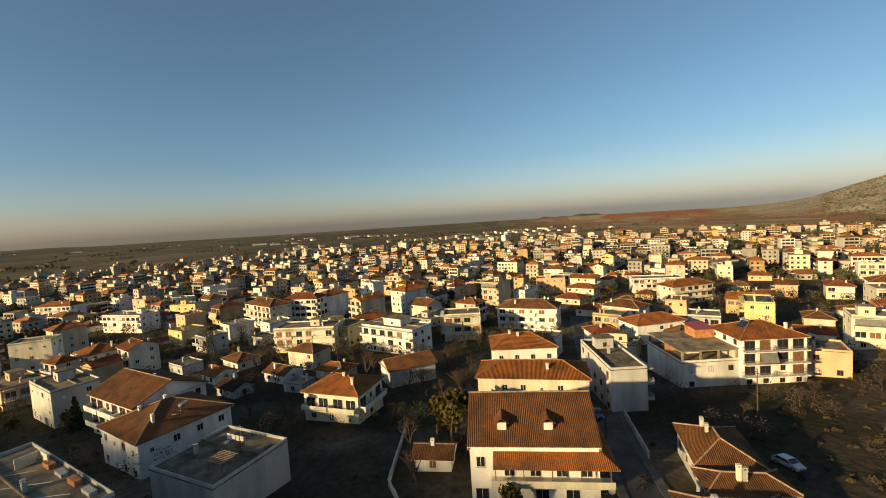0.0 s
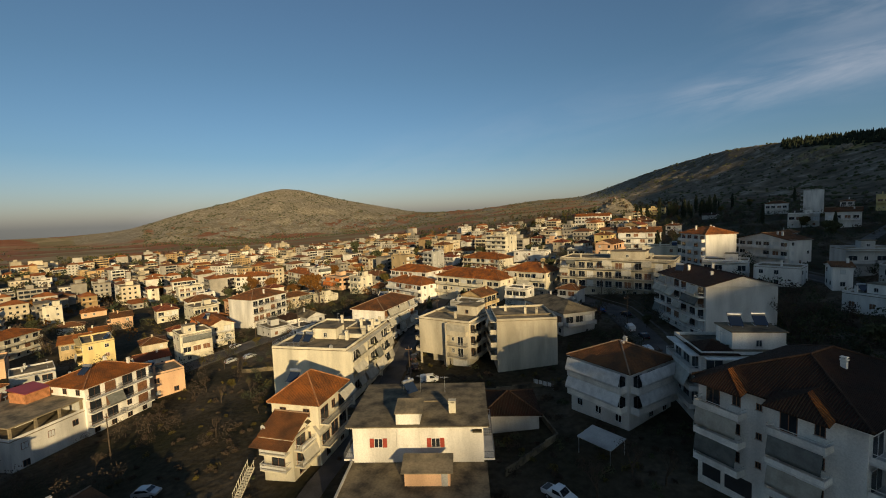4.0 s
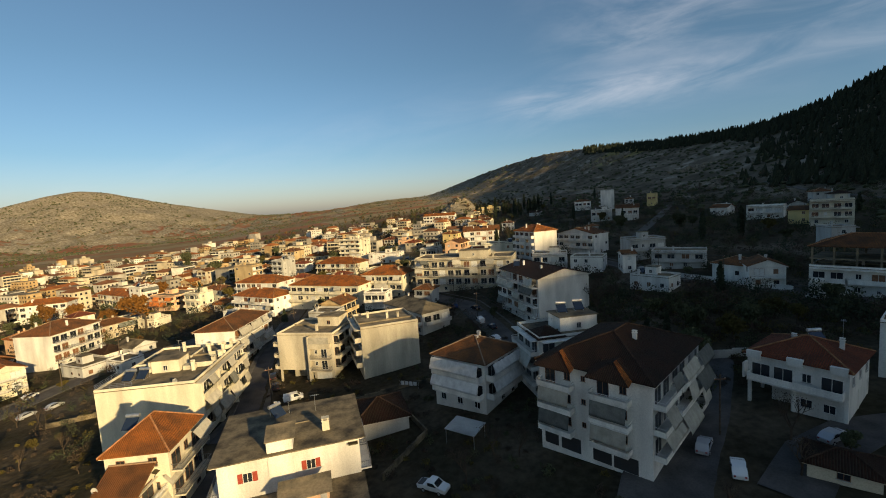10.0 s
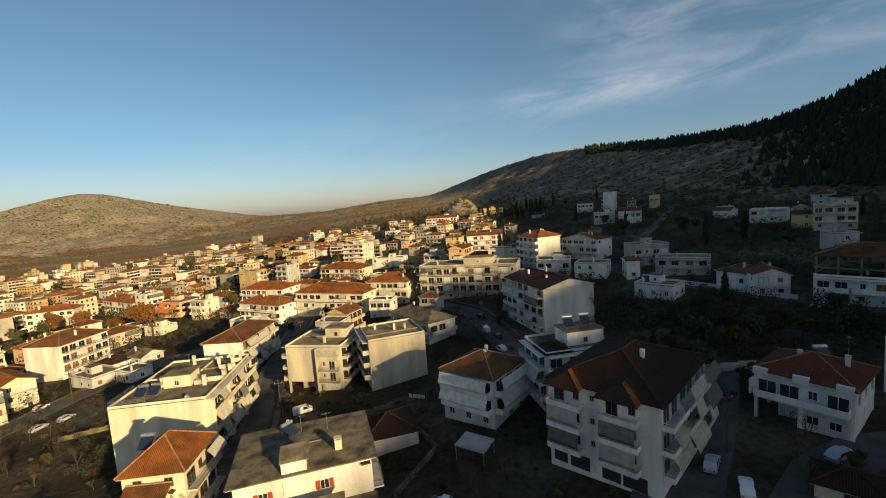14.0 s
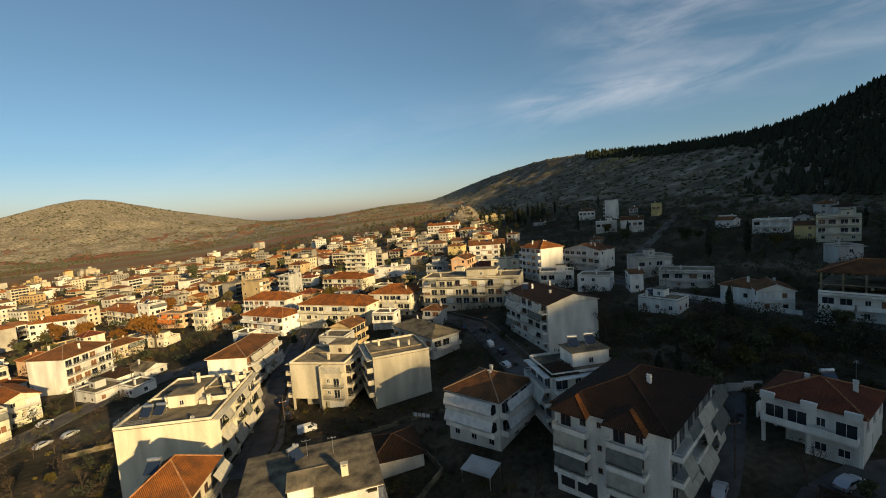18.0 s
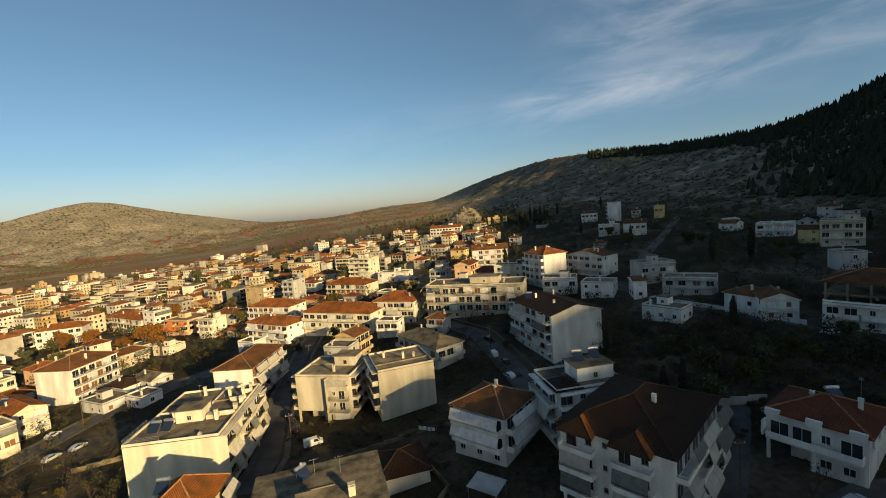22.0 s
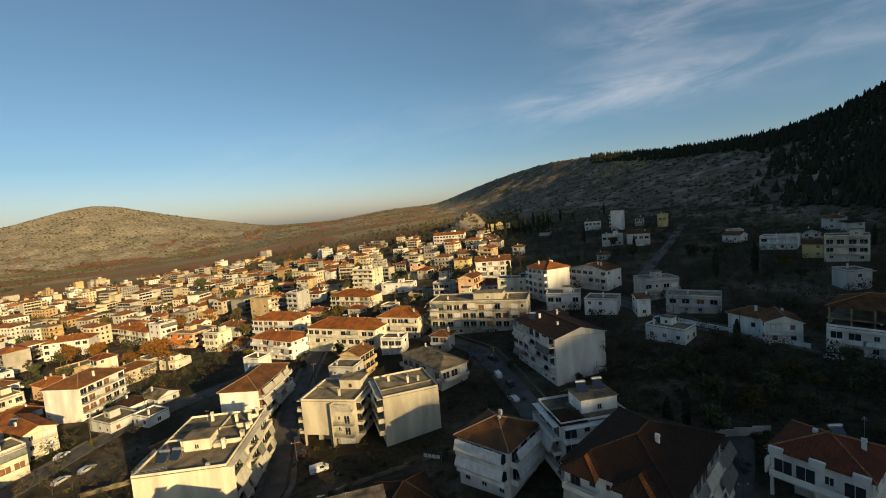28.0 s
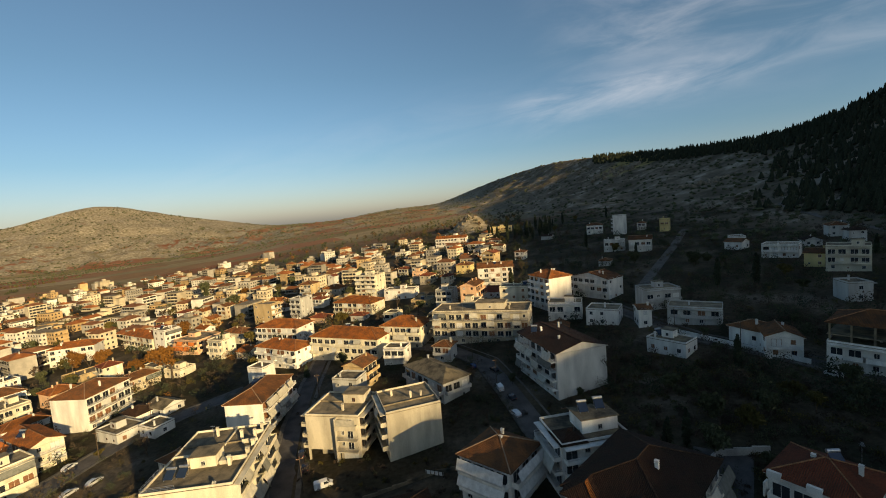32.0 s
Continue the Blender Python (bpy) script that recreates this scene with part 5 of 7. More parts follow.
town_rng = random.Random(11)
spots = []
tries = 0
while len(spots) < 125 and tries < 9000:
    tries += 1
    a = town_rng.uniform(-150, 8)
    r = town_rng.uniform(95, 380)
    x, y = r * math.sin(radians(a)), r * math.cos(radians(a))
    if not clear_of(x, y, 6.5) or any(math.hypot(x - p, y - q) < 15 for p, q in spots):
        continue
    if a > -50 and r < 215 or r < 120 and a > -110 or a < -85 and r < 165:
        continue
    if abs(y - 22 - 0.1 * (x + 60) * -1) < 8 and x > -200:
        continue
    if not off_road(x, y, 8):
        continue
    spots.append((x, y))
    w, d, n, kind = plain_house(town_rng, x, y, 0, 0)
    rot = town_rng.choice((0, 90)) + town_rng.uniform(-5, 5) + street_grid(x, y)
    wall = town_rng.choice((WHITE, WHITE, CREAM, CREAM, SAND, SAND, OCHRE, YELLOW, GREYW, PEACH))
    tile = CONC if kind == "flat" else town_rng.choice((TILE_O, TILE_O, TILE_B, TILE_B, TILE_R))
    names = {WHITE: "white", CREAM: "cream", YELLOW: "yellow", GREYW: "grey", PEACH: "peach", SAND: "sand-coloured", OCHRE: "ochre"}
    kinds = {"hip": "hipped tile roof", "flat": "flat concrete roof", "gable": "gabled tile roof"}
    building(x, y, rot, w, d, gz(x, y) + n * 3.0 + 0.4, n, kind, wall, tile, "%s house of %s with %s" % (names[wall], ("one storey", "two storeys", "three storeys", "four storeys")[n - 1], kinds[kind]),
             category="house", name="house", balc="" if n == 1 else town_rng.choice(("f", "l", "r")), win="flr", chims=2, heaters=1 if kind == "flat" and town_rng.random() < 0.6 else 0, aerials=1 if r < 220 else 0, awn=0.3, seed=len(spots) + 200, joined=r > 165)


# small houses that fill the blocks between
n_fill = tries = 0
while n_fill < 110 and tries < 12000:
    tries += 1
    a = town_rng.uniform(-150, 48)
    r = town_rng.uniform(88, 430)
    x, y = r * math.sin(radians(a)), r * math.cos(radians(a))
    w, d = town_rng.uniform(7, 10.5), town_rng.uniform(6, 8.5)
    if not clear_of(x, y, 6.0) or not off_road(x, y, 7.5):
        continue
    if -112 < x < -60 and 30 < y < 95 or a < -85 and r < 178 or math.hypot(x + 141, y - 190) < 24 or 20 < x < 112 and 60 < y < 152 or a > -45 and r < 108 or a > 14 and town_rng.random() < 0.6 or a > 30 and r > 330:
        continue
    n_fill += 1
    n = town_rng.choice((1, 1, 2, 2, 3) if a < 6 else (1, 1, 2))
    wall = town_rng.choice((WHITE, SAND, CREAM, OCHRE, GREYW) if a < 6 else (WHITE, GREYW, SAND, GREYW))
    kind = town_rng.choice(("hip", "gable", "hip", "flat"))
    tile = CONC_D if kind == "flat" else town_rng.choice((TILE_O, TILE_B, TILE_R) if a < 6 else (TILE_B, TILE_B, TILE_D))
    names = {WHITE: "white", CREAM: "cream", GREYW: "grey", SAND: "sand-coloured", OCHRE: "ochre"}
    tiles = {TILE_O: "orange", TILE_B: "brown", TILE_R: "dark red", TILE_D: "dark", CONC_D: "flat grey"}
    building(x, y, town_rng.choice((0, 90)) + town_rng.uniform(-6, 6) + street_grid(x, y), w, d, gz(x, y) + n * 2.9 + 0.3, n, kind, wall, tile, "small %s house under a %s roof between taller blocks" % (names[wall], tiles[tile]),
             category="house", name="house", balc="f" if n > 1 and town_rng.random() < 0.5 else "", win="flr", chims=1, seed=n_fill + 600, joined=r > 128)


def far_town():
    """Houses too far off to be counted: walls, roofs, window openings and dark loggia strips in one mesh a material."""
    rng = random.Random(23)
    kinds = ("white", "cream", "grey", "ochre", "orange", "brown", "flat", "glass")
    made, tries = [], 0
    V = {k: [] for k in kinds}
    F = {k: [] for k in kinds}

    def put(key, m, pts, faces):
        o = len(V[key])
        V[key] += [tuple(m @ Vector(p)) for p in pts]
        F[key] += [tuple(i + o for i in f) for f in faces]
    cube = ((3, 2, 1, 0), (4, 5, 6, 7), (0, 1, 5, 4), (1, 2, 6, 5), (2, 3, 7, 6), (3, 0, 4, 7))

    def bx(x0, x1, y0, y1, z0, z1):
        return ((x0, y0, z0), (x1, y0, z0), (x1, y1, z0), (x0, y1, z0), (x0, y0, z1), (x1, y0, z1), (x1, y1, z1), (x0, y1, z1))
    while len(made) < 900 and tries < 20000:
        tries += 1
        a = rng.uniform(-152, 4)
        r = 330 + 560 * rng.random() ** 1.15
        if a > -25 and r > 620 or a > -6 and r > 520:
            continue
        if rng.random() > 1.45 - r / 800:
            continue
        x, y = r * math.sin(radians(a)), r * math.cos(radians(a))
        if not clear_of(x, y, 8) or any(abs(x - p) < 13 and abs(y - q) < 13 for p, q in made):
            continue
        made.append((x, y))
        w, d, n, kind = plain_house(rng, x, y, 0, 0)
        z = gz(x, y)
        m = pose(x, y, z, 0, 0, rng.choice((0, 90)) + rng.uniform(-7, 7) + street_grid(x, y))
        h = n * 3.0 + 0.4
        wl = rng.choice(("white", "white", "cream", "cream", "ochre", "grey", "grey"))
        put(wl, m, bx(-w / 2, w / 2, -d / 2, d / 2, -3, h), cube)
        if kind == "flat":
            put("flat", m, bx(-w / 2 - 0.2, w / 2 + 0.2, -d / 2 - 0.2, d / 2 + 0.2, h, h + 0.3), cube)
            if rng.random() < 0.6:
                put(wl, m, bx(-2, 2, -2, 2, h + 0.3, h + 2.8), cube)
        else:
            o, rs, k = 0.6, 2.2, max(w / 2 - d / 2, 0.3) if kind == "hip" else w / 2 + 0.6
            P = ((-w / 2 - o, -d / 2 - o, h), (w / 2 + o, -d / 2 - o, h), (w / 2 + o, d / 2 + o, h), (-w / 2 - o, d / 2 + o, h), (-k, 0, h + rs), (k, 0, h + rs))
            put(rng.choice(("orange", "orange", "brown", "brown")), m, P, ((0, 1, 5, 4), (2, 3, 4, 5), (1, 2, 5), (3, 0, 4), (3, 2, 1, 0)))
            put(wl, m, bx(w * 0.2 - 0.3, w * 0.2 + 0.3, -0.3, 0.3, h, h + rs + 0.8), cube)
        if rng.random() < 0.4:
            sx, hw = rng.choice((-1, 1)), max(3.2, h - 3)
            wing = bx(min(sx * w / 2, sx * (w / 2 + 5)), max(sx * w / 2, sx * (w / 2 + 5)), -d * 0.3, d * 0.4, -3, hw)
            put(wl, m, wing, cube)
            put(rng.choice(("flat", "brown")), m, bx(wing[0][0] - 0.25, wing[1][0] + 0.25, -d * 0.3 - 0.25, d * 0.4 + 0.25, hw, hw + 0.3), cube)
        if r < 800 and rng.random() < 0.45:
            # flat dark strips along the front and back stand for the shade in loggias
            for s in range(n):
                for yy in (-d / 2 - 0.03, d / 2 - 0.03):
                    put("glass", m, bx(-w / 2 + 0.8, w / 2 - 0.8, yy, yy + 0.06, s * 3 + 0.9, s * 3 + 2.6), cube)
                    for k in range(1, int(w / 3)):
                        xx = -w / 2 + w * k / int(w / 3)
                        put(wl, m, bx(xx - 0.18, xx + 0.18, yy - 0.05, yy + 0.1, s * 3 + 0.9, s * 3 + 2.6), cube)
                put(wl, m, bx(-w / 2, w / 2, -d / 2 - 1.4, -d / 2, s * 3 - 0.1, s * 3 + 0.15), cube)
                put(wl, m, bx(-w / 2, w / 2, -d / 2 - 1.4, -d / 2 - 1.25, s * 3 + 0.15, s * 3 + 0.9), cube)
        elif r < 800:
            for s in range(n):
                for k in range(int(w / 3)):
                    xx = -w / 2 + 1.5 + 3 * k
                    for yy in (-d / 2 - 0.03, d / 2 - 0.03):
                        put("glass", m, bx(xx - 0.6, xx + 0.6, yy, yy + 0.06, s * 3 + 0.9, s * 3 + 2.2), cube)
                for k in range(int(d / 3)):
                    yy = -d / 2 + 1.5 + 3 * k
                    for xx in (-w / 2 - 0.03, w / 2 - 0.03):
                        put("glass", m, bx(xx, xx + 0.06, yy - 0.6, yy + 0.6, s * 3 + 0.9, s * 3 + 2.2), cube)
                if rng.random() < 0.7 and s:
                    put(wl, m, bx(-w / 2 + 0.3, w / 2 - 0.3, -d / 2 - 1.2, -d / 2, s * 3 - 0.1, s * 3 + 0.9), cube)
    # farmsteads, sheds and hamlets out on the plain
    for _ in range(15):
        a, r = rng.uniform(-150, -58), rng.uniform(950, 2700)
        for _ in range(rng.choice((3, 6, 9, 14))):
            x, y = r * math.sin(radians(a)) + rng.gauss(0, 70), r * math.cos(radians(a)) + rng.gauss(0, 110)
            long = rng.random() < 0.3
            w, d, h = (rng.uniform(25, 60), rng.uniform(12, 18), 6) if long else (rng.uniform(9, 16), rng.uniform(8, 11), rng.choice((3.5, 6.5, 6.5, 9.5)))
            m, wl = pose(x, y, gz(x, y), 0, 0, rng.choice((35, 125))), "white" if long else rng.choice(("white", "cream", "grey"))
            put(wl, m, bx(-w / 2, w / 2, -d / 2, d / 2, -2, h), cube)
            P = ((-w / 2 - 0.6, -d / 2 - 0.6, h), (w / 2 + 0.6, -d / 2 - 0.6, h), (w / 2 + 0.6, d / 2 + 0.6, h), (-w / 2 - 0.6, d / 2 + 0.6, h), (-w / 2, 0, h + 2), (w / 2, 0, h + 2))
            put("flat" if long else "brown", m, P, ((0, 1, 5, 4), (2, 3, 4, 5), (1, 2, 5), (3, 0, 4), (3, 2, 1, 0)))
    t = thing("far_town", "distant white and cream houses with orange roofs", "town", pose(0, 0, 0), kind="stuff")
    mats = {"white": mat("far_white", (0.62, 0.58, 0.50), 0.9, 0.15, 0.2, 3, 0.1, per_object=0.3, island=True), "cream": mat("far_cream", (0.55, 0.47, 0.34), 0.9, 0.15, 0.2, 3, 0.1, per_object=0.3, island=True),
            "ochre": mat("far_ochre", (0.48, 0.33, 0.17), 0.9, 0.15, 0.2, 3, 0.1, per_object=0.3, island=True), "grey": mat("far_grey", (0.36, 0.33, 0.28), 0.9, 0.15, 0.2, 3, 0.1, per_object=0.3, island=True), "orange": mat("far_tiles_orange", (0.34, 0.12, 0.04), 0.85, 0.2, 0.3, 3, 0.1, per_object=0.25, island=True),
            "brown": mat("far_tiles_brown", (0.20, 0.09, 0.045), 0.85, 0.2, 0.3, 3, 0.1, per_object=0.25, island=True), "flat": CONC, "glass": GLASS}
    for key in V:
        me = bpy.data.meshes.new("far_" + key)
        me.from_pydata(V[key], [], F[key])
        me.materials.append(mats[key])
        ob = new({"white": "walls", "cream": "walls", "grey": "walls", "ochre": "walls", "orange": "roofs", "brown": "roofs", "flat": "roofs", "glass": "windows"}[key], me)
        ob.parent = t
        tagged(ob, kind="stuff")


far_town()


# ---- trees ----
def leaf_quads(V, F, rng, cx, cy, cz, rx, rz, n, s):
    """n small leaf sprays scattered through one clump, thin towards its edge."""
    for _ in range(n):
        while True:
            p = Vector((rng.uniform(-1, 1), rng.uniform(-1, 1), rng.uniform(-1, 1)))
            if 0.25 < p.length < 1.0:
                break
        c = Vector((cx + p.x * rx, cy + p.y * rx, cz + p.z * rz))
        q = Euler((rng.uniform(0, 6.3), rng.uniform(0, 6.3), rng.uniform(0, 6.3))).to_matrix()
        k = s * rng.uniform(0.6, 1.3)
        o = len(V)
        V += [tuple(c + q @ Vector(v) * k) for v in ((-0.5, -0.3, 0), (0.5, -0.35, 0.08), (0.62, 0.32, 0), (0, 0.5, 0.14), (-0.55, 0.28, 0))]
        F.append((o, o + 1, o + 2, o + 3, o + 4))


def raw_mesh(name, V, F, material, smooth=False):
    me = bpy.data.meshes.new(name)
    me.from_pydata(V, [], F)
    me.materials.append(material)
    me.update()
    return me


def limbs(bm, rng, p, way, length, r, level, ends, spread=0.75):
    q = p + way * length
    bar(bm, p, q, r, r * 0.66, n=5 if level > 1 else 7)
    if level >= 4 or r < 0.018:
        ends.append(q)
        return
    for _ in range(3 if level < 3 else 2):
        turn = Vector((rng.uniform(-1, 1), rng.uniform(-1, 1), rng.uniform(-0.2, 0.7))) * spread
        limbs(bm, rng, q - way * length * rng.uniform(0, 0.25), (way + turn).normalized(), length * rng.uniform(0.6, 0.82), r * 0.58, level + 1, ends, spread)


def tree_template(kind, seed):
    rng = random.Random(seed)
    names = {"rust": ("autumn tree with rust-orange leaves", LEAF_O), "olive": ("tree with thin olive-yellow autumn leaves", LEAF_Y), "yel": ("tree with yellowing leaves", LEAF_Y), "green": ("dark green broadleaf evergreen tree", LEAF_G),
             "big": ("large dark green tree", LEAF_G), "bare": ("bare winter tree with fine branches", TWIG), "pine": ("dark green pointed conifer tree", LEAF_D), "cyp": ("slender dark green cypress tree", LEAF_D)}
    label, leaf = names[kind]
    t = thing("tree", label, "tree", pose(0, 0, 0), "trees of the town")
    bm = bmesh.new()
    V, F, ends = [], [], []
    if kind in ("pine", "cyp"):
        bar(bm, (0, 0, -0.5), (0, 0, 8.5), 0.22, 0.04, n=7)
        part("trunk", bm, BARK, t)
        for k in range(26):
            z = 1.0 + 8.2 * k / 26
            if kind == "cyp":
                rad = 0.95 * math.sin(math.pi * min(1, 0.12 + 0.9 * (k / 26))) ** 0.7
                leaf_quads(V, F, rng, rng.uniform(-0.15, 0.15), rng.uniform(-0.15, 0.15), z, max(rad, 0.15), 0.5, 34, 0.42)
            else:
                rad = 2.3 * (1 - k / 27) ** 0.9
                for _ in range(4):
                    a = rng.uniform(0, 6.3)
                    leaf_quads(V, F, rng, rad * 0.55 * math.cos(a), rad * 0.55 * math.sin(a), z - 0.1 * rad, rad * 0.5 + 0.1, 0.32, 11, 0.5)
    else:
        hgt = {"rust": 3.0, "big": 3.0, "bare": 2.2}.get(kind, 1.9)
        limbs(bm, rng, Vector((0, 0, -0.4)), Vector((rng.uniform(-0.1, 0.1), rng.uniform(-0.1, 0.1), 1)).normalized(), hgt, 0.2, 0 if kind == "bare" else 1, ends, 0.85 if kind != "bare" else 0.7)
        part("trunk", bm, BARK if kind != "bare" else TWIG, t)
        per = {"bare": 5, "rust": 70, "big": 90, "green": 62, "olive": 42, "yel": 46}[kind]
        for e in ends:
            leaf_quads(V, F, rng, e.x, e.y, e.z, 0.95 if kind != "bare" else 0.6, 0.75, per, 0.32 if kind != "bare" else 0.12)
        if kind not in ("bare",):
            top = max(e.z for e in ends)
            for _ in range(14):
                e = rng.choice(ends)
                leaf_quads(V, F, rng, e.x * 0.6, e.y * 0.6, rng.uniform(top * 0.45, top), 1.0, 0.7, per // 2, 0.34)
    part("crown", raw_mesh("crown", V, F, leaf), None, t)
    return t


TREES = {}
for nm, count in (("rust", 1), ("olive", 2), ("yel", 2), ("green", 2), ("big", 1), ("bare", 3), ("pine", 1), ("cyp", 1)):
    TREES[nm] = [tree_template(nm, 40 + 7 * k + len(nm)) for k in range(count)]
used = set()


def plant(kind, x, y, s=1.0, rng=random.Random(3)):
    t = rng.choice(TREES[kind])
    if -118 < x < -55 and 25 < y < 100:
        if rng.random() < 0.6:
            return
        s *= 0.55
    m = pose(x, y, gz(x, y), 0, 0, rng.uniform(0, 360)) @ Matrix.Diagonal((s, s, s * rng.uniform(0.9, 1.15), 1))
    if t.name not in used:
        used.add(t.name)
        t.matrix_basis = m
    else:
        k = copy_thing(t, Matrix.Identity(4))
        k.matrix_basis = m


plant("rust", -140.9, 186.8, 2.5)
for x, y, kind, s in ((-160.4, 188.2, "pine", 1.0), (-155.2, 177.3, "green", 1.2), (-245.8, 390.2, "big", 2.6), (-128.3, 209.5, "cyp", 1.4), (-412, 512, "yel", 2.2), (-345, 463, "yel", 2.4)):
    plant(kind, x, y, s)
for x, y, kind, s in ((-350, 449, "green", 2), (-79, 71, "bare", 1.2), (-82.6, 82.3, "bare", 1.2), (-87.4, 77.7, "bare", 1.3), (-86, 90, "bare", 1.1), (-92.4, 86, "yel", 1.1), (38, 118, "bare", 1.5)):
    plant(kind, x, y, s)
for x, y, kind, s in ((3.6, 62.6, "bare", 0.9), (7.4, 61.3, "bare", 0.8), (57.4, 90.3, "yel", 1.3), (52.7, 93.9, "green", 1.5), (63.6, 93.8, "green", 1.4), (-79, -8.8, "olive", 2.1), (-81.5, -5.5, "olive", 1.9), (-76, -5.5, "olive", 1.6), (-92, 47, "bare", 1.2)):
    plant(kind, x, y, s)
for x, y, kind, s in ((-91, 62.4, "bare", 1.1), (-99.2, 76.6, "bare", 1.2), (-84.2, -93.7, "pine", 0.8), (-155.9, -110.7, "bare", 1.7), (-169.3, -108, "bare", 1.6), (-144.2, -105, "bare", 1.5)):
    plant(kind, x, y, s)
for x, y, kind, s in ((-60.5, -9.1, "bare", 1.1), (-53.9, 4.5, "olive", 0.9), (-86.0, 49.3, "bare", 1.0), (-98.8, 83.1, "bare", 1.2), (-80.6, 60.1, "bare", 1.0), (-95.5, 68, "bare", 1.2), (-73.4, 64, "bare", 1.2), (-78, 53, "olive", 1.0)):
    plant(kind, x, y, s)
for x, y, kind, s in ((43.3, 56.5, "bare", 1.0), (47.5, 52.6, "green", 0.6), (39.5, 50.0, "bare", 0.8), (48.6, 47.0, "bare", 0.9), (28, 46, "bare", 0.7)):
    plant(kind, x, y, s)
for x, y, kind, s in ((49.8, 111.5, "green", 1.2), (58.6, 114.4, "green", 1.1), (72.9, 99.7, "yel", 1.1), (-0.7, 57.1, "bare", 0.9), (82.4, 94.5, "green", 1.0), (34, 131, "bare", 1.3), (88, 104, "green", 1.2), (46, 84, "green", 1.4)):
    plant(kind, x, y, s)
tree_rng = random.Random(77)
n_tree = tries = 0
while n_tree < 190 and tries < 6000:
    tries += 1
    a, r = tree_rng.uniform(-150, 45), 70 + 520 * tree_rng.random() ** 1.3
    x, y = r * math.sin(radians(a)), r * math.cos(radians(a))
    if not clear_of(x, y, 2.2) or (-44 < a < 20 and r < 100):
        continue
    if a > 20 and r > 300:
        continue
    kind = tree_rng.choice(("bare", "bare", "olive", "yel", "green", "pine", "bare", "green") if a < 0 else ("bare", "green", "bare", "green", "olive", "cyp"))
    if -118 < x < -55 and 25 < y < 100:
        kind = "bare"
    plant(kind, x, y, tree_rng.uniform(0.6, 1.3) if r < 200 else tree_rng.uniform(1.0, 1.7), tree_rng)
    n_tree += 1
for k in range(34):
    a, r = tree_rng.uniform(-122, -86), tree_rng.uniform(85, 170)
    x, y = r * math.sin(radians(a)), r * math.cos(radians(a))
    if clear_of(x, y, 1.5) and not (-95 < x and -30 < y < 25):
        plant("bare", x, y, tree_rng.uniform(0.8, 1.4), tree_rng)
for k in range(70):
    a, r = tree_rng.uniform(-58, -12), tree_rng.uniform(225, 430)
    x, y = r * math.sin(radians(a)), r * math.cos(radians(a))
    if clear_of(x, y, 1.5) and off_road(x, y, 4):
        plant(tree_rng.choice(("yel", "yel", "olive", "green", "bare", "rust", "big")), x, y, tree_rng.uniform(1.1, 1.9), tree_rng)
for k in range(26):
    plant("cyp", tree_rng.uniform(28, 95) , tree_rng.uniform(430, 520), tree_rng.uniform(1.2, 2.0), tree_rng)


def undergrowth():
    """Brambles, dry grass clumps and low bushes on the unbuilt ground."""
    rng = random.Random(5)
    sets = {"g": ([], [], LEAF_G), "y": ([], [], LEAF_Y), "t": ([], [], TWIG)}

    def bush(x, y, s):
        if -118 < x < -50 and 25 < y < 100:
            if rng.random() < 0.6:
                return
            s *= 0.7
        V, F, _ = sets[rng.choice("ggyttt") if not -118 < x < -55 else rng.choice("ttttty")]
        z = gz(x, y)
        for _ in range(4):
            leaf_quads(V, F, rng, x + rng.uniform(-s, s) * 0.6, y + rng.uniform(-s, s) * 0.6, z + s * 0.35, s * 0.6, s * 0.5, 26, 0.10 + 0.075 * s)
    done = 0
    while done < 520:
        x, y = rng.uniform(26, 110), rng.uniform(68, 150)
        if not clear_of(x, y, 2.2) or abs((x - 66) * 0.83 + (y - 171) * 0.55) < 5:
            continue
        if y > 150 - 0.2 * x or y < 55 + 0.25 * x:
            continue
        bush(x, y, rng.uniform(0.7, 2.1))
        done += 1
    done = 0
    while done < 130:
        x, y = rng.uniform(-112, -60), rng.uniform(40, 92)
        if clear_of(x, y, 0.8):
            bush(x, y, rng.uniform(0.4, 1.1))
            done += 1
    done = 0
    while done < 300:
        a, r = rng.uniform(-150, 10), rng.uniform(45, 190)
        x, y = r * math.sin(radians(a)), r * math.cos(radians(a))
        if clear_of(x, y, 1.0):
            bush(x, y, rng.uniform(0.4, 1.2))
            done += 1
    done = 0
    while done < 650:
        a, r = rng.uniform(-62, 26), rng.uniform(38, 150)
        x, y = r * math.sin(radians(a)), r * math.cos(radians(a))
        if clear_of(x, y, 0.9) and off_road(x, y, 4.6) and not (-36 < x < -14 and 40 < y < 56):
            bush(x, y, rng.uniform(0.4, 1.3))
            done += 1
    done = 0
    while done < 1500:
        a, r = rng.uniform(9, 62), 105 + 420 * rng.random() ** 1.1
        x, y = r * math.sin(radians(a)), r * math.cos(radians(a))
        s = rng.uniform(0.8, 2.6)
        if clear_of(x, y, 1.2 * s):
            bush(x, y, s)
            done += 1
    for k, (V, F, material) in sets.items():
        ob = new("undergrowth", raw_mesh("undergrowth", V, F, material))
        tagged(ob, "tangled brambles and dry winter bushes on open ground", "undergrowth", kind="stuff")


undergrowth()


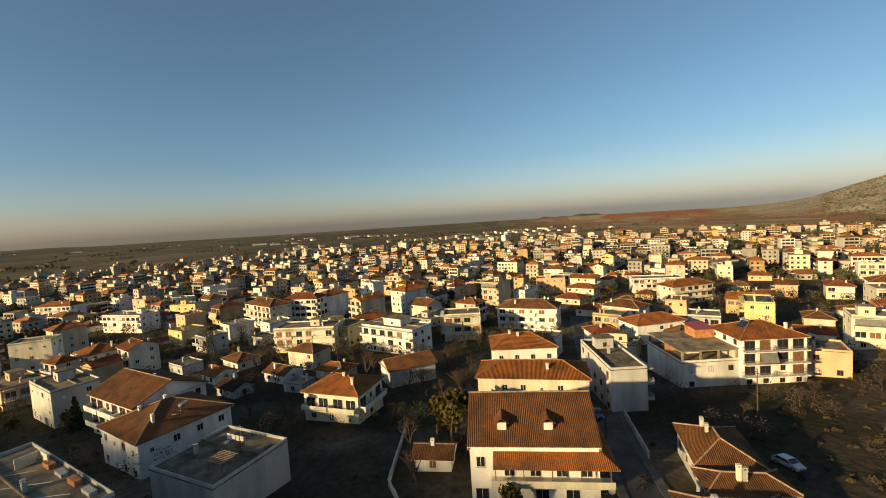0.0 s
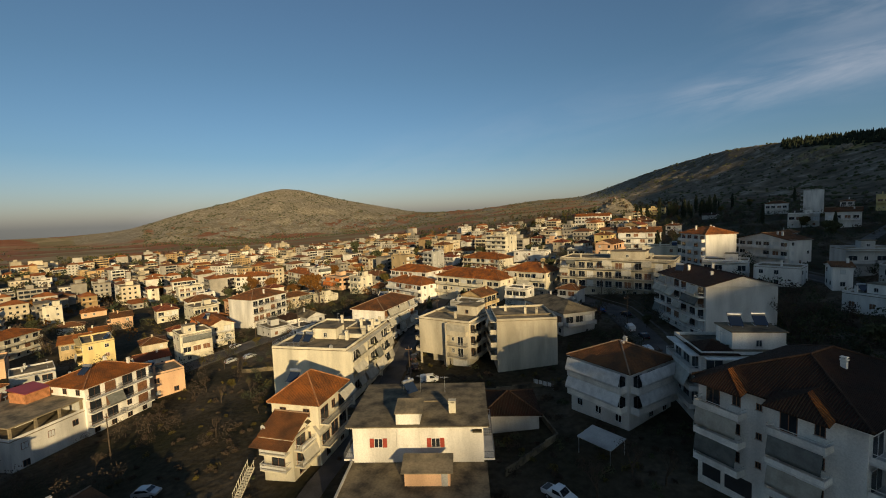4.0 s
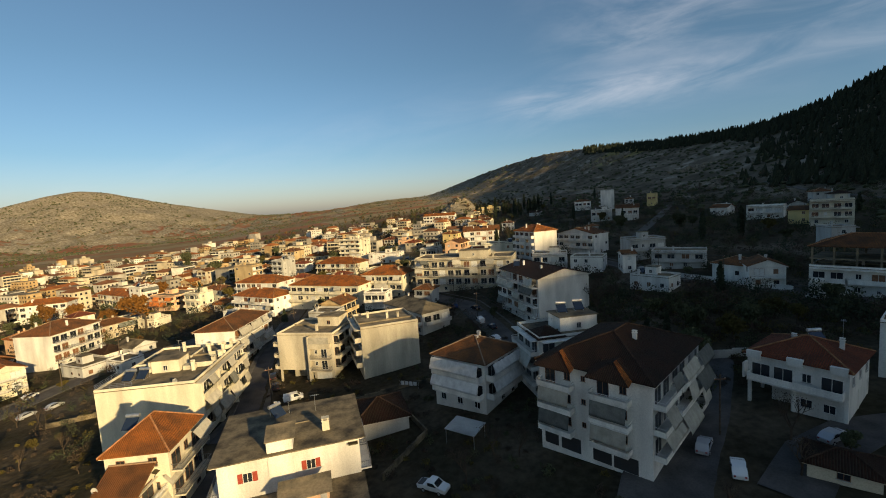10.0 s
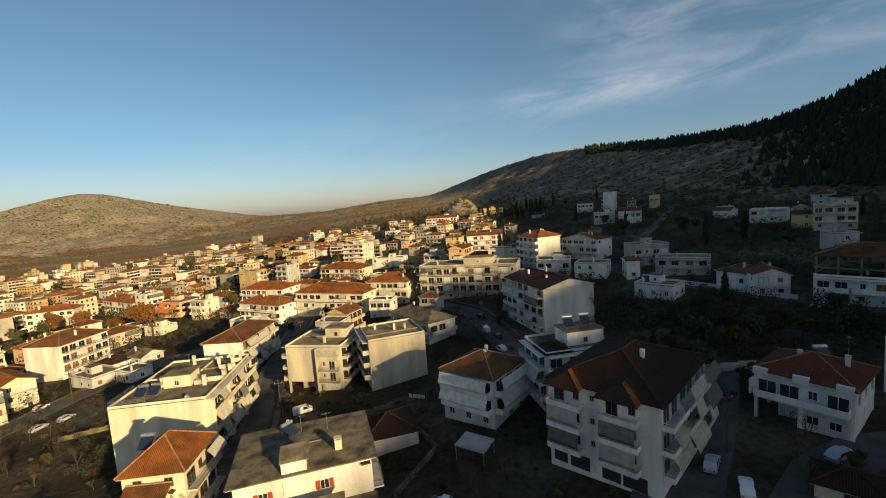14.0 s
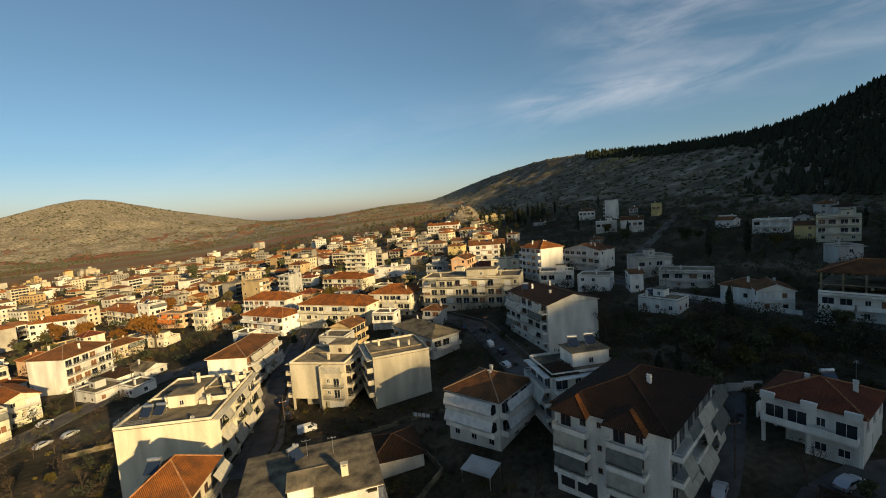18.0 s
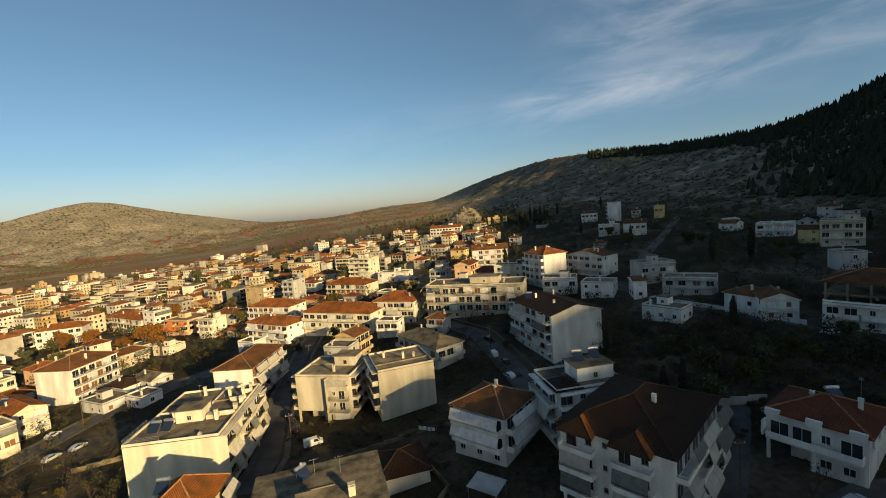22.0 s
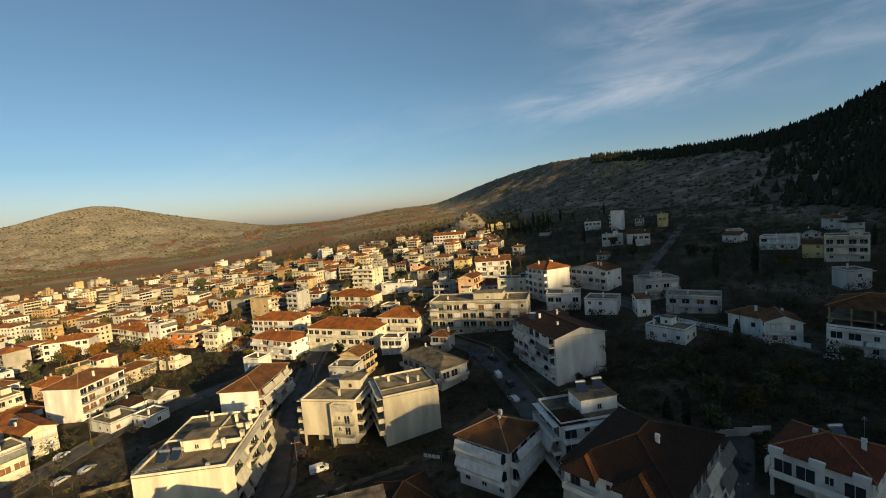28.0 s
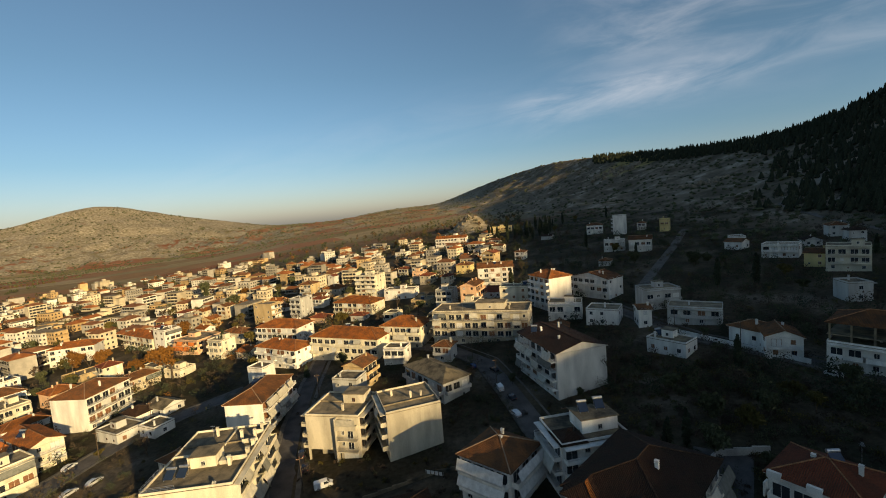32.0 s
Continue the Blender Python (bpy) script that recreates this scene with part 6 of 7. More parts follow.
def far_woods():
    """Conifers on the dark ridge and scrub on the stony slopes."""
    rng = random.Random(9)
    V, F = [], []
    done = 0
    while done < 8200:
        a = rng.uniform(17, 37) if done % 7 == 0 else rng.uniform(33, 72)
        far = float(np.interp(a, KNOT_AZ, KNOT_R))
        r = far * (rng.uniform(0.93, 1.05) if a < 33 else rng.uniform(0.5, 1.06))
        if a >= 33 and r / far < 0.9 and rng.random() > min(1, (a - 33) / 13) ** 1.3 * (r / far + 0.1):
            continue
        x, y = r * math.sin(radians(a)), r * math.cos(radians(a))
        z = gz(x, y)
        h, w = rng.uniform(6, 13), rng.uniform(1.9, 3.6)
        o = len(V)
        for lev, (zz, rr) in enumerate(((0.0, 0.7), (0.12, 1.0), (0.5, 0.62), (0.8, 0.28))):
            for k in range(6):
                q = k * math.tau / 6 + lev * 0.5 + rng.uniform(-0.25, 0.25)
                ww = w * rr * rng.uniform(0.7, 1.2)
                V.append((x + ww * math.cos(q), y + ww * math.sin(q), z + h * (zz + rng.uniform(-0.05, 0.05))))
        V.append((x, y, z + h))
        for lev in range(3):
            for k in range(6):
                F.append((o + lev * 6 + k, o + lev * 6 + (k + 1) % 6, o + lev * 6 + 6 + (k + 1) % 6, o + lev * 6 + 6 + k))
        for k in range(6):
            F.append((o + 18 + k, o + 18 + (k + 1) % 6, o + 24))
        done += 1
    tagged(new("conifer_wood", raw_mesh("conifer_wood", V, F, LEAF_D)), "dense dark conifers along the ridge", "wood", kind="stuff")
    V, F = [], []
    done = 0
    while done < 8600:
        a = rng.uniform(-56, -20) if done % 2 == 0 else rng.uniform(-20, 60)
        far, start = float(np.interp(a, KNOT_AZ, KNOT_R)), float(np.interp(a, KNOT_AZ, KNOT_R0))
        r = start * 0.8 + (far - start * 0.8) * rng.random() ** 0.8
        x, y = r * math.sin(radians(a)), r * math.cos(radians(a))
        if a < -25 and noise.noise((x * 0.004, y * 0.004, 3)) < -0.15:
            continue
        z = gz(x, y)
        w = rng.uniform(0.7, 2.6) * (1 + r / 2500)
        o = len(V)
        for zz, rr in ((-0.1, 0.8), (0.45, 1.0)):
            for k in range(5):
                q = k * math.tau / 5 + rng.uniform(-0.3, 0.3)
                ww = w * rr * rng.uniform(0.6, 1.2)
                V.append((x + ww * math.cos(q), y + ww * math.sin(q), z + w * zz))
        V.append((x + rng.uniform(-0.3, 0.3) * w, y, z + w * rng.uniform(0.7, 1.1)))
        for k in range(5):
            F.append((o + k, o + (k + 1) % 5, o + 5 + (k + 1) % 5, o + 5 + k))
            F.append((o + 5 + k, o + 5 + (k + 1) % 5, o + 10))
        done += 1
    tagged(new("hill_scrub", raw_mesh("hill_scrub", V, F, LEAF_G)), "low evergreen scrub dotted over stony slopes", "scrub", kind="stuff")


def town_trees():
    """Garden trees among the distant houses."""
    rng = random.Random(31)
    sets = {k: ([], [], m) for k, m in (("o", LEAF_O), ("y", LEAF_Y), ("g", LEAF_G), ("d", LEAF_D), ("t", TWIG))}
    done = 0
    while done < 4600:
        a = rng.uniform(-152, 8)
        r = 85 + 850 * rng.random() ** 1.25
        if r < 190 and a > -46:
            continue
        x, y = r * math.sin(radians(a)), r * math.cos(radians(a))
        if not clear_of(x, y, 2) or not off_road(x, y, 4):
            continue
        garden = -118 < x < -55 and 25 < y < 100
        if garden and rng.random() < 0.6:
            continue
        V, F, _ = sets["t" if garden else rng.choice("oyygggdttttd" if r > 160 else "ytttgd")]
        z, s = gz(x, y), rng.uniform(1.4, 3.2) * (1 if r < 220 else 1.25)
        for _ in range(5):
            leaf_quads(V, F, rng, x + rng.uniform(-s, s) * 0.5, y + rng.uniform(-s, s) * 0.5, z + s * rng.uniform(0.4, 1.5), s * 0.6, s * 0.55, 60 if r < 150 else 24 if r < 300 else 10, s * (0.06 if r < 150 else 0.12 if r < 300 else 0.28))
        done += 1
    done = 0
    while done < 1700:
        a, r = rng.uniform(4, 60), 120 + 400 * rng.random() ** 1.2
        x, y = r * math.sin(radians(a)), r * math.cos(radians(a))
        s = rng.uniform(1.2, 3.4)
        if not clear_of(x, y, 1.15 * s + 0.4) or not off_road(x, y, 4):
            continue
        V, F, _ = sets[rng.choice("gdttgd")]
        z = gz(x, y)
        for _ in range(5):
            leaf_quads(V, F, rng, x + rng.uniform(-s, s) * 0.5, y + rng.uniform(-s, s) * 0.5, z + s * rng.uniform(0.4, 1.5), s * 0.6, s * 0.55, 30, s * 0.115)
        done += 1
    done = 0
    while done < 420:
        a, r = rng.uniform(-46, 6), rng.uniform(105, 260)
        x, y = r * math.sin(radians(a)), r * math.cos(radians(a))
        s = rng.uniform(0.9, 2.2)
        if not clear_of(x, y, 1.15 * s + 0.4) or not off_road(x, y, 4):
            continue
        V, F, _ = sets[rng.choice("gyttgd")]
        z = gz(x, y)
        for _ in range(5):
            leaf_quads(V, F, rng, x + rng.uniform(-s, s) * 0.5, y + rng.uniform(-s, s) * 0.5, z + s * rng.uniform(0.4, 1.4), s * 0.6, s * 0.55, 34, s * 0.095)
        done += 1
    for k, (V, F, material) in sets.items():
        tagged(new("garden_trees", raw_mesh("garden_trees", V, F, material)), "garden trees in winter colours among distant houses", "trees", kind="stuff")


def plain_trees():
    """Hedges and lone trees out on the plain."""
    rng = random.Random(61)
    sets = {"g": ([], [], LEAF_G), "y": ([], [], LEAF_Y), "t": ([], [], TWIG)}
    for _ in range(260):
        a, r = rng.uniform(-152, -46), 620 + 2600 * rng.random() ** 1.2
        x, y, way = r * math.sin(radians(a)), r * math.cos(radians(a)), rng.choice((0.6, 2.17)) + rng.uniform(-0.1, 0.1)
        V, F, _ = sets[rng.choice("ggyt")]
        for k in range(rng.choice((1, 2, 6, 12))):
            px, py, s = x + math.cos(way) * 9 * k, y + math.sin(way) * 9 * k, rng.uniform(2.2, 4.2)
            leaf_quads(V, F, rng, px, py, gz(px, py) + s * 0.8, s, s * 0.9, 12, s * 0.7)
    for V, F, material in sets.values():
        tagged(new("field_hedges", raw_mesh("field_hedges", V, F, material)), "hedges and lone trees on the plain", "trees", kind="stuff")


far_woods()
town_trees()
plain_trees()


def distant_hills():
    """Low ridges far beyond the plain, with the blue of the haze put into their colour."""
    V, F = [], []
    az = np.arange(-150, -46, 0.5)
    for k, a in enumerate(az):
        h = 40 + 26 * math.sin(a * 0.13) + 22 * math.sin(a * 0.31 + 1) + 8 * math.sin(a * 1.1) + 4 * math.sin(a * 2.9)
        for r, z in ((4350, -130.0), (4600, -95 + max(h, 6)), (4690, -130.0)):
            V.append((r * math.sin(radians(a)), r * math.cos(radians(a)), z))
        if k:
            o = 3 * k
            F += [(o - 3, o, o + 1, o - 2), (o - 2, o + 1, o + 2, o - 1)]
    # the bluish base colour stands for haze over the distance
    hills = mat("far_hills_haze", (0.075, 0.08, 0.105), 1.0, 0.15, 0.004, 0.02, 0.0)
    tagged(new("distant_hills", raw_mesh("distant_hills", V, F, hills)), "low hills beyond the plain, coloured with blue haze", "hills", kind="structure")


def outcrop(x, y, n, spread, size, seed):
    """Broken grey rock standing out of a slope."""
    rng = random.Random(seed)
    bm = bmesh.new()
    for _ in range(n):
        px, py = x + rng.gauss(0, spread), y + rng.gauss(0, spread * 0.7)
        s = size * rng.uniform(0.4, 1.2)
        made = bmesh.ops.create_icosphere(bm, subdivisions=1, radius=1.0, matrix=pose(px, py, gz(px, py) - 0.1 * s, rng.uniform(0, 360), rng.uniform(0, 360), rng.uniform(0, 360)) @ Matrix.Diagonal((s, s * rng.uniform(0.5, 0.9), s * rng.uniform(0.5, 1.0), 1)))
        for v in made["verts"]:
            v.co += Vector((rng.uniform(-1, 1), rng.uniform(-1, 1), rng.uniform(-1, 1))) * 0.22 * s
    tagged(new("rock_outcrop", to_mesh("rock_outcrop", bm, ROCK)), "weathered pale grey rock outcrop on the hillside", "rock", kind="stuff")


distant_hills()
outcrop(8, 645, 46, 12, 3.0, 5)
outcrop(350, 975, 60, 26, 9, 6)
outcrop(339, 600, 44, 15, 6, 7)


# ---- cars ----
def car_template(kind, paint, label):
    t = thing("car" if kind != "van" else "van", label, "car" if kind != "van" else "van", pose(0, 0, 0), "parked vehicles")
    if kind == "van":
        prof = ((-2.1, 0.3), (2.1, 0.3), (2.15, 0.85), (1.5, 1.05), (0.95, 1.75), (-2.05, 1.8), (-2.15, 0.8))
        cab = ((0.2, 1.08), (1.4, 1.08), (0.98, 1.66), (0.2, 1.68))
    elif kind == "pickup":
        prof = ((-2.3, 0.4), (2.3, 0.4), (2.35, 0.95), (1.2, 1.1), (0.6, 1.7), (-0.5, 1.72), (-0.65, 1.05), (-2.35, 1.0))
        cab = ((-0.4, 1.12), (1.05, 1.14), (0.58, 1.62), (-0.35, 1.64))
    else:
        prof = ((-2.0, 0.3), (2.0, 0.3), (2.08, 0.7), (1.1, 0.95), (0.45, 1.42), (-1.1, 1.45), (-1.75, 1.0), (-2.08, 0.9))
        cab = ((-1.45, 1.0), (0.95, 0.98), (0.42, 1.35), (-1.08, 1.38))
    bm = bmesh.new()
    prism(bm, prof, -0.8, 0.8)
    bmesh.ops.bevel(bm, geom=bm.edges[:], offset=0.07, segments=2, affect="EDGES")
    part("body", bm, paint, t)
    bm = bmesh.new()
    prism(bm, cab, -0.815, 0.815)
    part("side_glazing", bm, GLASS, t)
    if kind == "pickup":
        part("load_bed", boxes((-2.2, -0.75, -0.68, 0.68, 1.0, 1.03)), BLACKP, t)
    a, b = prof[3], prof[4]
    bm = bmesh.new()
    slab_from(bm, [((a[0] - 0.02, -0.66, a[1] + 0.05), (a[0] - 0.02, 0.66, a[1] + 0.05), (b[0] + 0.06, 0.62, b[1] - 0.03), (b[0] + 0.06, -0.62, b[1] - 0.03))], 0.03)
    part("windscreen", bm, GLASS, t, m=pose(0.03, 0, 0.03))
    tyre = cached("tyre", lambda: wheel_mesh(0.31, 0.2, TYRE))
    rim = cached("rim", lambda: wheel_mesh(0.19, 0.215, STEEL))
    for x in (-1.28, 1.3):
        for y in (-0.74, 0.74):
            w = part("wheel", tyre, None, t, m=pose(x, y, 0.31))
            part("rim", rim, None, w)
    lamp = cached("lamp", lambda: to_mesh("headlight", boxes((-0.04, 0.04, -0.17, 0.17, -0.07, 0.07)), FRAME))
    tail = cached("tail", lambda: to_mesh("tail_light", boxes((-0.04, 0.04, -0.12, 0.12, -0.1, 0.1)), SHEET_R))
    for y in (-0.56, 0.56):
        part("headlight", lamp, None, t, m=pose(prof[2][0] - 0.04, y, prof[2][1] - 0.1))
        part("tail_light", tail, None, t, m=pose(prof[-1][0] + 0.02, y, prof[-1][1] - 0.12))
    return t


def wheel_mesh(r, w, material):
    bm = bmesh.new()
    bar(bm, (0, -w / 2, 0), (0, w / 2, 0), r, n=14)
    return to_mesh("wheel", bm, material)


def lie(x, y, rot):
    """The pose of a thing that stands on sloping ground."""
    e = 1.2
    sx, sy = (gz(x + e, y) - gz(x - e, y)) / (2 * e), (gz(x, y + e) - gz(x, y - e)) / (2 * e)
    up = Vector((-sx, -sy, 1)).normalized()
    ahead = Vector((math.cos(radians(rot)), math.sin(radians(rot)), 0))
    ahead = (ahead - up * ahead.dot(up)).normalized()
    side = up.cross(ahead)
    m = Matrix((ahead, side, up)).transposed().to_4x4()
    m.translation = (x, y, gz(x, y) + 0.11)
    return m


CAR_T = [car_template("car", CARS[0], "silver hatchback parked at the kerb"), car_template("car", CARS[1], "white saloon car parked on the asphalt"), car_template("car", CARS[3], "black saloon car parked at the kerb"),
         car_template("van", CARS[1], "white delivery van parked in the street"), car_template("pickup", CARS[1], "white pickup truck parked on bare ground"), car_template("car", CARS[2], "dark blue car parked in the street")]
for n_car, (k, x, y, rot) in enumerate(((0, 32.2, 57.2, 52), (1, 33.4, 51.9, 62), (4, -5.2, 56.3, -30), (2, -45.9, 101.2, 108), (3, -38.5, 92.8, 20), (3, 6.2, 128.0, 105), (2, 9.1, 121.2, 105), (1, 9.0, 112.0, 115),
                                        (0, 17.8, 101.4, 120), (1, 88.6, 107.2, -60), (0, -109.3, 108.3, 75), (0, -113.0, 104.3, 75), (5, -1.8, 147.8, 120), (2, -8.7, 141.2, 20), (1, 29.6, 153.6, 10), (5, -87.7, 22.9, 4),
                                        (0, -67.2, 45.8, 20), (0, 48.0, 55.4, 20), (2, -49.4, 107.9, 108), (1, -126, 118, 85), (5, -118, 137, 60), (2, 5.5, 142, 118))):
    t = CAR_T[k]
    if t.name in used:
        copy_thing(t, Matrix.Identity(4)).matrix_basis = lie(x, y, rot)
    else:
        used.add(t.name)
        t.matrix_basis = lie(x, y, rot)


# ---- particulars of the nearest houses ----
def local(ob):
    return ob.matrix_basis


CACHE["far_now"] = False
# white house with red shutters: windows, the tall stair block, its terrace and brick hut
HA = 9.9
CACHE["edge_now"] = FRAME
for x in (-5.5, 2.5):
    add_window(B_A, pose(x, -6.7, HA - 2.7), 1.2, 1.3, SHUT_R)
add_window(B_A, pose(-0.9, -6.7, HA - 2.9), 0.8, 0.5)
part("stair_block", boxes((-2.9, 0.4, -6.86, -3.6, HA - 4.6, HA + 2.2)), WHITE, B_A)
bm = bmesh.new()
slab_from(bm, [((-3.1, -7.0, HA + 2.25), (0.8, -7.0, HA + 2.25), (0.8, -3.4, HA + 2.9), (-3.1, -3.4, HA + 2.9))], 0.1)
part("block_roof", bm, CONC, B_A, "grey sloping sheet roof")
chimney(B_A, 4.8, -3.4, HA + 0.5, 1.6, 0.5, CREAM)
chimney(B_A, -2.6, 5.2, HA + 0.3, 1.9, 0.16, GREYW)
part("roof_step", boxes((-0.4, 5.4, 1.2, 5.0, HA + 0.1, HA + 0.75)), CONC_D, B_A, "raised stained concrete roof deck")
part("roof_edge", boxes((7.6, 8.9, -7.3, 6.9, HA - 0.42, HA - 0.2)), TILE_R, B_A, "dark red tiled roof edge")
part("terrace", boxes((-9.5, 9.5, -16.5, -6.72, -3, HA - 4.9)), CONC_D, B_A, "dark flat concrete terrace roof")
bm = bmesh.new()
for s in ((-9.5, 9.5, -16.5, -16.3), (-9.5, -9.3, -16.3, -6.75)):
    box(bm, *s, HA - 4.9, HA - 4.5)
part("terrace_kerb", bm, GREYW, B_A)
hut = thing("rooftop_hut", "orange brick rooftop hut with grey sheet roof and blue door", "hut", local(B_A) @ pose(1.7, -10.8, HA - 4.9))
part("wall", boxes((-2.9, 2.9, -1.2, 1.2, 0, 2.0)), PEACH, hut)
bm = bmesh.new()
slab_from(bm, [((-3.3, -1.7, 2.0), (3.3, -1.7, 2.0), (3.3, 1.6, 2.75), (-3.3, 1.6, 2.75))], 0.1)
part("roof", bm, CONC, hut)
part("door", boxes((1.8, 2.6, -1.26, -1.2, 0, 1.85)), GREYW, hut)
solar_heater(local(B_A) @ pose(-2.2, 4.2, HA + 0.35, 0, 0, 40))
aerial(local(B_A) @ pose(-0.6, 4.2, HA + 0.4))
aerial(local(B_A) @ pose(3.4, 3.2, HA + 0.5))

# brown-roofed house: two dormers, the lower porch roof and its balcony
HD = 8.4
for x in (-4.2, 2.4):
    m = pose(x, -4.7, HD + 2.2)
    dm = part("dormer", boxes((-0.75, 0.75, -0.9, 1.6, -0.5, 0.75)), WOOD, B_D, "small gabled dormer with white front", m)
    part("front", boxes((-0.62, 0.62, -0.96, -0.9, -0.35, 0.7)), WHITE, dm)
    bm = bmesh.new()
    slab_from(bm, [((-1.1, -1.2, 0.65), (0, -1.2, 1.45), (0, 2.0, 1.45), (-1.1, 2.0, 0.65)), ((0, -1.2, 1.45), (1.1, -1.2, 0.65), (1.1, 2.0, 0.65), (0, 2.0, 1.45))], 0.1)
    bmesh.ops.recalc_face_normals(bm, faces=bm.faces[:])
    uv_roof(bm)
    part("roof", bm, TILE_B, dm)
bm = bmesh.new()
slab_from(bm, [((-5.6, -10.2, HD - 1.35), (11.0, -10.2, HD - 1.35), (9.2, -7.6, HD - 0.3), (-5.6, -7.6, HD - 0.3)), ((11.0, -10.2, HD - 1.35), (11.0, 3.0, HD - 1.35), (9.2, 3.0, HD - 0.3), (9.2, -7.6, HD - 0.3))], 0.14)
bmesh.ops.recalc_face_normals(bm, faces=bm.faces[:])
uv_roof(bm)
part("porch_roof", bm, TILE_O, B_D, "newer orange tile porch roof")
part("balcony", boxes((-5.9, 10.4, -9.8, -7.5, HD - 4.3, HD - 4.05), (-5.9, 10.4, -9.8, -9.66, HD - 4.05, HD - 3.3)), CREAM, B_D)
for x in (-5.3, -1.5, 2.3, 6.1, 9.9):
    part("post", cached("porch_post", lambda: to_mesh("post", boxes((-0.07, 0.07, -0.07, 0.07, 0, 3.0)), WOOD)), None, B_D, m=pose(x, -9.6, HD - 4.3))
for x in (-3.4, 0.2, 3.8, 7.2):
    add_window(B_D, pose(x, -7.5, HD - 3.9), 1.5, 2.0)
add_window(B_D, pose(-7.4, -7.5, HD - 2.6), 1.3, 1.5)
for x in (-7.4, -3, 1.0, 5.2):
    add_window(B_D, pose(x, -7.5, 0.9), 1.9, 1.7)
for sx in (-9.1, 9.1):
    bm = bmesh.new()
    bar(bm, (sx, -7.7, HD - 0.05), (sx, 0, HD + 4.5), 0.16, n=6)
    part("verge_tiles", bm, MORTAR, B_D)
dish(local(B_D) @ pose(9.9, -9.6, HD - 5.2, 0, 0, 0))

# dark-roofed block: two hipped bays over the front, stacked balconies with steep awnings, black panels below for the
# garages' shade
HH = 15.5 - B_H.matrix_basis.translation.z
CACHE["wall_now"], CACHE["edge_now"], ST_H = WHITE, WOOD, (15.5 - B_H.matrix_basis.translation.z) / 4
for x in (-5.0, 2.9):
    bm = bmesh.new()
    slab_from(bm, [((x - 2.9, -12.2, HH - 0.45), (x + 2.9, -12.2, HH - 0.45), (x, -9.6, HH + 1.3)), ((x + 2.9, -12.2, HH - 0.45), (x + 2.9, -9.6, HH + 0.35), (x, -7.2, HH + 1.4), (x, -9.6, HH + 1.3)), ((x - 2.9, -9.6, HH + 0.35), (x - 2.9, -12.2, HH - 0.45), (x, -9.6, HH + 1.3), (x, -7.2, HH + 1.4))], 0.14)
    bmesh.ops.recalc_face_normals(bm, faces=bm.faces[:])
    uv_roof(bm)
    part("bay_roof", bm, TILE_D, B_H, "dark hipped roof over a balcony bay")
    # the sunlit face of the hip: its sunlight is put into orange tiles
    bm = bmesh.new()
    slab_from(bm, [((x + 2.92, -12.25, HH - 0.38), (x + 2.95, -11.2, HH - 0.06), (x + 0.05, -8.8, HH + 1.44), (x + 0.02, -9.7, HH + 1.38))], 0.1)
    bmesh.ops.recalc_face_normals(bm, faces=bm.faces[:])
    uv_roof(bm)
    part("bay_verge", bm, TILE_O, B_H, "strip of the bay's hip in orange tiles for the sun on it")
    for k in range(1, 4):
        aw = (CANVAS if (k + int(x)) % 2 else CANVAS_G, -2.4, 2.4) if k < 3 else None
        add_balcony(B_H, pose(x, -10.45, k * ST_H + 0.05), 5.2, 1.6, "half", aw, 0.35, 1.75, ST_H)
        add_window(B_H, pose(x - 1.2, -10.45, k * ST_H + 0.12), 1.6, 2.2)
        add_window(B_H, pose(x + 1.5, -10.45, k * ST_H + 1.0), 0.9, 1.2)
# flat black panels on the wall stand for the shade inside the garages
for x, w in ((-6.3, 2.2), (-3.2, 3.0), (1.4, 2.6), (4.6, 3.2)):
    part("garage_opening", boxes((x - w / 2, x + w / 2, -10.49, -10.43, 0.5, 2.6)), BLACKP, B_H, "black panel for the shade in an open garage bay")
for k in range(1, 4):
    add_window(B_H, pose(-1.1, -10.45, k * ST_H + 1.4), 0.6, 0.7)

# block behind it: a small dark hipped roof beside the penthouse
H2 = 13.5 - B_H2.matrix_basis.translation.z + 0.12
bm = bmesh.new()
Q = [(-7.3, -5.8, H2 + 0.1), (-1.6, -5.8, H2 + 0.1), (-1.6, 0.4, H2 + 0.1), (-7.3, 0.4, H2 + 0.1), (-4.4, -2.7, H2 + 1.7)]
slab_from(bm, [(Q[0], Q[1], Q[4]), (Q[1], Q[2], Q[4]), (Q[2], Q[3], Q[4]), (Q[3], Q[0], Q[4])])
bmesh.ops.recalc_face_normals(bm, faces=bm.faces[:])
uv_roof(bm)
part("corner_roof", bm, TILE_D, B_H2, "small dark hipped tile roof")
for x, y in ((0.6, 0.6), (4.4, 1.0)):
    solar_heater(local(B_H2) @ pose(x, y, H2 + 2.84, 0, 0, -8))

# the cream block's roof terrace: chimneys, low walls, a steel rail round its corner, two heaters
ZP = 8.1 - B_P.matrix_basis.translation.z + 0.12
for x, y, hh, r in ((4.2, 6.5, 1.9, 0.3), (7.4, 6.2, 1.9, 0.3), (5.6, -5.0, 1.8, 0.32), (-3.4, -3.6, 1.9, 0.3), (-2.6, 9.4, 1.9, 0.3), (8.1, -1.0, 1.2, 0.4), (8.1, 2.6, 1.2, 0.4), (7.9, 9.8, 1.5, 0.3)):
    chimney(B_P, x, y, ZP, hh, r, CREAM)
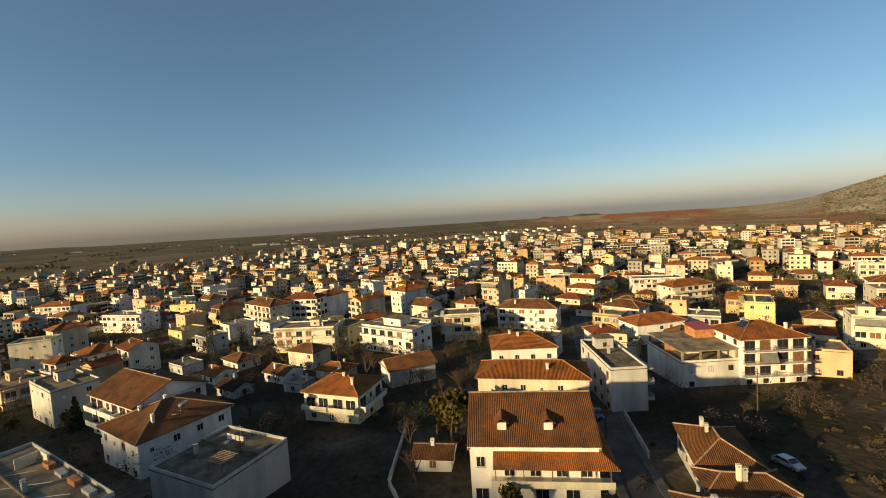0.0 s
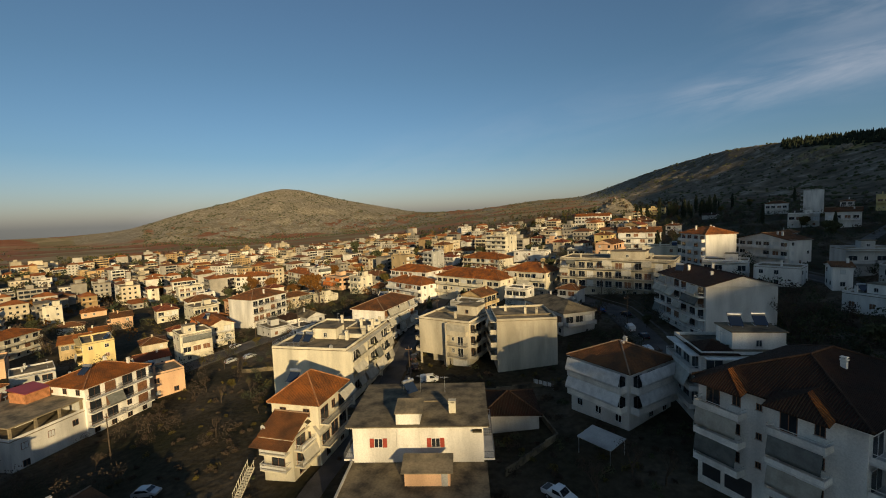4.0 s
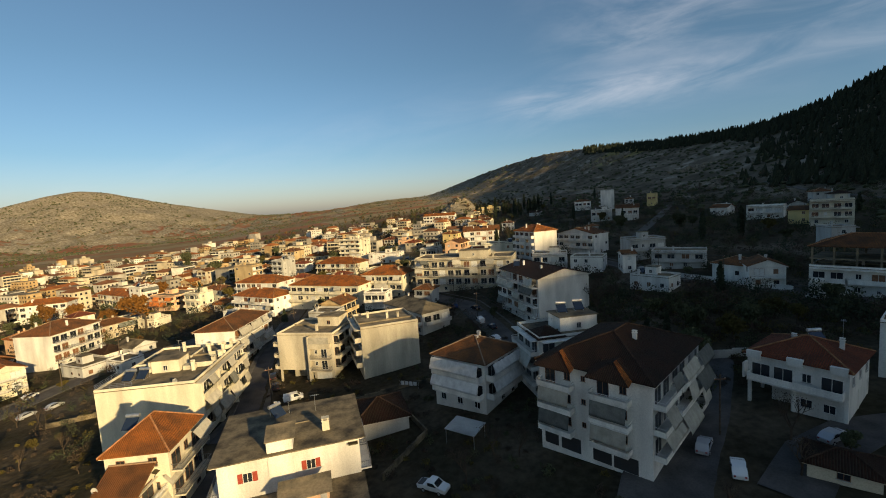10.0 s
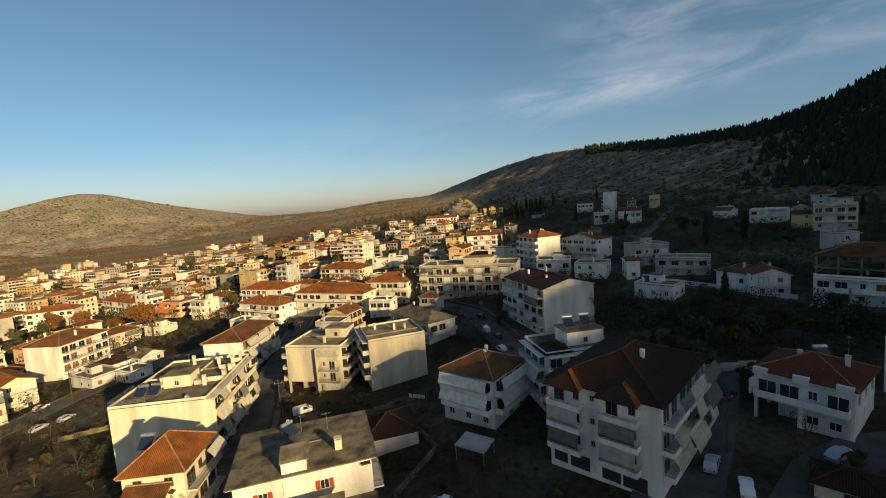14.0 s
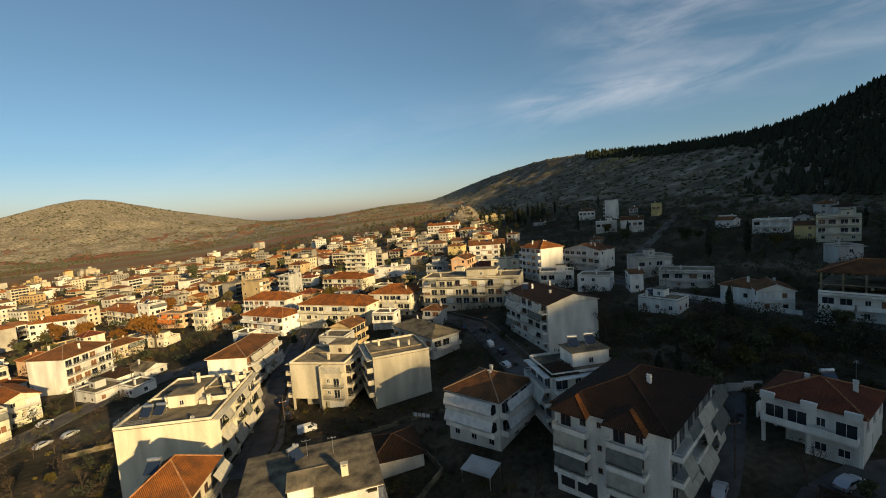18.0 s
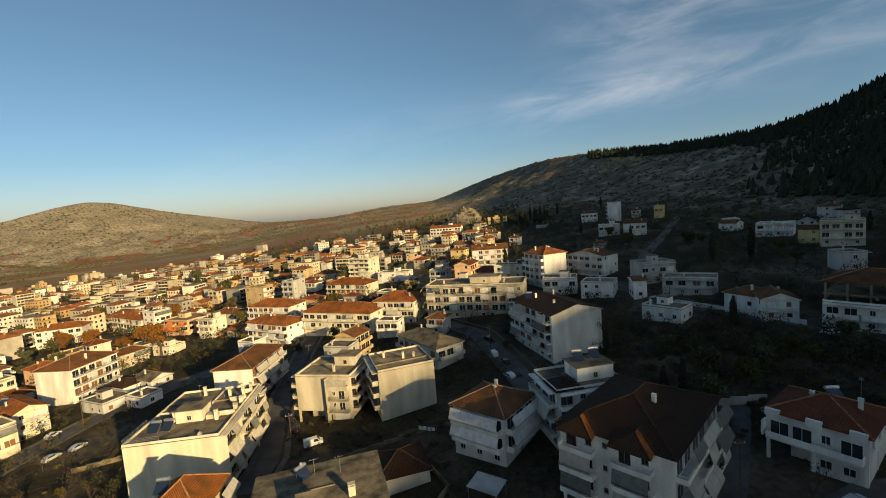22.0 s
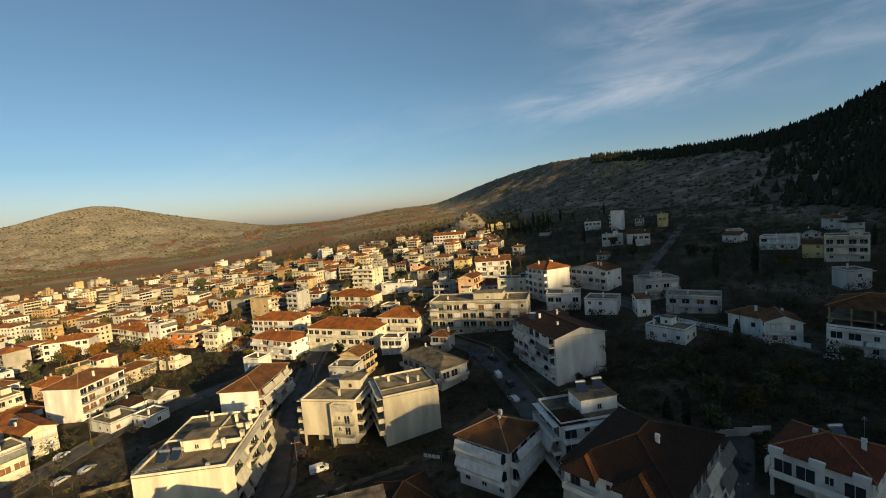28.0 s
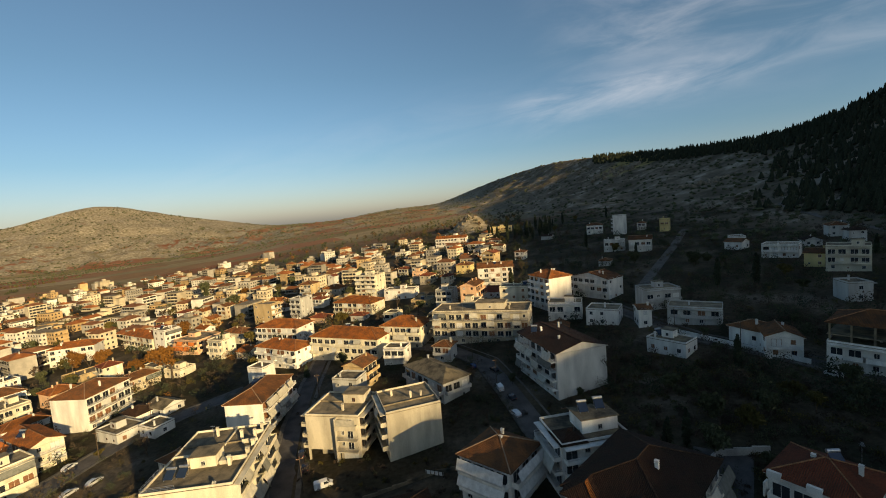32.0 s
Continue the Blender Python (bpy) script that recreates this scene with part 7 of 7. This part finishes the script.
for x0, x1, y0, y1, hh in ((3.2, 5.6, -4.4, -2.8, 0.9), (5.0, 8.7, -3.2, -3.0, 1.0), (5.0, 8.7, 4.0, 4.2, 1.0), (-8.7, -3.4, 0.6, 0.8, 0.5), (1.0, 1.2, 4.0, 12.2, 0.4), (6.0, 8.7, 8.2, 8.4, 1.0)):
    part("roof_wall", boxes((x0, x1, y0, y1, ZP, ZP + hh)), CREAM, B_P)
bm = bmesh.new()
for a, b in (((-8.8, -12.4), (-2.2, -12.4)), ((-8.8, -12.4), (-8.8, -4.0))):
    for z in (0.75, 1.05, 1.35):
        bar(bm, (*a, ZP + z), (*b, ZP + z), 0.03)
    for k in range(6):
        x, y = a[0] + (b[0] - a[0]) * k / 5, a[1] + (b[1] - a[1]) * k / 5
        bar(bm, (x, y, ZP + 0.4), (x, y, ZP + 1.37), 0.03)
part("roof_rail", bm, STEEL, B_P, "grey steel roof rail")
for x, y in ((-5.6, -7.5), (-3.2, -7.2)):
    solar_heater(local(B_P) @ pose(x, y, ZP, 0, 0, -8))
for k in range(1, 4):
    part("pillar", boxes((8.95, 10.3, -12.5, -12.2, 0.2, ZP - 0.3)) if k == 1 else boxes((8.95, 10.3, -12.5 + 8.3 * (k - 1), -12.25 + 8.3 * (k - 1), 0.2, ZP - 0.3)), CREAM, B_P)

# block on columns: one blank half, one stack of balconies, garage door
ST_B = (9.1 - B_B1.matrix_basis.translation.z) / 4
CACHE["wall_now"], CACHE["edge_now"] = CREAM_DIM, FRAME
for k in range(1, 4):
    add_balcony(B_B1, pose(4.3, -7.0, k * ST_B + 0.05), 5.4, 1.3, "bars" if k < 3 else "solid", (CANVAS, -2.6, 2.6) if k == 3 else None, 0.05, 1.6, ST_B)
    add_window(B_B1, pose(4.9, -7.0, k * ST_B + 0.12), 1.6, 2.2)
    add_window(B_B1, pose(2.8, -7.0, k * ST_B + 1.1), 0.8, 1.0)
part("garage", boxes((1.8, 7.3, -6.9, -2.0, -1.0, ST_B - 0.2)), CREAM_DIM, B_B1)
part("garage_door", boxes((2.6, 6.6, -6.98, -6.9, 0.0, 2.4)), FRAME, B_B1, "white roller garage door")
part("side_wall", boxes((1.2, 1.6, -8.3, -7.0, 0.2, 9.0 - B_B1.matrix_basis.translation.z)), CREAM_DIM, B_B1)

# gabled house: small red hood over the gable window, tiled skirt roof, outside stair
EO = 3.4 - B_O2.matrix_basis.translation.z
add_window(B_O2, pose(2.7, 0.2, EO - 0.6, 0, 0, 90), 0.8, 0.9)
bm = bmesh.new()
slab_from(bm, [((2.6, -0.6, EO + 0.75), (2.6, 1.0, EO + 0.75), (3.4, 1.0, EO + 0.4), (3.4, -0.6, EO + 0.4))], 0.06)
part("window_hood", bm, TILE_R, B_O2, "small red tiled window hood")
bm = bmesh.new()
slab_from(bm, [((-3.6, -6.0, EO - 1.25), (3.2, -6.0, EO - 1.25), (3.2, -3.85, EO - 0.45), (-3.6, -3.85, EO - 0.45))], 0.1)
bmesh.ops.recalc_face_normals(bm, faces=bm.faces[:])
uv_roof(bm)
part("skirt_roof", bm, TILE_B, B_O2, "brown tiled skirt roof over the balcony")
for k in range(12):
    part("stair_tread", cached("tread", lambda: to_mesh("stair_tread", boxes((-0.5, 0.5, -0.17, 0.17, -0.05, 0.05)), CREAM)), None, B_O2, m=pose(-3.4, -9.4 + 0.3 * k, 0.2 + 0.27 * k))
bm = bmesh.new()
for s in (-0.55, 0.55):
    bar(bm, (-3.4 + s, -9.5, 1.2), (-3.4 + s, -5.9, 4.4), 0.04)
    bar(bm, (-3.4 + s, -9.5, 0.05), (-3.4 + s, -5.9, 3.25), 0.07)
    for k in range(9):
        bar(bm, (-3.4 + s, -9.4 + 0.42 * k, 0.2 + 0.38 * k), (-3.4 + s, -9.4 + 0.42 * k, 1.25 + 0.38 * k), 0.03)
part("stair_rail", bm, CREAM, B_O2, "cream iron stair rail")
solar_heater(local(B_O) @ pose(-3.4, 0.2, 7.2 - B_O.matrix_basis.translation.z + 0.8, 0, 0, 0))
dish(local(B_O2) @ pose(-3.0, -3.2, EO - 0.2))

# red-roofed house: its lower floor stands under one half only
SR = (13.0 - B_R.matrix_basis.translation.z) / 2
part("lower_floor", boxes((-0.4, 5.9, -5.7, 5.7, -3, SR - 0.2)), WHITE, B_R)
CACHE["edge_now"] = FRAME
for x in (1.4, 4.0):
    add_window(B_R, pose(x, -5.7, 1.2), 1.4, 1.2)

HR = 13.0 - B_R.matrix_basis.translation.z
for x in (-5.0, 0.1, 5.0):
    part("eave_parapet", cached("eave_block", lambda: to_mesh("eave_parapet", boxes((-0.95, 0.95, -0.35, 0.25, -0.75, 0.35)), WHITE)), None, B_R, m=pose(x, -6.1, HR))
part("balcony_side", boxes((-6.2, -5.95, -7.2, -5.7, SR + 0.05, SR + 2.4)), WHITE, B_R)

# tile-roofed low houses: hips set in pale mortar
for ob, w, d, e in ((B_Y1, 11.2, 8, -1.8), (B_Y2, 9.6, 4.4, -1.8)):
    chimney(ob, -1.0, -1.0, e - ob.matrix_basis.translation.z + 0.6, 1.6, 0.25, CREAM)

# open concrete block: brick stair head with a red sheet roof
WW, WD, WZ = 13.7, 17.0, 9.6 - 3.1
open_frame(B_W, WW - 0.6, WD - 0.6, WZ + 0.1, 1, 3.1)
zt = 9.7
part("stair_head", boxes((2.0, 6.6, 1.0, 6.0, zt, zt + 2.2)), BRICK, B_W, "bare hollow-brick stair head")
bm = bmesh.new()
slab_from(bm, [((1.7, 0.7, zt + 2.25), (6.8, 0.7, zt + 2.25), (6.8, 6.2, zt + 2.9), (1.7, 6.2, zt + 2.9))], 0.1)
part("sheet_roof", bm, SHEET_R, B_W, "dark red sheet roof")

# half-built block: two open floors under a finished tile roof
FH = 12.2 - 6.2
open_frame(B_F, 21.4, 13.4, FH + 0.1, 2, 3.1, False)
CACHE["wall_now"] = WHITE
roof_part(B_F, 21.4, 13.4, FH + 6.4, 2.6, "hip", TILE_B, 0.6)

# cluttered terrace: pergola, laundry and low walls
m3 = local(B_U3)
pg = thing("pergola", "small timber pergola with slatted roof on a terrace", "pergola", m3 @ pose(3.6, -2.5, 6.6))
for x in (-1.4, 1.4):
    for y in (-1.2, 1.2):
        part("post", cached("pg_post", lambda: to_mesh("post", boxes((-0.06, 0.06, -0.06, 0.06, 0, 2.0)), WOOD)), None, pg, m=pose(x, y, 0))
for k in range(9):
    part("slat", cached("pg_slat", lambda: to_mesh("slat", boxes((-1.7, 1.7, -0.06, 0.06, 0, 0.06)), MORTAR)), None, pg, m=pose(0, -1.4 + 0.35 * k, 2.0))


def washing_line(m, where):
    t = thing("washing_line", "washing line with white laundry " + where, "washing line", m, "washing lines")
    for x in (-2.2, 2.2):
        bm = bmesh.new()
        bar(bm, (x, 0, 0), (x, 0, 1.7), 0.03)
        part("post", bm, STEEL, t)
    bm = bmesh.new()
    bar(bm, (-2.2, 0, 1.62), (2.2, 0, 1.62), 0.012, n=4)
    part("line", bm, BLACKP, t)
    for k in range(4):
        part("sheet", boxes((-2.0 + k, -1.2 + k, -0.02, 0.02, 0.7 + 0.1 * (k % 2), 1.6)), FRAME, t)


washing_line(m3 @ pose(-1.0, 3.5, 6.6), "on a flat roof terrace")
washing_line(pose(-12.0, 90.6, gz(-12.0, 90.6), 0, 0, -20), "in a bare yard between blocks")
m4 = local(B_U4)
Z4 = 4.2 - B_U4.matrix_basis.translation.z + 0.12
for k in range(3):
    bm = bmesh.new()
    bar(bm, (-11.0 + 5 * k, -4.6 + 0.5 * k, Z4 + 0.06), (-3.0 + 5.5 * k, 3.6, Z4 + 0.06), 0.05)
    tagged(part("roof_pipe", bm, FRAME, None, m=m4), "white pipe laid across a flat roof", "pipe", "roof pipes")
part("roof_frame", boxes((-6.2, -6.0, 2.2, 5.0, Z4, Z4 + 1.5), (-6.2, -3.2, 4.8, 5.0, Z4, Z4 + 1.5)), CREAM, B_U4, "low white roof screen")
for k in range(5):
    part("roof_panel", boxes((-8 + 4.2 * k, -6.5 + 4.2 * k + 0.8, 4.4, 5.2, Z4, Z4 + 0.5 + 0.2 * (k % 2))), BRICK if k % 2 else GREYW, B_U4, "low brick or block upstand")

# carport with a white sheet roof
cp = thing("carport", "low carport with pale corrugated sheet roof", "carport", pose(-0.4, 67.7, gz(-0.4, 67.7), 0, 0, -32))
bm = bmesh.new()
slab_from(bm, [((-2.8, -2.0, 2.3), (2.8, -2.0, 2.3), (2.8, 2.0, 2.7), (-2.8, 2.0, 2.7))], 0.08)
part("roof", bm, GREYW, cp)
for x in (-2.6, 2.6):
    for y in (-1.8, 1.8):
        part("post", cached("cp_post", lambda: to_mesh("post", boxes((-0.05, 0.05, -0.05, 0.05, -0.4, 2.35)), STEEL)), None, cp, m=pose(x, y, 0))


# ---- street furniture and boundary walls ----
def pole_template():
    t = thing("utility_pole", "tall wooden utility pole with crossarm", "pole", pose(0, 0, 0), "poles along the streets")
    bm = bmesh.new()
    bar(bm, (0, 0, -0.5), (0, 0, 9.0), 0.14, 0.09, n=8)
    part("mast", bm, BARK, t)
    part("crossarm", boxes((-0.8, 0.8, -0.06, 0.06, 8.2, 8.32)), WOOD, t)
    for x in (-0.7, 0, 0.7):
        bm = bmesh.new()
        bar(bm, (x, 0, 8.32), (x, 0, 8.5), 0.05, n=8)
        part("insulator", bm, FRAME, t)
    return t


POLE = pole_template()
for k, (x, y, rot) in enumerate(((-43.2, 92, 20), (-49.3, 116, 20), (-56, 142, 20), (5.5, 131, 15), (-1.5, 155, 30), (19, 97, 10), (-70, 20.4, 90), (-95, 22, 90), (-121, 26.5, 90), (-120, 122, 10), (-116, 140, 30), (70, 150, 40), (80, 130, 40), (-88, 53, 0), (36, 60, 0))):
    if k:
        copy_thing(POLE, pose(x, y, gz(x, y), 0, 0, rot))
    else:
        POLE.matrix_basis = pose(x, y, gz(x, y), 0, 0, rot)


def yard_wall(pts, h=1.2, t=0.2, material=None, label="low rendered yard wall"):
    """A garden wall that steps along with the ground, one panel at a time."""
    w = thing("yard_wall", label, "wall", pose(pts[0][0], pts[0][1], gz(*pts[0])), "yard walls")
    for (x0, y0), (x1, y1) in zip(pts, pts[1:]):
        n = max(1, int(math.hypot(x1 - x0, y1 - y0) / 3))
        for k in range(n):
            a = Vector((x0 + (x1 - x0) * k / n, y0 + (y1 - y0) * k / n, 0))
            b = Vector((x0 + (x1 - x0) * (k + 1) / n, y0 + (y1 - y0) * (k + 1) / n, 0))
            z = max(gz(a.x, a.y), gz(b.x, b.y))
            ln = (b - a).length
            mid = (a + b) / 2
            m = w.matrix_basis.inverted() @ pose(mid.x, mid.y, z, 0, 0, math.degrees(math.atan2(b.y - a.y, b.x - a.x)))
            me = boxes((-ln / 2 + 0.003, ln / 2 - 0.003, -t / 2, t / 2, -1.2, h), (-ln / 2 + 0.003, ln / 2 - 0.003, -t / 2 - 0.05, t / 2 + 0.05, h, h + 0.08))
            part("panel", me, material or GREYW, w, m=m)


yard_wall([(70.5, 148), (80, 130.5), (88.5, 114.5)], 1.5, material=WHITE, label="white rendered wall above the road")
yard_wall([(-71, 20.3), (-92, 21.8), (-118, 25.5)], 1.1)
yard_wall([(-70, 27), (-88, 28.2)], 1.1)
yard_wall([(-40, -2), (-62, -14), (-84, -16)], 0.9)
yard_wall([(37, 76), (46, 84), (56, 83)], 1.4)
yard_wall([(-100, 96), (-78, 103), (-74, 96)], 1.0, material=CONC_D)
yard_wall([(-34, 84), (-12, 92), (2, 93)], 0.6, material=CONC_D)
yard_wall([(-14, 84), (-7, 71), (-13, 60)], 0.9, material=CONC_D)


def balcony_plants(ob, spots, seed):
    """Pots of leafy plants along a balcony's edge."""
    rng = random.Random(seed)
    for x, y, z, n in spots:
        for k in range(n):
            V, F = [], []
            leaf_quads(V, F, rng, 0, 0, rng.uniform(0.1, 0.35), 0.32, 0.3, 14, 0.16)
            tagged(part("plant", raw_mesh("plant", V, F, LEAF_G), None, ob, "green potted balcony plant", pose(x, y, z + 0.95, 0, 0, 90) @ pose(rng.uniform(-1.9, 1.9), rng.uniform(-0.1, 0.1), 0)), kind="stuff")


def side_spots(w, d, h, storeys, levels, xs):
    return [(w / 2 + 1.4, q, k * h / storeys, 4) for k in levels for q in xs]


balcony_plants(B_L, side_spots(14.5, 19.3, 3.1 - B_L.matrix_basis.translation.z, 4, (1, 2, 3), (-6.2, 0.2, 6.4)), 3)
balcony_plants(B_P, side_spots(17.9, 25, 8.1 - B_P.matrix_basis.translation.z, 4, (1, 2, 3), (-8, 0.5)), 4)
balcony_plants(B_H, side_spots(16, 20.9, HH, 4, (1, 2), (-6, 1, 7)), 5)


def cable(points, label="black overhead cable sagging between poles"):
    t = thing("overhead_cable", label, "cable", pose(0, 0, 0), "overhead cables")
    for a, b in zip(points, points[1:]):
        bm = bmesh.new()
        n = 8
        sag = (Vector(a) - Vector(b)).length * 0.025
        pts = [Vector(a).lerp(Vector(b), k / n) - Vector((0, 0, sag * 4 * (k / n) * (1 - k / n))) for k in range(n + 1)]
        for p, q in zip(pts, pts[1:]):
            bar(bm, p, q, 0.022, n=4)
        part("span", bm, BLACKP, t)


def pole_top(x, y, o=0.0):
    return (x + o, y, gz(x, y) + 8.48)


for o in (-0.65, 0.65):
    cable([pole_top(-43.2, 92, o), pole_top(-49.3, 116, o), pole_top(-56, 142, o)])
    cable([(x, y + o, z) for x, y, z in (pole_top(-70, 20.4), pole_top(-95, 22), pole_top(-121, 26.5))])
    cable([pole_top(70, 150, o), pole_top(80, 130, o)])
    cable([pole_top(19, 97, o), pole_top(5.5, 131, o), pole_top(-1.5, 155, o)])
